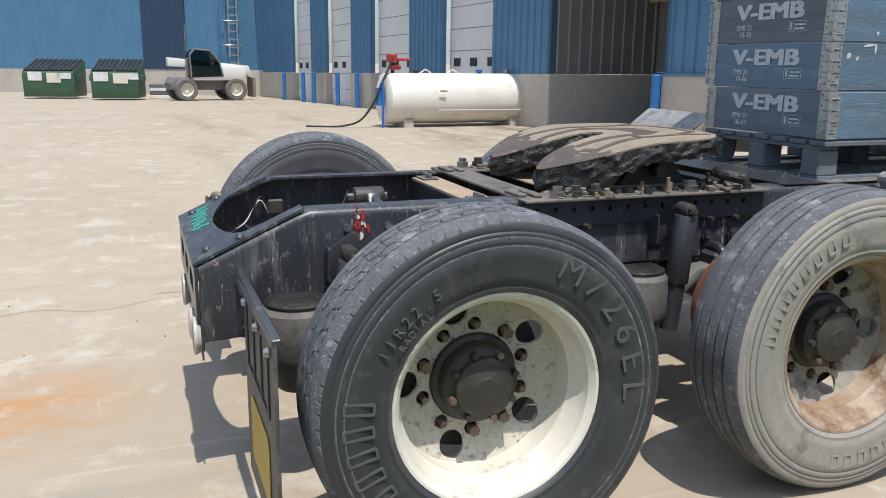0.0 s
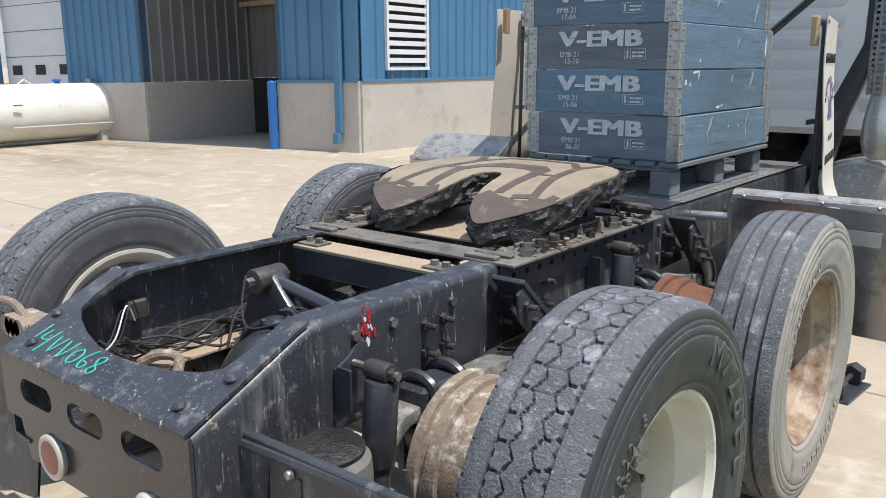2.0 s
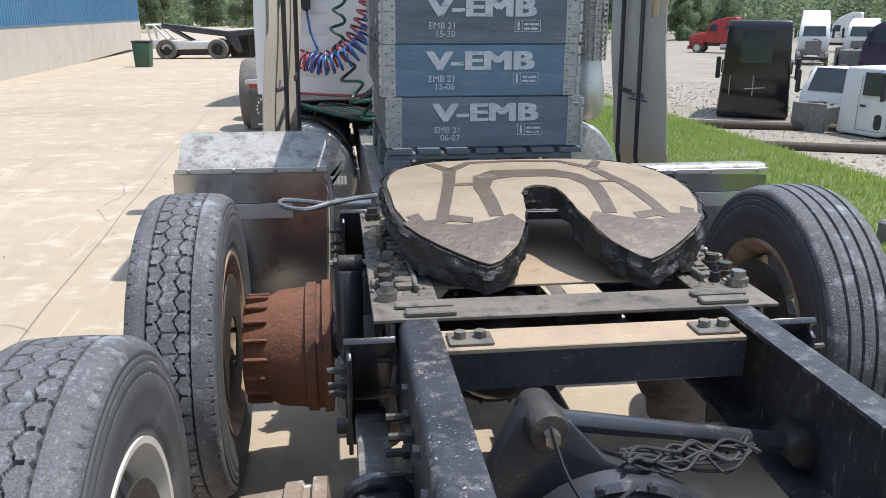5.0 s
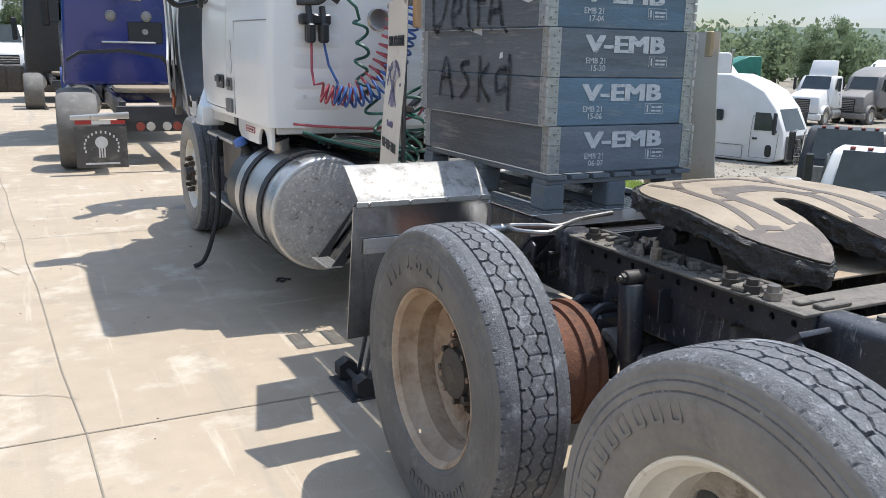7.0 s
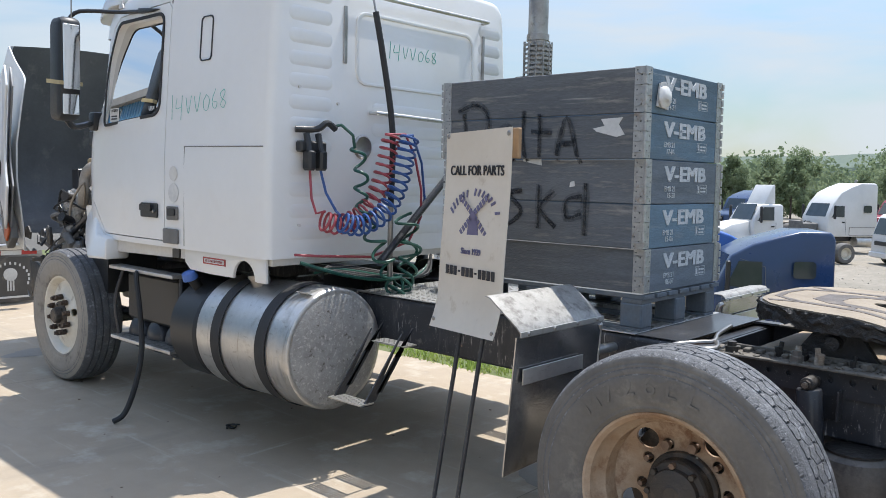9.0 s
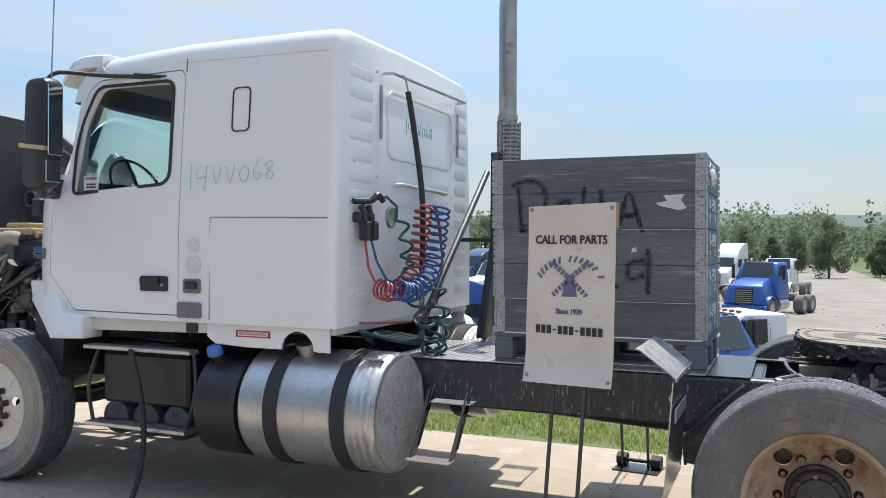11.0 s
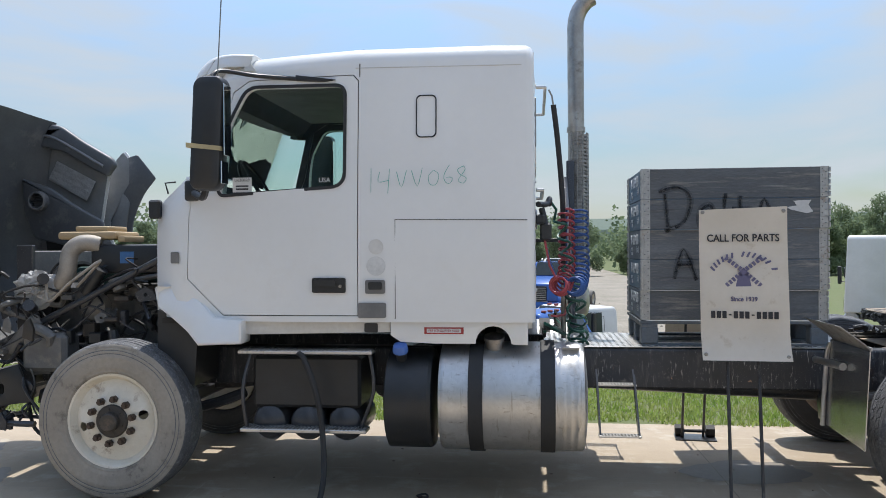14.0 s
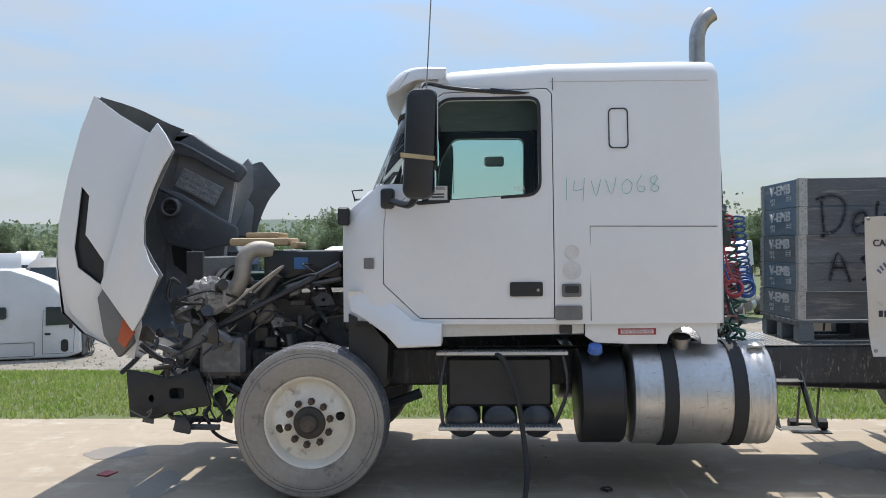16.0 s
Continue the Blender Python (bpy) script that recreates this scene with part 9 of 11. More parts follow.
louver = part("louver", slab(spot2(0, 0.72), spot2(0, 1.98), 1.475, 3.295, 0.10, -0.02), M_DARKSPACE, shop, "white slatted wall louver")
for k in range(12):
    z = 1.53 + k * 0.15
    part("slat", slab(spot2(0, 0.76), spot2(0, 1.94), z, z + 0.085, 0.03, 0.045, 0.004), M_DOORWHITE, louver)
for a, b in ((0.70, 0.76), (1.94, 2.0)):
    part("louver_frame", slab(spot2(0, a), spot2(0, b), 1.45, 3.33, 0.06, 0.065), M_DOORWHITE, louver)
part("louver_frame", slab(spot2(0, 0.70), spot2(0, 2.0), 1.40, 1.449, 0.06, 0.075), M_DOORWHITE, louver)
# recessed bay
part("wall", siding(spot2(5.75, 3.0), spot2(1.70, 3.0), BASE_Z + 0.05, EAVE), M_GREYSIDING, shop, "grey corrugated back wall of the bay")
# the shade under the canopy is put into this plinth's near-black colour
part("plinth", slab(spot2(5.75, 3.0), spot2(1.70, 3.0), 0, BASE_Z + 0.046, 0.2, 0.0), M_DARKSPACE, shop, "bay plinth coloured near-black for the shade of the recess")
part("wall", siding(spot2(1.93, 3.0), spot2(1.93, 0.0), BASE_Z, EAVE), M_BLUESIDING, shop)
part("plinth", slab(spot2(1.945, 3.0), spot2(1.945, 0.0), -0.3, BASE_Z - 0.004, 0.2, 0.0), M_WALLCONC, shop)
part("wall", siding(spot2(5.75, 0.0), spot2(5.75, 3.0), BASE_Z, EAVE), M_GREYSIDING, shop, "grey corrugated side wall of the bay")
part("plinth", slab(spot2(5.735, 0.0), spot2(5.735, 3.0), -0.3, BASE_Z - 0.004, 0.2, 0.0), M_WALLCONC, shop)
# a flat black slab stands in for the darkness of a square opening
part("bay_hatch", slab(spot2(4.9, 3.0), spot2(3.9, 3.0), 0.10, 0.85, 0.05, 0.03), M_RUBBER, shop, "black slab drawn for a dark opening in the bay wall")
part("bay_beam", slab(spot2(5.75, 2.7), spot2(1.93, 2.7), 2.9, 3.0, 0.08, 0.0), M_TAN, shop, "tan beam across the bay")
part("canopy", slab(spot2(5.9, 0.05), spot2(1.8, 0.05), 4.6, EAVE, 3.2, 0.0), M_BLUESIDING, shop, "blue canopy over the bay")
# dock wall with doors
DOORS = ((8.53, 11.46), (13.87, 17.1), (19.28, 22.26), (24.36, 27.17))
edge = 5.75
for a, b in DOORS + ((33.6, 33.6),):
    part("wall", siding(spot2(min(a, 32.9)), spot2(edge), BASE_Z, EAVE), M_BLUESIDING, shop, "blue corrugated pier between doors")
    part("plinth", slab(spot2(min(a, 32.9)), spot2(edge), -0.3, BASE_Z - 0.004, 0.3, 0.05, 0.01), M_WALLCONC, shop)
    if b > a:
        dr = part("overhead_door", slab(spot2(b), spot2(a), 0.0, 5.4, 0.06, -0.25), M_DOORWHITE, shop, "white overhead door with a row of small windows")
        part("wall", siding(spot2(b), spot2(a), 5.4, EAVE), M_BLUESIDING, shop)
        w = b - a
        for f in (0.16, 0.50, 0.84):
            c = a + w * f
            part("door_window", slab(spot2(c + 0.20), spot2(c - 0.20), 1.43, 1.66, 0.02, -0.235), M_RUBBER, dr, "small dark window")
        for z in (0.6, 1.2, 1.85, 2.45, 3.05, 3.65, 4.25, 4.85):
            part("panel_joint", slab(spot2(b), spot2(a), z, z + 0.018, 0.01, -0.243), M_GREYSIDING, dr)
    edge = b
# the west range, farther off
FAR0, FAR1 = Vector((-41.0, 5.9)), Vector((-61.0, -17.7))
part("wall", siding(FAR1, FAR0, 1.35, 9.0, 0.6, 0.05), M_BLUESIDING, shop, "long blue corrugated west range")
part("plinth", slab(FAR1, FAR0, -0.2, 1.345, 0.3, 0.06), M_WALLCONC, shop)
fd = (FAR0 - FAR1).normalized()
# siding blue cut to about a third: the door's shade is in its colour
part("dark_door", slab(FAR0 - fd * 7.7, FAR0 - fd * 4.9, 1.36, 7.4, 0.05, 0.09), mat("shaded_blue_door", (0.02, 0.055, 0.11), rough=0.5), shop, "blue sliding door with shade put into its colour")
part("roof", slab(FAR1, FAR0, 9.0, 9.3, 24, 0.3), M_GREYSIDING, shop, "grey metal roof")
part("roof", slab(spot2(33.5), spot2(-0.2), EAVE, EAVE + 0.3, 45, 0.3), M_GREYSIDING, shop, "grey metal roof")
lad = thing("caged_ladder", "galvanised caged wall ladder on the blue range", "ladder")
lp = FAR0 - fd * 1.6
low = ground_z(lp.x, 0)
ln = Vector((fd.y, -fd.x)) * 0.5
for o in (-0.25, 0.25):
    q = lp + fd * o + ln
    part("side_rail", rod((q.x, q.y, low + (2.0 if o < 0 else 0.3)), (q.x, q.y, low + 8.6), 0.04, seg=8), M_GALV, lad)
for k in range(20):
    a, b = lp + fd * -0.25 + ln, lp + fd * 0.25 + ln
    part("rung", rod((a.x, a.y, low + 0.5 + 0.4 * k), (b.x, b.y, low + 0.5 + 0.4 * k), 0.025, seg=6), M_GALV, lad)
for k in range(5):
    pts = []
    for j in range(9):
        a = radians(-100 + 25 * j)
        q = lp + ln * (1 + 1.5 * math.cos(a)) + fd * 0.45 * math.sin(a)
        pts.append((q.x, q.y, low + 2.6 + 1.2 * k))
    part("cage_hoop", sweep(pts, 0.035, 6), M_GALV, lad)

# ---- things in the yard ----
BOLLARDS = ((-14.65, 8.42), (-15.2, 9.65), (-10.2, 8.5), (-26.2, 6.9), (-28.4, 6.7), (-30.9, 6.3), (-32.4, 6.15), (-35.4, 5.85))
def bollard(x, y):
    g = ground_z(x, y)
    b = thing("bollard", "blue painted steel bollard beside the workshop doors", "bollard", "blue bollards", at=(x, y, g))
    part("post", rod((0, 0, -0.1), (0, 0, 1.21), 0.085, seg=24), M_BOLLARD, b)
    part("cap", lathe([(0, 1.25), (0.05, 1.24), (0.085, 1.215), (0.085, 1.2105), (0, 1.2105)], seg=24), M_BOLLARD, b)


for x, y in BOLLARDS:
    bollard(x, y)

tank_m = Matrix.Translation((-15.50, 4.76, 0.545)) @ Vector((-0.06, 1.0, 0.0)).to_track_quat("Z", "X").to_matrix().to_4x4()
ft = thing("storage_tank", "white horizontal fuel storage tank on concrete saddles with a pump", "tank")
L, TR = 3.66, 0.585
part("vessel", lathe([(0, -0.06), (0.3, -0.05), (TR - 0.08, -0.02), (TR - 0.007, 0.02), (TR, 0.05), (TR, L - 0.05), (TR - 0.007, L - 0.02), (TR - 0.08, L + 0.02), (0.3, L + 0.05), (0, L + 0.06)], tank_m, 56), M_TANKWHITE, ft, "white painted tank shell")
for k in (0.48, L - 0.42):
    c = tank_m @ Vector((0, 0, k))
    sd = box(-0.42, 0.42, -0.12, 0.12, -0.67, -0.44, 0.02)
    bmesh.ops.transform(sd, matrix=Matrix.Translation(c) @ Matrix.Rotation(radians(3.4), 4, "Z"), verts=sd.verts)
    part("saddle", sd, M_WALLCONC, ft, "pale concrete saddle")
for k in (0.24, L - 0.22):
    part("weld_band", lathe([(TR + 0.002, k), (TR + 0.005, k + 0.005), (TR + 0.005, k + 0.03), (TR + 0.002, k + 0.035)], tank_m, 56), M_OFFWHITE, ft)
part("seam_ledge", box(-15.50 + TR - 0.015, -15.50 + TR + 0.02, 5.9, 8.0, 0.30, 0.315), M_OFFWHITE, ft)
tank_pump = part("pump", box(-15.62, -15.38, 4.86, 5.06, 1.36, 1.56, 0.02), M_RED, ft, "red fuel pump on the tank")
part("pump_head", box(-15.60, -15.42, 5.06, 5.40, 1.40, 1.47, 0.02), M_RED, tank_pump)
part("pump_base", rod((-15.5, 4.98, 1.10), (-15.5, 4.98, 1.37), 0.045, seg=12), M_RUBBER, ft)
part("pump_base", box(-15.62, -15.40, 4.92, 5.16, 1.20, 1.30, 0.02), M_DARKRED, ft)
part("filter", rod((-15.32, 4.62, 0.40), (-15.32, 4.62, 0.80), 0.10, seg=16), M_BOLLARD, ft, "blue filter canister")
part("filter_head", rod((-15.32, 4.62, 0.80), (-15.32, 4.62, 0.86), 0.07, seg=16), M_OFFWHITE, ft)
part("support", rod((-15.20, 4.66, -0.10), (-15.20, 4.66, 0.95), 0.025, seg=8), M_BOLLARD, ft)
for dx in (0.0, 0.045):
    part("fuel_hose", sweep([(-15.42 + dx, 4.95, 1.50), (-15.30 + dx, 4.80, 1.20), (-15.25 + dx, 4.62, 0.85), (-15.28 + dx, 4.45, 0.45), (-15.36 + dx, 4.15, 0.06), (-15.55 + dx, 3.75, -0.075), (-15.75 + dx, 3.3, -0.088), (-15.90 + dx, 3.02, -0.09)], 0.020, 8, steps=5), M_RUBBER, ft, "black delivery hose lying on the ground")
for k in (1.05, 1.75):
    c = tank_m @ Vector((0, 0, k))
    part("lifting_lug", sweep([(c.x, c.y - 0.15, c.z + TR - 0.01), (c.x, c.y, c.z + TR + 0.09), (c.x, c.y + 0.15, c.z + TR - 0.01)], 0.015, 6), M_OFFWHITE, ft)
for k in (0.8, 2.45, 3.2):
    c = tank_m @ Vector((0, 0, k))
    part("vent_cap", lathe([(0.06, 0), (0.06, 0.05), (0.09, 0.055), (0.09, 0.09), (0.04, 0.11), (0, 0.11)], Matrix.Translation((c.x, c.y, c.z + TR - 0.01)), 16), M_BLACK if k < 1 else M_BOLLARD if k < 3 else M_STEEL, ft)
part("nameplate", box(-15.50 + TR - 0.02, -15.50 + TR + 0.004, 5.95, 6.12, 0.72, 0.75), M_GREYPLASTIC, ft)


def dumpster(x, y, turn, w, slope_lid):
    g = ground_z(x, y)
    d = thing("dumpster", "green steel dumpster with dark sloping lids and paper notices", "dumpster", "dumpsters by the west range", at=(x, y, g), turn=turn)
    d.matrix_basis = d.matrix_basis @ Matrix.Diagonal((1, 1, 0.86, 1))
    side = [(-0.9, 0.12), (0.85, 0.12), (0.9, 1.35), (0.75, 1.45), (-0.80, 1.95), (-0.95, 1.95)]
    part("body", plate([(u, z) for u, z in side], "y", -w / 2, w / 2, bevel=0.02), M_GREENBIN, d)
    lids = 2
    for k in range(lids):
        y0, y1 = -w / 2 + 0.03 + k * w / 2, -w / 2 + (k + 1) * w / 2 - 0.03
        lid = part("lid", plate([(0.78, 1.46), (0.80, 1.50), (-0.85, 2.03), (-0.87, 1.99)], "y", y0, y1, bevel=0.01), M_PLASTIC, d, "dark ribbed plastic lid")
        for q in range(5):
            yy = y0 + (y1 - y0) * (q + 0.5) / 5
            part("lid_rib", rod((0.76, yy, 1.52), (-0.82, yy, 2.04), 0.035, seg=6), M_PLASTIC, lid)
    for yy in (-w / 2, w / 2):
        s = 1 if yy > 0 else -1
        part("lift_pocket", box(-0.3, 0.5, yy, yy + s * 0.14, 0.95, 1.25, 0.02), M_GREENBIN, d)
    for yy, z, h, mt in ((-0.55, 0.95, 0.45, M_LABEL), (0.25, 0.85, 0.5, M_SIGN), (0.7, 1.05, 0.3, M_LABEL)):
        part("notice", box(0.895, 0.905, yy - 0.3, yy + 0.3, z, z + h, 0.0), mt, d, "faded paper notice")
    return d


dumpster(-39.0, -4.0, -14, 2.2, True)
dumpster(-36.6, -1.25, -10, 1.95, True)
pal = thing("timber_stack", "small stack of pale timber beside the wall", "timber")
for k in range(4):
    part("board", box(-38.6, -38.0, 0.05, 1.5, -0.42 + k * 0.17, -0.27 + k * 0.17, 0.015), M_WOODGREY if k % 2 else M_OFFWHITE, pal)


def simple_wheel(parent, x, y, z, r, w, side=1, rim=M_RIM):
    m = Matrix.Translation((x, y, z)) @ Matrix.Rotation(radians(90 * side), 4, "Y")
    wh = part("wheel", lathe([(r * 0.58, -w * 0.45), (r * 0.72, -w * 0.5), (r * 0.92, -w * 0.48), (r * 0.98, -w * 0.38), (r, -w * 0.2), (r, w * 0.2), (r * 0.98, w * 0.38), (r * 0.92, w * 0.48), (r * 0.72, w * 0.5), (r * 0.58, w * 0.45)], m, 36), M_SIDEGREY, parent, "dusty black tyre on its rim")
    part("rim", lathe([(0, w * 0.12), (r * 0.25, w * 0.14), (r * 0.30, w * 0.05), (r * 0.50, 0.02), (r * 0.56, w * 0.40), (r * 0.60, w * 0.44), (r * 0.585, w * 0.3)], m, 28), rim, wh, "pale wheel rim")
    return wh


tele = thing("telehandler", "cream and grey telescopic handler with a glazed cab", "telehandler", at=(-35.6, 2.45, ground_z(-35.6, 2)), turn=12)
tele.matrix_basis = tele.matrix_basis @ Matrix.Scale(0.84, 4)
# its length runs along local y
part("chassis", plate([(-2.0, 0.55), (1.7, 0.55), (1.9, 0.85), (1.7, 1.15), (-1.9, 1.2), (-2.1, 0.9)], "x", -0.55, 0.55, bevel=0.05), M_GREYPLASTIC, tele, "grey chassis")
part("engine_cover", plate([(-1.0, 1.05), (1.75, 1.05), (1.9, 1.60), (1.7, 1.75), (-1.0, 1.80)], "x", -0.5, 1.0, bevel=0.06), M_OFFWHITE, tele, "cream engine cover")
part("boom", plate([(-2.0, 1.75), (1.9, 1.55), (2.3, 1.2), (2.5, 1.2), (2.3, 1.8), (-2.0, 2.2)], "x", -0.35, 0.05, bevel=0.03), M_OFFWHITE, tele, "cream telescopic boom")
cab_t = part("operator_cab", plate([(-1.1, 1.2), (0.55, 1.25), (0.35, 2.0), (-0.1, 2.55), (-0.9, 2.6), (-1.15, 2.3)], "x", 0.15, 1.05, bevel=0.04), G_DARK, tele, "glazed operator cab")
for a, b in (((-1.1, 1.2), (-1.15, 2.35)), ((-1.15, 2.35), (-0.9, 2.62)), ((-0.9, 2.62), (-0.1, 2.57)), ((-0.1, 2.57), (0.36, 2.02)), ((0.36, 2.02), (0.56, 1.25))):
    part("cab_frame", rod((1.06, a[0], a[1]), (1.06, b[0], b[1]), 0.045, seg=8), M_GREYPLASTIC, cab_t)
part("fork_carriage", box(-0.5, 0.5, 2.35, 2.5, 0.15, 1.2, 0.03), M_RUSTTAN, tele, "rusty fork carriage")
for y in (-1.35, 1.25):
    for x, s in ((0.85, 1), (-0.85, -1)):
        simple_wheel(tele, x, y, 0.58, 0.58, 0.42, s)
part("beacon_mast", rod((0.6, -1.2, 2.5), (0.6, -1.2, 3.9), 0.03, seg=6), M_STEEL, tele)

# ---- parked vehicles ----
def outline_loft(profile, w_low, w_top, z_split, bevel=0.0):
    """A cab-like body: a side profile (y, z) spanning the width, narrowing above z_split."""
    b = plate(profile, "x", -w_low, w_low)
    if bevel:
        bmesh.ops.recalc_face_normals(b, faces=b.faces)
        bmesh.ops.bevel(b, geom=[e for e in b.edges if len(e.link_faces) == 2 and e.calc_face_angle(0) > 0.5], offset=bevel, segments=3, affect="EDGES", profile=0.5)
    zt = max(v.co.z for v in b.verts)
    for v in b.verts:
        if v.co.z > z_split:
            f = (v.co.z - z_split) / (zt - z_split)
            v.co.x *= 1 - (1 - w_top / w_low) * f ** 1.4
    return b


def parked_truck(x, y, fwd, paint, label, roof="high", hood="closed", wheels=True, sleeper=1.6, paint2=None, group="parked trucks in the lot", z=None, fairing=False, chassis=True, detail=True, size=1.0):
    """A conventional tractor; its own +y points forward, origin below the cab's back wall."""
    g = ground_z(x, y) if z is None else z
    turn = math.degrees(math.atan2(-fwd[0], fwd[1]))
    t = thing("parked_truck", label, "truck", group, at=(x, y, g), turn=turn)
    t.matrix_basis = t.matrix_basis @ Matrix.Scale(size, 4)
    lift = 0.95 if wheels else 0.05
    S = sleeper
    top = {"high": 3.0, "mid": 2.45, "flat": 1.85}[roof]
    # body: sleeper box, cab with windshield, curved roof
    prof = [(0, 0), (0, top - 0.15), (0.10, top), (S * 0.55, top), (S * 0.9, top - 0.18 * (top - 1.7)), (S + 0.45, top - 0.42 * (top - 1.7)), (S + 0.95, 1.86), (S + 1.32, 1.05), (S + 1.34, 0.15), (S + 0.9, 0)]
    if roof == "flat":
        prof = [(0, 0), (0, top - 0.08), (0.08, top), (S + 0.80, top), (S + 0.92, top - 0.10), (S + 1.30, 1.05), (S + 1.34, 0.15), (S + 0.9, 0)]
    body = outline_loft([(u, v + lift) for u, v in prof], 1.08, 0.92, lift + 1.0, 0.07)
    cab = part("cab", body, paint, t, "painted cab", 40)
    ws = plate([(-0.82, 0.0), (-0.74, 0.80), (0.74, 0.80), (0.82, 0.0)], "z", 0.0, 0.02, m=Matrix.Translation((0, S + 1.30, lift + 1.12)) @ Matrix.Rotation(radians(115), 4, "X"))
    part("windshield", ws, M_GLASSDARK, t, "dark reflective windshield")
    for s in (-1, 1):
        x1 = s * 1.062
        dw = plate([(S + 0.25, lift + 1.10), (S + 0.25, lift + 1.72), (S + 0.78, lift + 1.72), (S + 1.05, lift + 1.12)], "x", x1, x1 + s * 0.02)
        for v in dw.verts:
            v.co.x -= s * 0.055 * max(0.0, v.co.z - lift - 1.1)
        part("side_window", dw, M_GLASSDARK, t, "dark side window")
        if S > 0.8 and roof != "flat":
            part("sleeper_window", plate(rounded(0.45, 0.95, lift + 1.35, lift + 1.75, 0.08), "x", s * 1.035, s * 1.075), M_GLASSDARK, t, "small sleeper window")
        part("mirror", box(s * 1.22, s * 1.38, S + 1.02, S + 1.12, lift + 1.0, lift + 1.75, 0.03), M_PLASTIC, t, "black door mirror")
        part("mirror_arm", rod((s * 1.05, S + 1.08, lift + 1.1), (s * 1.26, S + 1.08, lift + 1.1), 0.02, seg=6), M_PLASTIC, t)
        part("door_seam", sweep([(s * 1.082, S + 0.15, lift + 0.15), (s * 1.082, S + 0.15, lift + 1.0)], 0.008, 5), M_GREYPLASTIC, t)
        part("door_handle", box(s * 1.08, s * 1.095, S + 0.22, S + 0.40, lift + 0.78, lift + 0.85, 0.008), M_PLASTIC, t)
        if detail:
            part("locker_door", plate(rounded(0.15, S - 0.1, lift + 0.08, lift + 0.55, 0.04), "x", s * 1.075, s * 1.086, holes=[rounded(0.17, S - 0.12, lift + 0.10, lift + 0.53, 0.03)]), M_GREYPLASTIC, t) if S > 0.8 else None
    if paint2:
        part("roof_fairing", outline_loft([(u, v + lift) for u, v in ((-0.02, 1.9), (-0.02, top + 0.02), (0.1, top + 0.03), (S * 0.6, top + 0.02), (S + 0.4, 1.92))], 1.085, 0.94, lift + 1.0, 0.05), paint2, t, "roof fairing in another colour", 40)
    if fairing:
        part("roof_deflector", plate([(0.3, lift + top - 0.02), (0.35, lift + top + 0.9), (0.45, lift + top + 0.9), (S + 0.6, lift + top - 0.02)], "x", -0.75, 0.75, bevel=0.05), M_OFFWHITE, t, "white roof deflector")
    if hood == "closed":
        hb = outline_loft([(S + 1.30, lift + 0.0), (S + 1.30, lift + 1.08), (S + 2.3, lift + 0.90), (S + 2.75, lift + 0.70), (S + 2.90, lift + 0.1), (S + 2.85, lift - 0.25)], 0.98, 0.70, lift + 0.3, 0.08)
        part("hood", hb, paint, t, "painted hood", 40)
        gr = plate(rounded(-0.42, 0.42, lift - 0.2, lift + 0.58, 0.05), "y", S + 2.84, S + 2.93)
        part("grille", gr, M_PLASTIC, t, "dark grille")
        for k in range(7):
            part("grille_bar", box(-0.40, 0.40, S + 2.93, S + 2.945, lift - 0.14 + 0.1 * k, lift - 0.10 + 0.1 * k, 0.004), M_STEEL, t)
        for s in (-1, 1):
            part("headlight", box(s * 0.60, s * 0.92, S + 2.55, S + 2.80, lift + 0.08, lift + 0.32, 0.05, seg=2), M_LENSWHITE, t, "pale headlight")
        part("bumper", box(-1.12, 1.12, S + 2.75, S + 3.0, lift - 0.60, lift - 0.26, 0.06, seg=2), paint if wheels else M_PLASTIC, t, "front bumper")
    elif hood == "open":
        eb = box(-0.45, 0.45, S + 1.40, S + 2.45, lift - 0.15, lift + 0.75, 0.06)
        part("engine", eb, M_ENGINE, t, "bare dirty engine")
        part("radiator", box(-0.55, 0.55, S + 2.50, S + 2.60, lift - 0.2, lift + 0.85, 0.02), M_ENGINE, t, "exposed radiator")
        rng = random.Random(int(abs(x) * 13 + abs(y)))
        for k in range(12):
            p = [(rng.uniform(-0.5, 0.5), S + rng.uniform(1.4, 2.5), lift + rng.uniform(0.2, 0.9)) for q in range(3)]
            part("hose", sweep(p, rng.uniform(0.015, 0.04), 6, steps=3), rng.choice((M_RUBBER, M_PIPE, M_ENGINE)), t)
        part("bumper", box(-1.0, 1.0, S + 2.62, S + 2.8, lift - 0.55, lift - 0.30, 0.04), M_PLASTIC, t)
    else:
        part("firewall", box(-0.85, 0.85, S + 1.33, S + 1.42, lift + 0.05, lift + 0.95, 0.02), M_ENGINE, t, "bare stained firewall")
        rng = random.Random(int(abs(x) * 17 + abs(y) * 3))
        for k in range(9):
            u, v = rng.uniform(-0.75, 0.6), lift + rng.uniform(0.1, 0.75)
            part("bracket", box(u, u + rng.uniform(0.06, 0.22), S + 1.42, S + rng.uniform(1.46, 1.60), v, v + rng.uniform(0.06, 0.2), 0.01), rng.choice((M_ENGINE, M_PLASTIC, M_STEEL, M_GREYPLASTIC)), t)
        for k in range(7):
            p = [(rng.uniform(-0.8, 0.8), S + rng.uniform(1.44, 1.7), lift + rng.uniform(-0.05, 0.95)) for q in range(4)]
            part("hose", sweep(p, rng.uniform(0.01, 0.025), 6, steps=3), rng.choice((M_RUBBER, M_ENGINE, M_PIPE)), t)
        part("windshield_post", box(-0.025, 0.025, S + 0.96, S + 1.34, lift + 1.05, lift + 1.15, 0.01), paint, t)
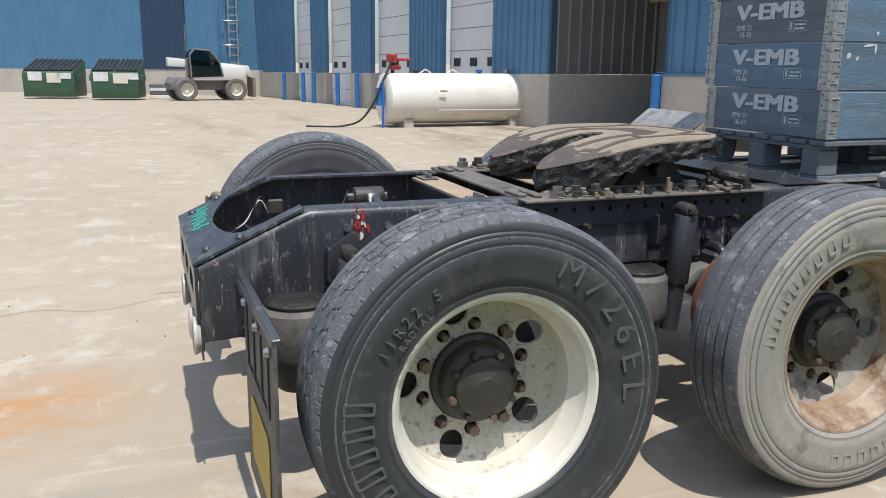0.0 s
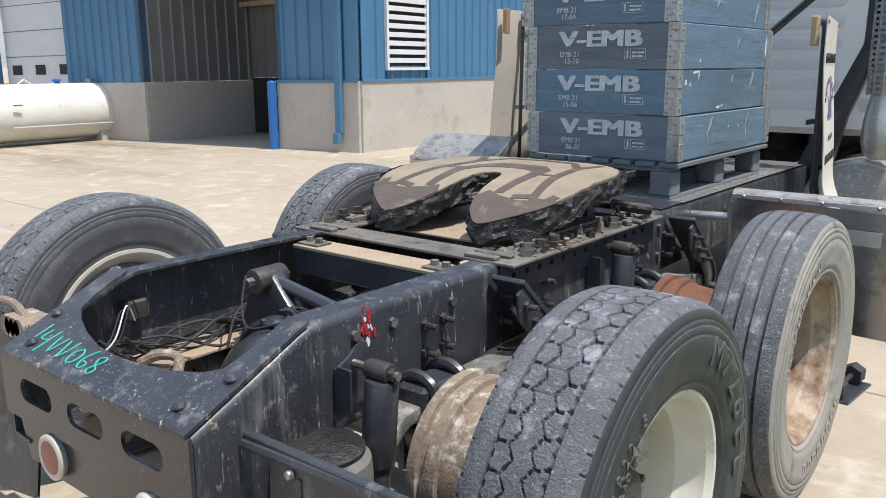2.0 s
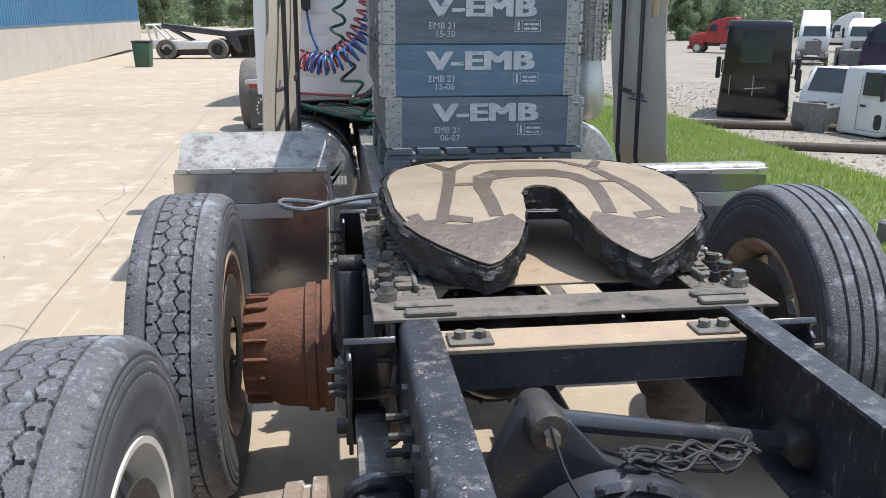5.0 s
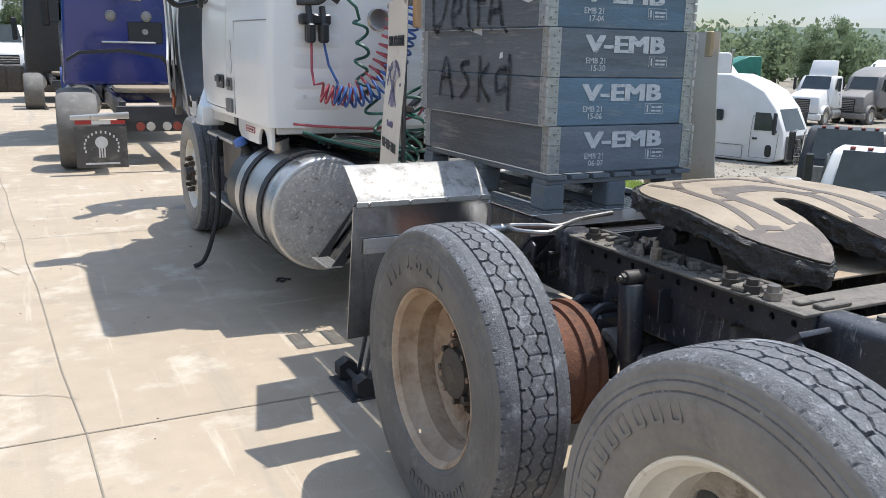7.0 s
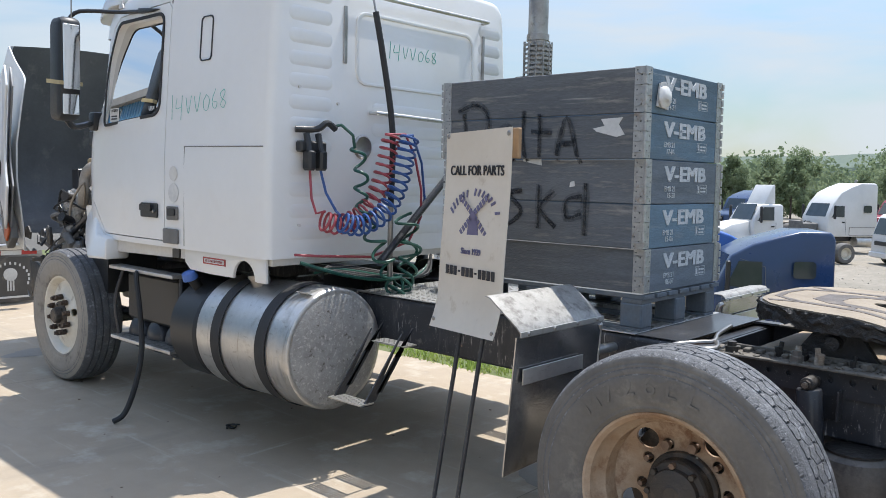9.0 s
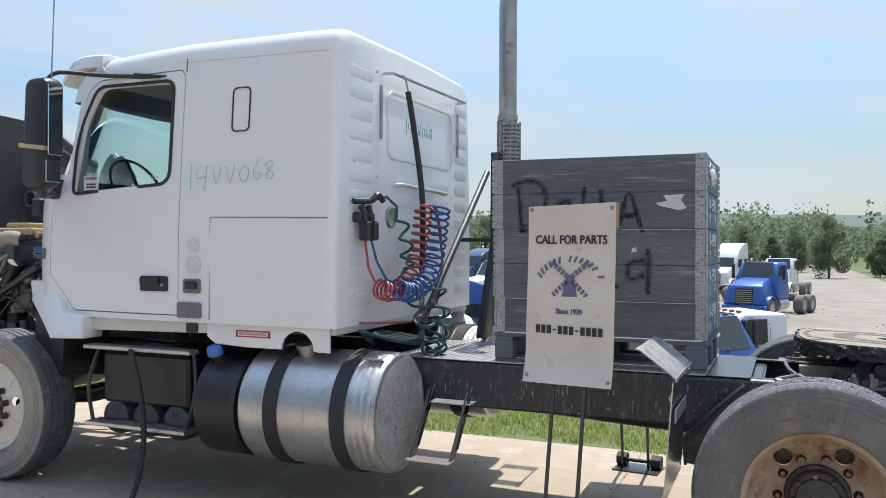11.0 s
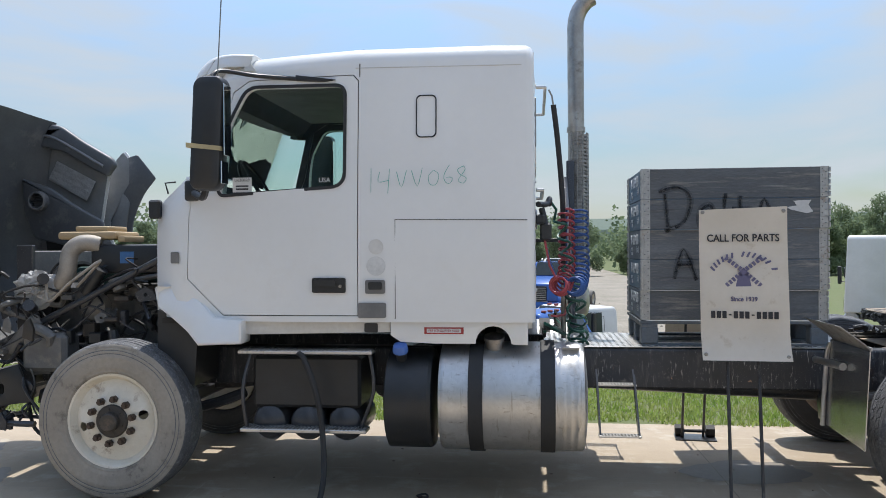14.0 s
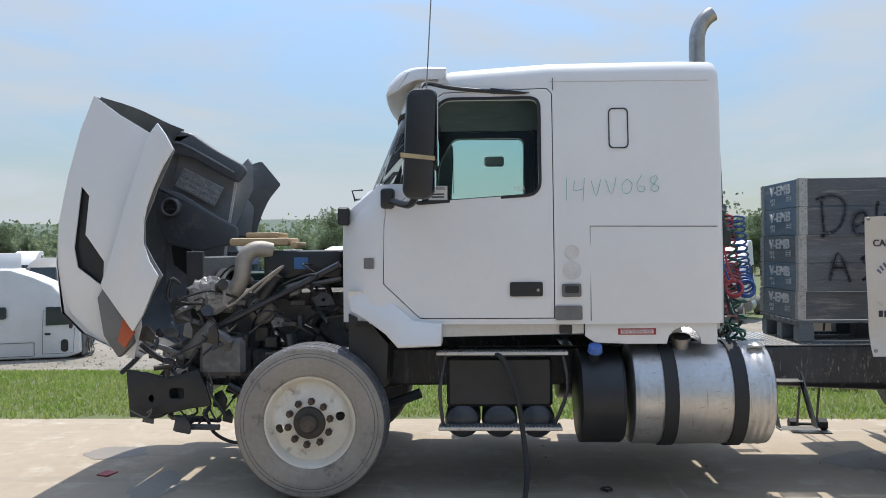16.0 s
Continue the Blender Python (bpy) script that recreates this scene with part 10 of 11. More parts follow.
        for s in (-1, 1):
            part("door_step", plate(rounded(S + 0.72, S + 0.95, lift + 0.2, lift + 0.62, 0.1), "x", s * 1.072, s * 1.088), M_PLASTIC, t, "dark oval opening in the door")
            part("door_seam", sweep([(s * 1.075, S + 0.15, lift + 1.0), (s * 1.05, S + 0.18, lift + 1.6), (s * 1.0, S + 0.75, lift + 1.78)], 0.008, 5), M_GREYPLASTIC, t)
            part("door_seam", sweep([(s * 1.082, S + 0.15, lift + 0.15), (s * 1.082, S + 1.1, lift + 0.15), (s * 1.082, S + 1.15, lift + 1.0)], 0.008, 5), M_GREYPLASTIC, t)
        if roof == "flat":
            for k in (-0.6, -0.3, 0.0, 0.3, 0.6):
                part("marker_light", box(k - 0.05, k + 0.05, S + 0.68, S + 0.80, lift + top, lift + top + 0.055, 0.015), M_LENS, t, "amber roof marker light")
    if wheels:
        for s in (-1, 1):
            if hood != "none":
                simple_wheel(t, s * 0.98, S + 2.05, 0.5, 0.5, 0.28, s)
                if hood == "closed":
                    fa = [(S + 2.05 + 0.66 * math.cos(radians(a)), 0.5 + 0.66 * math.sin(radians(a))) for a in range(15, 166, 15)]
                    fb = [(S + 2.05 + 0.58 * math.cos(radians(a)), 0.5 + 0.58 * math.sin(radians(a))) for a in range(165, 14, -15)]
                    part("fender", plate(fa + fb, "x", s * 0.80, s * 1.13, bevel=0.02), paint, t, "painted wheel arch")
            if chassis:
                for yy in (-3.3, -2.0):
                    simple_wheel(t, s * 0.95, yy, 0.5, 0.5, 0.5, s)
            tk = lathe([(0, 0), (0.29, 0.01), (0.31, 0.04), (0.31, 1.2), (0.29, 1.23), (0, 1.24)], Matrix.Translation((s * 0.82, 0.1, 0.66)) @ Matrix.Rotation(radians(-90), 4, "X"), 28)
            part("fuel_tank", tk, M_ALU, t, "aluminium fuel tank")
            part("rail", box(s * 0.38, s * 0.46, -3.95, S + 2.6, 0.66, 0.92, 0.01), M_BLACK, t, "black frame rail")
        if chassis:
            part("fifth_wheel", plate(rounded(-0.45, 0.45, -3.2, -2.2, 0.2), "z", 0.98, 1.05, bevel=0.02), M_FIFTH, t, "greased fifth wheel")
            part("end_beam", box(-0.5, 0.5, -4.0, -3.93, 0.66, 0.86, 0.01), M_BLACK, t)
        part("exhaust_pipe", sweep([(1.0, -0.15, 1.0), (1.0, -0.15, lift + top - 0.1), (1.0, -0.25, lift + top + 0.12)], 0.07, 12, steps=3), M_STEEL, t, "steel exhaust pipe")
    return t


M_GLASSDARK = mat("dark_vehicle_glass", (0.03, 0.04, 0.042), (0.05, 0.06, 0.062), 2, 0.08, fine=0.05, rough_vary=0.04)
LOT = -1.95
parked_truck(21.0, 22.5, (0.31, -0.95), M_OFFWHITE, "white high-roof sleeper cab shell lying on the gravel", "high", "none", wheels=False, sleeper=1.9)
parked_truck(15.9, 22.9, (0.29, -0.96), M_OFFWHITE, "small white day cab shell with a bare firewall", "flat", "none", wheels=False, sleeper=0.5, size=1.08)
parked_truck(16.6, 24.5, (-0.85, -0.50), M_OFFWHITE, "white day cab shell with a wide dark windshield", "flat", "open", wheels=False, sleeper=0.3)
black = parked_truck(13.9, 26.2, (0.48, 0.88), mat("gloss_black_paint", (0.012, 0.012, 0.014), rough=0.14, coat=0.3), "glossy black sleeper cab shell on the gravel", "high", "none", wheels=False, sleeper=1.9, size=1.10)
for x in (-0.75, -0.05):
    part("grab_rail", sweep([(x, -0.01, 0.75), (x, -0.06, 0.75), (x, -0.06, 1.35), (x, -0.01, 1.35)], 0.015, 8), M_ALU, black, "bright grab rail")
part("grab_rail", sweep([(-0.3, -0.01, 0.95), (-0.3, -0.06, 0.95), (0.3, -0.06, 1.0), (0.3, -0.01, 1.0)], 0.015, 8), M_ALU, black)
part("locker_lid", box(-0.5, 0.45, -0.012, -0.003, 1.75, 2.75, 0.01), M_GLASSDARK, black, "dark rear panel")
parked_truck(30.1, 37.4, (-0.72, 0.69), mat("dark_purple_truck_paint", (0.035, 0.02, 0.06), rough=0.3), "dark purple long-hood sleeper truck", "mid", "open", sleeper=2.3, size=1.08)
parked_truck(31.8, 32.4, (-0.75, 0.65), M_OFFWHITE, "white aerodynamic sleeper truck with a rounded hood", "high", "closed", sleeper=1.7)
parked_truck(36.5, 60.5, (-0.5, -0.85), M_OFFWHITE, "white high-roof sleeper truck", "high", "open", sleeper=1.8)
parked_truck(40.5, 60.0, (-0.6, -0.75), M_OFFWHITE, "white mid-roof sleeper truck", "mid", "open", sleeper=1.8)
parked_truck(44.0, 57.5, (-0.7, 0.6), M_MIDBLUE, "blue sleeper truck with a sloping hood", "mid", "closed", sleeper=1.8)
parked_truck(38.0, 76.0, (-0.7, 0.6), M_RED, "red truck at the back of the lot", "mid", "closed", sleeper=1.5)
parked_truck(52.0, 78.0, (-0.7, 0.6), M_OFFWHITE, "white truck at the back of the lot", "high", "closed", sleeper=1.5)
parked_truck(60.0, 74.0, (-0.7, 0.6), M_BLACK, "black truck at the back of the lot", "mid", "open", sleeper=1.5)
parked_truck(36.0, 39.8, (0.3, -0.95), M_OFFWHITE, "white sleeper truck with a dark corner window", "high", "closed", sleeper=1.8)
parked_truck(49.0, 46.5, (-0.85, 0.30), M_GREENTRUCK, "green aerodynamic sleeper truck", "high", "closed", sleeper=1.8)
parked_truck(40.8, 33.4, (-0.93, -0.30), M_OFFWHITE, "white day cab truck with a raised roof deflector", "flat", "closed", sleeper=0.3, fairing=True)
parked_truck(46.5, 33.5, (-0.97, -0.20), M_GREYSIDING, "grey mid-roof sleeper truck in the lot", "mid", "closed", sleeper=1.9)
parked_truck(30.6, 16.2, (-0.45, 0.88), M_MIDBLUE, "blue sleeper truck with a white roof fairing", "high", "open", sleeper=1.9, paint2=M_OFFWHITE)
parked_truck(41.5, 21.8, (-0.75, 0.55), M_BLACK, "black high-roof sleeper truck in the lot", "high", "closed", sleeper=1.7)
parked_truck(36.0, 15.0, (-0.72, 0.52), M_OFFWHITE, "white long-hood day cab with a roof deflector", "flat", "closed", sleeper=0.3, fairing=True)
parked_truck(17.5, 6.8, (-0.55, 0.83), M_NAVY, "navy sleeper cab shell with strips of silver tape", "mid", "none", wheels=False, sleeper=1.4)
parked_truck(18.4, 11.4, (0.5, -0.85), M_MIDBLUE, "blue sleeper cab shell with a curved roof", "mid", "none", wheels=False, sleeper=1.2)
parked_truck(13.0, 9.6, (-0.86, -0.5), M_OFFWHITE, "white day cab shell with a wide windshield", "flat", "none", wheels=False, sleeper=0.3)
parked_truck(17.0, 13.6, (-0.80, -0.60), M_PLASTIC, "dark stripped day cab shell", "flat", "none", wheels=False, sleeper=0.3)
parked_truck(15.7, 4.2, (-0.55, -0.83), M_MIDBLUE, "blue and white stripped cab shell without a door", "flat", "none", wheels=False, sleeper=0.3)
parked_truck(17.8, 2.2, (-0.6, 0.80), M_OFFWHITE, "low white stripped cab shell", "flat", "none", wheels=False, sleeper=0.4)
parked_truck(47.5, 14.0, (-0.80, 0.52), M_OFFWHITE, "white high-roof sleeper truck with its hood removed", "high", "open", sleeper=2.0)
yellow = parked_truck(52.0, 7.4, (-0.62, 0.74), M_TRUCKYELLOW, "yellow sleeper truck with its hood tilted", "high", "open", sleeper=2.0)
part("tilted_hood", outline_loft([(5.2, 0.7), (5.9, 1.0), (6.1, 2.3), (5.7, 2.75), (5.3, 2.3), (5.0, 1.3)], 1.0, 0.7, 1.5, 0.08), M_TRUCKYELLOW, yellow, "yellow hood tilted forward", 40)
parked_truck(56.0, 12.2, (-0.62, 0.74), M_DARKRED, "dark red high-roof sleeper truck", "high", "closed", sleeper=1.8)
parked_truck(66.0, 5.6, (-0.92, 0.3), M_OFFWHITE, "white long-nose truck parked nose out", "high", "closed", sleeper=1.4)
parked_truck(41.5, 2.6, (-0.92, 0.32), M_MIDBLUE, "blue long-hood truck parked nose out", "flat", "closed", sleeper=0.4)
parked_truck(60.0, 2.0, (-0.92, 0.2), M_OFFWHITE, "white day cab truck parked nose out", "flat", "closed", sleeper=0.4)
parked_truck(45.6, -6.6, (-0.80, 0.55), M_OFFWHITE, "white rounded sleeper truck missing its hood", "high", "open", sleeper=1.9)
parked_truck(37.0, -7.6, (-0.85, 0.42), M_OFFWHITE, "white sleeper truck with an exposed radiator", "high", "open", sleeper=1.9)
parked_truck(56.0, -8.6, (-0.85, 0.30), M_OFFWHITE, "white day cab truck between the sleepers", "flat", "closed", sleeper=0.4)
parked_truck(27.0, -9.0, (0.93, -0.36), M_OFFWHITE, "white sleeper truck with its rear wall bare", "high", "closed", sleeper=1.8)
parked_truck(58.0, 24.0, (-0.9, 0.3), M_NAVY, "dark blue truck beyond the verge", "mid", "closed", sleeper=1.6)
parked_truck(50.0, 27.0, (-0.95, 0.2), M_OFFWHITE, "white aerodynamic truck beyond the verge", "high", "closed", sleeper=1.7)
parked_truck(62.0, 44.0, (-0.95, -0.2), M_OFFWHITE, "white truck at the far side of the lot", "high", "closed", sleeper=1.7)
# the row ahead on the concrete
ROW = "trucks in line on the concrete"
blue = parked_truck(-0.56, 14.35, (0.042, 1.0), M_BLUETRUCK, "deep blue high-roof sleeper truck, rear frame towards the viewer", "high", "closed", sleeper=1.9, group=ROW, z=-0.03)
parked_truck(-1.0, 28.5, (0.0, 1.0), M_PLASTIC, "dark grey sleeper truck in line on the concrete", "high", "closed", sleeper=1.9, group=ROW)
parked_truck(-3.1, 42.0, (0.15, -1.0), M_OFFWHITE, "white day cab truck facing the line", "flat", "closed", sleeper=0.3, group=ROW)
parked_truck(-0.4, 44.0, (0.0, 1.0), M_OFFWHITE, "white truck farther along the line", "high", "closed", sleeper=1.7, group=ROW)
# fittings of the blue truck's rear: flap with its emblem, lamps, grab rails
for s in (-1, 1):
    fx = 0.705 * s
    fl = part("mudflap", box(fx - 0.30, fx + 0.30, -4.12, -4.11, 0.10, 0.62, 0.004), M_FLAP, blue, "black mudflap with a white emblem")
    for k in range(15):
        a = radians(200 - k * 15.7)
        c, h = fx + 0.20 * math.cos(a), 0.37 + 0.18 * math.sin(a)
        part("emblem_stroke", box(c - 0.010, c + 0.010, -4.126, -4.122, h - 0.016, h + 0.016), M_LABEL, fl, smooth=0)
    em = rod((fx, -4.122, 0.42), (fx, -4.127, 0.42), 0.075, seg=20)
    for k in (-0.03, 0, 0.03):
        box(fx + k - 0.009, fx + k + 0.009, -4.127, -4.122, 0.23, 0.36, bm=em)
    part("emblem", em, M_LABEL, fl, "white emblem shape", 0)
    part("caption_bar", box(fx - 0.20, fx + 0.20, -4.126, -4.122, 0.145, 0.168), M_LABEL, fl, "plain white bar")
    part("flap_bracket", plate([(fx - 0.34, 0.70), (fx + 0.34, 0.71), (fx + 0.34, 0.79), (fx - 0.34, 0.75)], "y", -4.16, -4.02, bevel=0.008), M_ALU, blue, "bright flap bracket")
    part("reflector", box(fx - 0.29, fx + 0.29, -4.131, -4.127, 0.645, 0.695), M_RED, blue, "red and white reflective strip")
    part("reflector", box(fx - 0.10, fx + 0.12, -4.136, -4.132, 0.645, 0.695), M_LABEL, blue)
    for k, mt in ((0.10, M_LENSWHITE), (0.225, M_LENS)):
        part("tail_light", rod((s * k, -4.0, 0.60), (s * k, -4.03, 0.60), 0.055, seg=18), mt, blue, "round tail light")
part("light_bar", box(-0.42, 0.42, -4.0, -3.96, 0.53, 0.68, 0.01), M_BLACK, blue)
part("rear_vent", box(-0.02, 0.53, -0.012, -0.002, 1.65, 2.0, 0.01), M_PLASTIC, blue, "black rear vent panel")
part("rear_vent_hub", rod((0.25, -0.013, 1.84), (0.25, -0.03, 1.84), 0.05, seg=18), M_STEEL, blue)
for x0, x1, z in ((-0.30, 0.21, 2.36), (-0.44, 0.40, 1.66)):
    part("grab_rail", sweep([(x0, -0.005, z), (x0, -0.07, z), (x1, -0.07, z), (x1, -0.005, z)], 0.018, 8), M_ALU, blue, "bright grab rail")
for x in (-0.28, 0.28):
    part("port", lathe([(0.0, 0.03), (0.03, 0.03), (0.035, 0.015), (0.06, 0.015), (0.07, 0.03), (0.085, 0.02), (0.09, 0.0)], Matrix.Translation((x, -0.001, 2.09)) @ Matrix.Rotation(radians(90), 4, "X"), 24), M_STEEL, blue, "round vent port")
tape = box(0.06, 0.53, -0.006, -0.002, 3.30, 3.36)
box(0.47, 0.53, -0.006, -0.002, 3.08, 3.2995, bm=tape)
part("tape_mark", tape, M_LABEL, blue, "white tape mark")
arch = bmesh.new()
span = [(-1.05, 1.12), (-1.02, 1.36), (-0.85, 1.47), (-0.26, 1.51), (0.29, 1.42), (0.36, 1.34), (0.38, 1.12)]
ring_ = [[arch.verts.new((x, y, z + dz)) for y in (-2.25, -1.75) for dz in ((0.0, 0.05) if y < -2 else (0.05, 0.0))] for x, z in span]
for p, q in zip(ring_, ring_[1:]):
    for k in range(4):
        arch.faces.new((p[k], p[(k + 1) % 4], q[(k + 1) % 4], q[k]))
arch.faces.new(ring_[0])
arch.faces.new(ring_[-1][::-1])
part("deck_fairing", arch, M_PLASTIC, blue, "curved black fairing over the frame", 60)

# white box-van cab-over on a bare chassis
van = thing("cabover_truck", "white cab-over truck with a long bare chassis", "truck", at=(40.6, 9.6, LOT - 0.15), turn=42)
vp = [(0, 0.55), (0, 2.35), (0.12, 2.45), (1.35, 2.45), (1.55, 2.30), (1.80, 1.45), (1.85, 0.55)]
part("cab", outline_loft(vp, 0.98, 0.90, 1.4, 0.06), M_OFFWHITE, van, "white tilt cab", 40)
part("windshield", plate([(-0.82, 0.0), (-0.76, 0.8), (0.76, 0.8), (0.82, 0)], "z", 0, 0.02, m=Matrix.Translation((0, 1.815, 1.48)) @ Matrix.Rotation(radians(106), 4, "X")), M_GLASSDARK, van, "dark windshield")
for s in (-1, 1):
    part("side_window", plate([(0.65, 1.5), (0.65, 2.15), (1.40, 2.15), (1.60, 1.5)], "x", s * 0.955, s * 0.985), M_GLASSDARK, van)
    part("rail", box(s * 0.36, s * 0.44, -5.2, 1.2, 0.62, 0.82, 0.01), M_BLACK, van)
    simple_wheel(van, s * 0.85, 0.95, 0.42, 0.42, 0.26, s)
    simple_wheel(van, s * 0.85, -3.9, 0.42, 0.42, 0.45, s)
part("bumper", box(-0.98, 0.98, 1.80, 1.95, 0.35, 0.62, 0.04), M_OFFWHITE, van)
part("grille", box(-0.6, 0.6, 1.84, 1.88, 0.95, 1.15, 0.01), M_PLASTIC, van)

# flatbed loader and a skip at the far end of the concrete
ld = thing("telescopic_loader", "cream compact loader with a black boom and black wheels", "loader", at=(-6.7, 37.0, ground_z(-6.7, 37.0)), turn=-90)
part("chassis", plate([(-1.75, 0.46), (-1.0, 0.40), (0.8, 0.42), (1.0, 0.72), (-0.6, 0.78), (-1.72, 0.80)], "x", -0.75, 0.75, bevel=0.03), M_OFFWHITE, ld, "cream side panel")
part("belly", box(-0.6, 0.6, -0.8, 0.8, 0.16, 0.41, 0.03), M_PLASTIC, ld)
for s in (-1, 1):
    part("cab_post", sweep([(s * 0.7, -1.66, 0.70), (s * 0.7, -1.82, 1.44), (s * 0.7, -1.52, 1.40), (s * 0.7, -0.95, 0.80)], 0.05, 6), M_OFFWHITE, ld, "cream cab frame")
    part("lift_ram", rod((s * 0.3, -1.1, 1.36), (s * 0.3, 0.0, 0.74), 0.06, seg=10), M_BLACK, ld)
    for y in (-1.05, 1.1):
        simple_wheel(ld, s * 0.72, y, 0.42, 0.43, 0.36, s, M_PLASTIC)
part("cab_roof", box(-0.7, 0.7, -1.84, -1.45, 1.40, 1.47, 0.02), M_OFFWHITE, ld)
part("boom", plate([(-1.30, 1.44), (-1.12, 1.48), (1.5, 1.16), (3.1, 1.30), (3.1, 1.08), (1.5, 0.92), (-0.2, 1.12), (-1.25, 1.28)], "x", -0.35, 0.35, bevel=0.03), M_BLACK, ld, "black lifting boom")
part("boom_head", plate([(1.3, 1.0), (1.9, 1.15), (2.1, 0.3), (1.9, 0.2)], "x", -0.3, 0.3, bevel=0.02), M_BLACK, ld)
skip = thing("skip", "dark rusty steel skip at the yard's end", "skip", at=(-3.0, 38.5, ground_z(-3.0, 38.5)))
part("body", plate([(-2.2, 0.0), (2.2, 0.0), (2.3, 1.08), (-2.3, 1.08)], "y", -1.0, 1.0, bevel=0.03), M_HUB, skip)
for k in range(8):
    part("rib", box(-2.0 + 0.56 * k, -1.9 + 0.56 * k, -1.06, -1.0, 0.08, 1.04, 0.01), M_HUB, skip)
sb = thing("wheeled_bin", "dark green bin against the side wall", "bin", at=(-7.25, 29.4, ground_z(-7.25, 29.4)))
part("body", plate([(-0.25, 0.0), (0.25, 0.0), (0.30, 0.84), (-0.30, 0.84)], "y", -0.3, 0.3, bevel=0.04), M_GREENBIN, sb)
part("lid", box(-0.32, 0.32, -0.32, 0.32, 0.84, 0.90, 0.02), M_PLASTIC, sb)

# ---- verge, bank and distance ----
def blades(n, x0, x1, y0, y1, h, seed):
    rng = np.random.default_rng(seed)
    verts, faces = [], []
    for k in range(n):
        x, y = rng.uniform(x0, x1), rng.uniform(y0, y1)
        if x < 1.5 + 0.12 * math.sin(y * 2.3) + 0.06 * math.sin(y * 9.1):
            continue
        z = ground_z(x, y) - 0.005
        a = rng.uniform(0, math.pi)
        hh = h * rng.uniform(0.45, 1.25)
        w = 0.005 + 0.004 * rng.random()
        dx, dy = math.cos(a) * w, math.sin(a) * w
        bx, by = rng.normal(0, 0.35 * hh), rng.normal(0, 0.35 * hh)
        i = len(verts)
        verts += [(x - dx, y - dy, z), (x + dx, y + dy, z), (x + bx * 0.5 + dx * 0.7, y + by * 0.5 + dy * 0.7, z + hh * 0.6), (x + bx, y + by, z + hh), (x + bx * 0.5 - dx * 0.7, y + by * 0.5 - dy * 0.7, z + hh * 0.6)]
        faces += [(i, i + 1, i + 2, i + 4), (i + 4, i + 2, i + 3)]
    me = bpy.data.meshes.new("grass")
    me.from_pydata(verts, [], faces)
    me.materials.append(M_BLADE)
    return tagged(new("grass", me), "uneven green grass on the verge beside the concrete", "grass", kind="stuff")


blades(72000, 1.45, 5.2, -3.5, 13.0, 0.055, 3)
blades(26000, 5.2, 9.5, -4.0, 24.0, 0.10, 4)


def stones(n, seed):
    rng = np.random.default_rng(seed)
    verts, faces = [], []
    base = [(1, 0, 0), (-1, 0, 0), (0, 1, 0), (0, -1, 0), (0, 0, 1), (0, 0, -0.6)]
    tri = [(0, 2, 4), (2, 1, 4), (1, 3, 4), (3, 0, 4), (2, 0, 5), (1, 2, 5), (3, 1, 5), (0, 3, 5)]
    for k in range(n):
        x, y = 8.5 + rng.gamma(2.0, 4.5), rng.uniform(-6, 42)
        r = rng.uniform(0.016, 0.026) if k % 9 else rng.uniform(0.03, 0.08)
        z = ground_z(x, y)
        i = len(verts)
        s = r * rng.uniform(0.6, 1.3, 3)
        a = rng.uniform(0, 6.3)
        c, q = math.cos(a), math.sin(a)
        for p in base:
            u, v, w = p[0] * s[0], p[1] * s[1], p[2] * s[2] * 0.7
            verts.append((x + c * u - q * v, y + q * u + c * v, z + w + 0.01))
        faces += [(i + a_, i + b_, i + c_) for a_, b_, c_ in tri]
    me = bpy.data.meshes.new("rubble")
    me.from_pydata(verts, [], faces)
    me.materials.append(M_STONE)
    return tagged(new("rubble", me), "loose pale stones on the bank and lot", "stones", kind="stuff")


stones(15000, 9)
for k, (x0, y0, x1, y1) in enumerate(((9.6, 24.5, 15.2, 22.9), (15.6, 24.6, 20.2, 22.0), (10.4, 20.0, 14.5, 18.4), (2.9, 1.3, 3.5, 2.6))):
    g = max(ground_z(x0, y0), ground_z(x1, y1)) + 0.09
    lg = rod((x0, y0, ground_z(x0, y0) + 0.10), (x1, y1, ground_z(x1, y1) + 0.10), 0.13 if k < 3 else 0.075, seg=12, bevel=0.01)
    single("log", lg, M_BARK, "weathered timber pole lying on the bank", "log", "timber poles on the bank")
blk = single("concrete_block", box(3.3, 3.7, 3.6, 4.15, ground_z(3.5, 4) - 0.02, 0.16, 0.02), M_GREYPLASTIC, "dark ribbed block lying in the grass", "block")


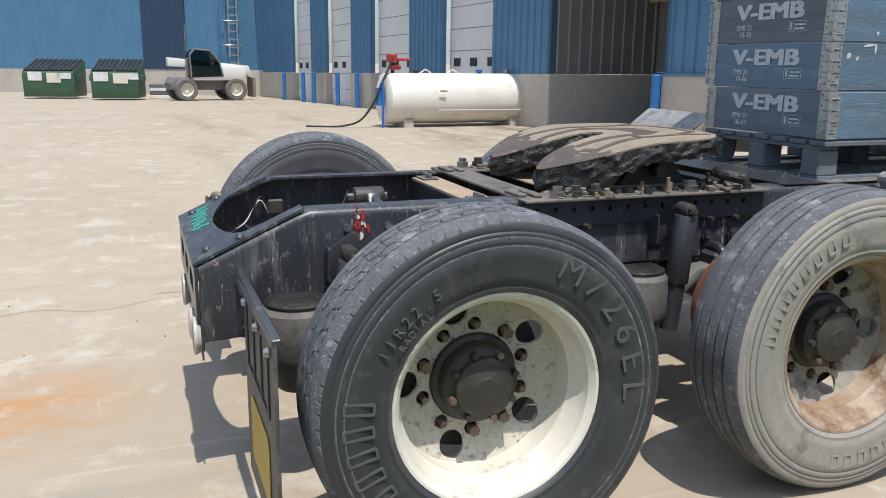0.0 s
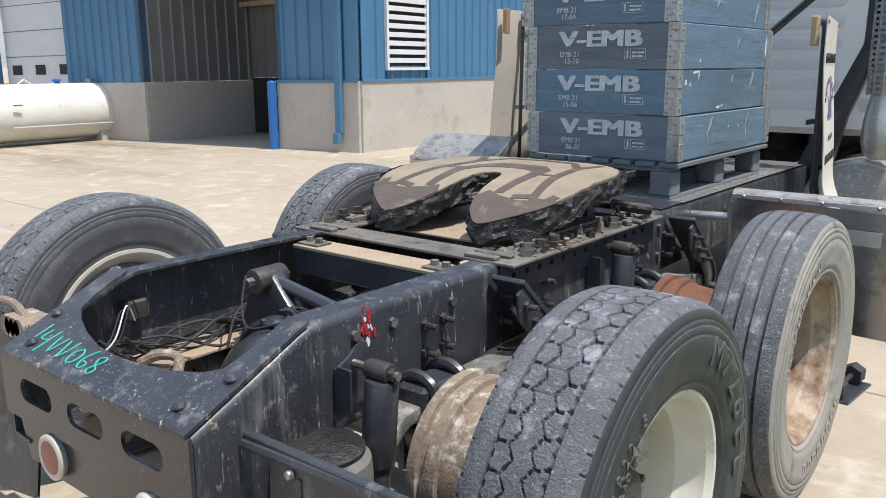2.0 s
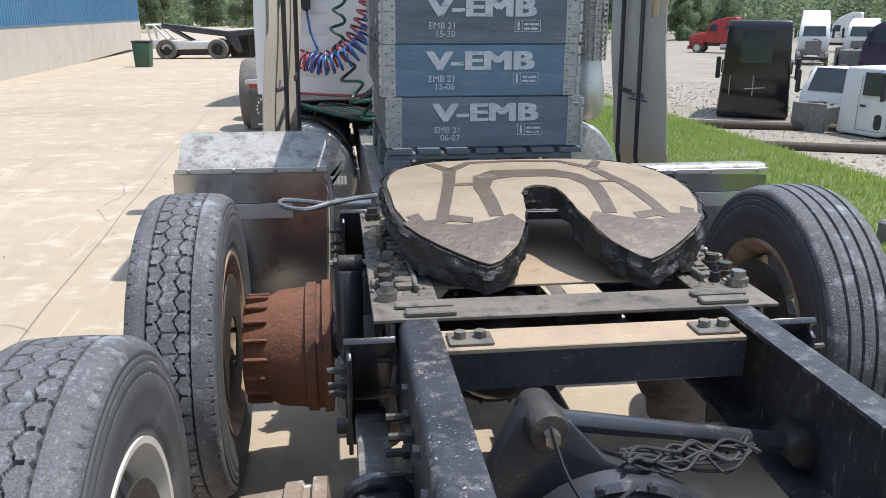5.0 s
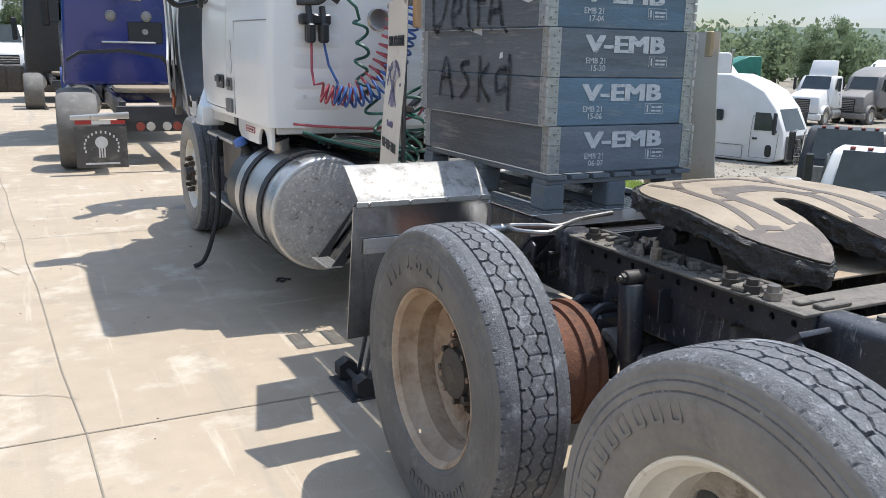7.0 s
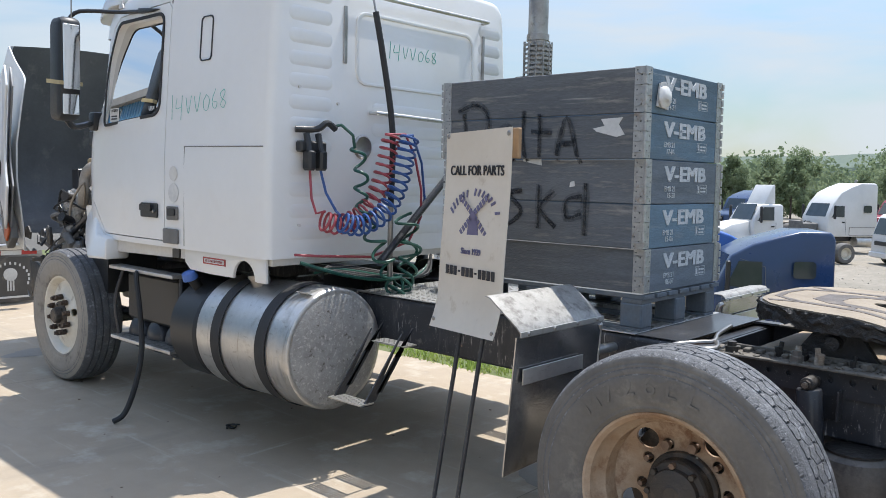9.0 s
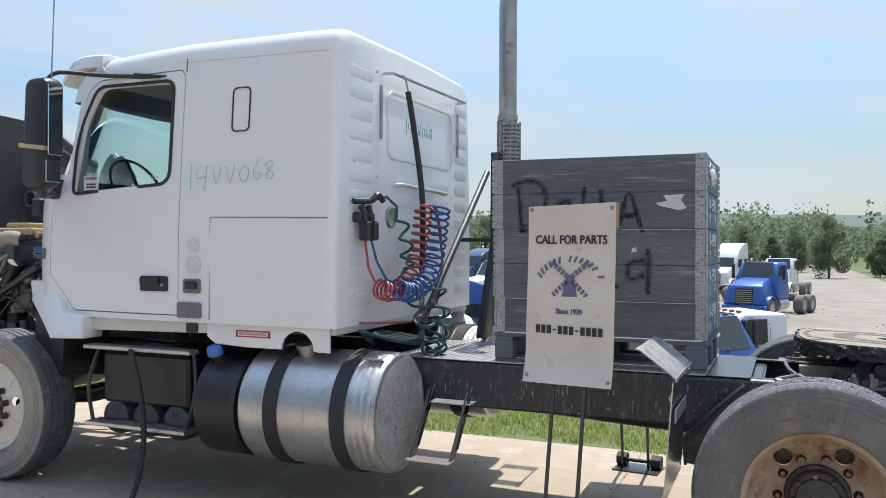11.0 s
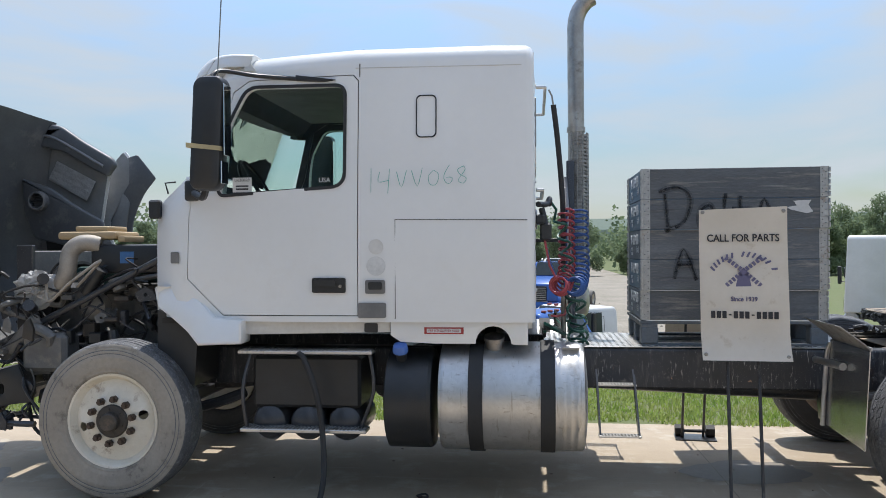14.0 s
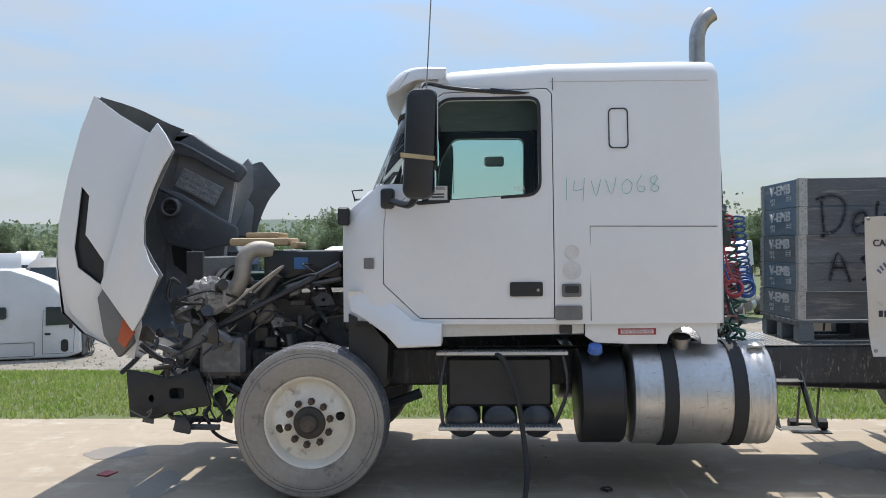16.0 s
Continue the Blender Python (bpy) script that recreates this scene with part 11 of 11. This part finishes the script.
def tree_parts(seed, h, leaf, n):
    rng = np.random.default_rng(seed)
    tr = rod((0, 0, -0.3), (0.1 * h * 0.1, 0, h * 0.55), 0.035 * h * 0.5, 0.010 * h, seg=8)
    blobs = []
    for k in range(10):
        a = rng.uniform(0, 2 * math.pi)
        z = h * rng.uniform(0.30, 0.85)
        r = h * 0.26 * (1.15 - z / h) * rng.uniform(0.5, 1.2)
        end = Vector((math.cos(a) * r * 1.2, math.sin(a) * r * 1.2, z + 0.08 * h))
        rod((0, 0, z * 0.7), end, 0.008 * h, 0.003 * h, seg=5, bm=tr)
        blobs.append((end, h * rng.uniform(0.09, 0.17)))
    blobs.append((Vector((0, 0, h * 0.9)), h * 0.12))
    blobs.append((Vector((0, 0, h * 0.65)), h * 0.2))
    for k in range(6):
        a = rng.uniform(0, 2 * math.pi)
        blobs.append((Vector((math.cos(a) * h * 0.2, math.sin(a) * h * 0.2, h * rng.uniform(0.12, 0.35))), h * rng.uniform(0.09, 0.15)))
    verts, faces = [], []
    for k in range(n):
        c, r = blobs[rng.integers(len(blobs))]
        d = rng.normal(0, 1, 3)
        d /= np.linalg.norm(d)
        p = c + Vector(d) * r * rng.uniform(0.35, 1.1) ** 0.6
        s = leaf * rng.uniform(0.6, 1.4)
        u = Vector(rng.normal(0, 1, 3)).normalized()
        v = u.cross(Vector(rng.normal(0, 1, 3))).normalized()
        i = len(verts)
        verts += [p - u * s, p + v * s * 0.5, p + u * s, p - v * s * 0.5]
        faces.append((i, i + 1, i + 2, i + 3))
    me = bpy.data.meshes.new("crown")
    me.from_pydata(verts, [], faces)
    me.materials.append(M_LEAFHAZE)
    return tr, me


TREES = []
for k, h in enumerate((9.5, 8.0, 11.0)):
    tr, crown = tree_parts(20 + k, h, 0.165, 9500)
    root = thing("tree", "leafy green tree at the edge of the lot", "tree", "trees round the lot", at=(118 + 3 * k, -30 - 9 * k, -2.4))
    part("trunk", tr, M_BARK, root)
    ob = new("crown", crown)
    ob.parent = root
    TREES.append(root)
rng = random.Random(5)
for k in range(88):
    f = k / 87
    if k < 58:
        x, y = 112 + rng.uniform(-14, 20) - 26 * max(0, f - 0.40), -70 + 330 * f + rng.uniform(-3, 3)
    else:
        x, y = 62 - 135 * (k - 58) / 29 + rng.uniform(-3, 3), 118 + rng.uniform(-12, 14)
    if 4 < y < 9 and k % 2:
        continue
    g = -2.35 if x > 8 else 0.1
    s = rng.uniform(0.6, 1.0) * (1.0 if k < 58 else 0.9)
    copy_thing(TREES[k % 3], Matrix.Translation((x, y, g)) @ Matrix.Rotation(rng.uniform(0, 6.28), 4, "Z") @ Matrix.Scale(s, 4))


def woods(seed):
    rng = np.random.default_rng(seed)
    verts, faces = [], []
    for k in range(1150):
        a = rng.uniform(radians(-55), radians(112))
        d = rng.uniform(135, 300)
        cx, cy = d * math.cos(a), d * math.sin(a)
        h = rng.uniform(7, 12.5) * (1 + 0.25 * noise.noise(Vector((cx * 0.02, cy * 0.02, 0))))
        w = h * rng.uniform(0.28, 0.42)
        for q in range(170):
            v = rng.normal(0, 1, 3)
            v /= np.linalg.norm(v)
            f = rng.uniform(0.55, 1.05)
            p = Vector((cx + v[0] * w * f, cy + v[1] * w * f, -2.6 + h * 0.52 + v[2] * h * 0.50 * f))
            s = rng.uniform(0.25, 0.6)
            u = Vector(rng.normal(0, 1, 3)).normalized()
            t = u.cross(Vector(rng.normal(0, 1, 3))).normalized()
            i = len(verts)
            verts += [p - u * s, p + t * s * 0.7, p + u * s, p - t * s * 0.7]
            faces.append((i, i + 1, i + 2, i + 3))
    me = bpy.data.meshes.new("far_woods")
    me.from_pydata(verts, [], faces)
    me.materials.append(M_LEAFHAZE)
    return tagged(new("far_woods", me), "belt of far green woods beyond the lot", "woods", kind="stuff")


woods(31)
hill = bmesh.new()
prev = None
for k in range(181):
    a = radians(-80 + 200 * k / 180)
    x, y = 1400 * math.cos(a), 1400 * math.sin(a)
    top = 54 + 8 * noise.noise(Vector((a * 3.1, 0, 0))) + 4 * noise.noise(Vector((a * 17, 2, 0))) + 1.2 * noise.noise(Vector((a * 140, 5, 0)))
    row = [hill.verts.new((x, y, -8)), hill.verts.new((x * 1.02, y * 1.02, top * 0.6)), hill.verts.new((x * 1.06, y * 1.06, top)), hill.verts.new((x * 1.15, y * 1.15, top * 0.5))]
    if prev:
        for j in range(3):
            hill.faces.new((prev[j], row[j], row[j + 1], prev[j + 1]))
    prev = row
single("backdrop", hill, M_HILLHAZE, "low wooded hills along the horizon", "hills", kind="structure")

# ---- joints, cracks and litter on the concrete ----
def strip_on_ground(pts, w, h=0.004):
    """A narrow sealed joint along a line of points."""
    bm = bmesh.new()
    rows = []
    for i, (x, y) in enumerate(pts):
        a, b = Vector(pts[max(i - 1, 0)]), Vector(pts[min(i + 1, len(pts) - 1)])
        d = (b - a).normalized()
        n = Vector((-d.y, d.x)) * w / 2
        rows.append([bm.verts.new((x + n.x * s, y + n.y * s, ground_z(x, y) + h)) for s in (-1, 1)])
    for a, b in zip(rows, rows[1:]):
        bm.faces.new((a[0], a[1], b[1], b[0]))
    return bm


JOINTS = [[(-2.17 - 0.055 * (y - 2.6) + 0.01 * math.sin(y * 3), y) for y in np.arange(-0.6, 60, 0.8)]]
for x in (-6.2, -10.2):
    JOINTS.append([(x, y) for y in np.arange(-14, 8.2 if x < -8 else 40, 1.6)])
for y in (-5.4, 2.62, 6.6, 10.6, 14.6, 18.6, 24.6, 30.6):
    JOINTS.append([(x, y + 0.012 * math.sin(x * 2.1)) for x in np.arange(1.45, -8 if y > 7 else -42, -0.8)])
for pts in JOINTS:
    single("joint", strip_on_ground(pts, 0.007), M_JOINT, "thin dusty joint between concrete slabs", "joint", "slab joints", kind="structure", smooth=0)


def crack(x, y, a, n, seed):
    r = random.Random(seed)
    pts = [(x, y)]
    for k in range(n):
        a += r.uniform(-0.45, 0.45)
        pts.append((pts[-1][0] + 0.09 * math.cos(a), pts[-1][1] + 0.09 * math.sin(a)))
    return single("crack", strip_on_ground(pts, 0.004, 0.004), M_JOINT, "thin crack in the concrete", "crack", "cracks", kind="structure", smooth=0)


crack(-2.17, 3.0, 2.6, 26, 1)
crack(-3.0, 0.2, 1.9, 22, 2)
crack(-2.4, 5.4, 2.2, 20, 3)
crack(-1.4, -2.2, 2.9, 30, 4)
crack(-4.4, 2.7, 2.8, 26, 5)
M_STAIN = mat("rusty_water_stain", (0.30, 0.19, 0.10), (0.36, 0.27, 0.18), 1.2, 0.85, bump=0.2, bump_scale=80)
M_OIL = mat("oil_stain", (0.20, 0.17, 0.14), (0.27, 0.235, 0.19), 2.0, 0.6, bump=0.1)


def puddle(x, y, rx, ry, seed, material, label):
    bm = bmesh.new()
    vs = []
    for k in range(48):
        a = 2 * math.pi * k / 48
        q = 1 + 0.35 * noise.noise(Vector((math.cos(a) * 1.3 + seed, math.sin(a) * 1.3, seed))) + 0.15 * noise.noise(Vector((math.cos(a) * 5, math.sin(a) * 5, seed)))
        px, py = x + rx * q * math.cos(a), y + ry * q * math.sin(a)
        vs.append(bm.verts.new((px, py, ground_z(px, py) + 0.0025)))
    bm.faces.new(vs)
    return single("stain", bm, material, label, "stain", "stains on the concrete", kind="structure", smooth=0)


for x, y, rx, ry, m in ((-0.7, 7.6, 0.30, 0.16, M_OIL), (0.2, 8.3, 0.2, 0.25, M_OIL), (0.1, 0.9, 0.4, 0.3, M_OIL), (0.0, 2.4, 0.3, 0.4, M_OIL)):
    puddle(x, y, rx, ry, x * 3 + y, m, "dark oil stain on the concrete")
rng = random.Random(8)
lit = bmesh.new()
for k in range(220):
    x, y = rng.uniform(-7, 1.4), rng.uniform(-4, 9)
    s = rng.uniform(0.003, 0.009)
    bmesh.ops.create_icosphere(lit, subdivisions=1, radius=s, matrix=Matrix.Translation((x, y, ground_z(x, y) + s * 0.3)) @ Matrix.Diagonal((rng.uniform(0.6, 1.6), rng.uniform(0.6, 1.6), 0.5, 1)))
tagged(put(lit, "grit", M_NUT, 0), "scattered dark grit and clods on the concrete", "grit", kind="stuff")
for k, (x, y, rr_) in enumerate(((-0.82, 4.56, 0.0), (1.35, 0.35, 0.8))):
    single("cable_scrap", sweep([(x, y, 0.008), (x + 0.03, y + 0.03, 0.015), (x + 0.06, y - 0.01, 0.02), (x + 0.03, y - 0.03, 0.01), (x + 0.01, y + 0.02, 0.018), (x + 0.05, y + 0.04, 0.012), (x + 0.10, y + 0.01, 0.008)], 0.006, 6, steps=4), M_RUBBER, "short scrap of black cable on the ground", "cable")
single("rag", plate([(-0.50, 8.05), (-0.38, 8.02), (-0.35, 8.12), (-0.46, 8.14)], "z", 0.003, 0.010), M_RED, "faded red rag on the ground", "rag")
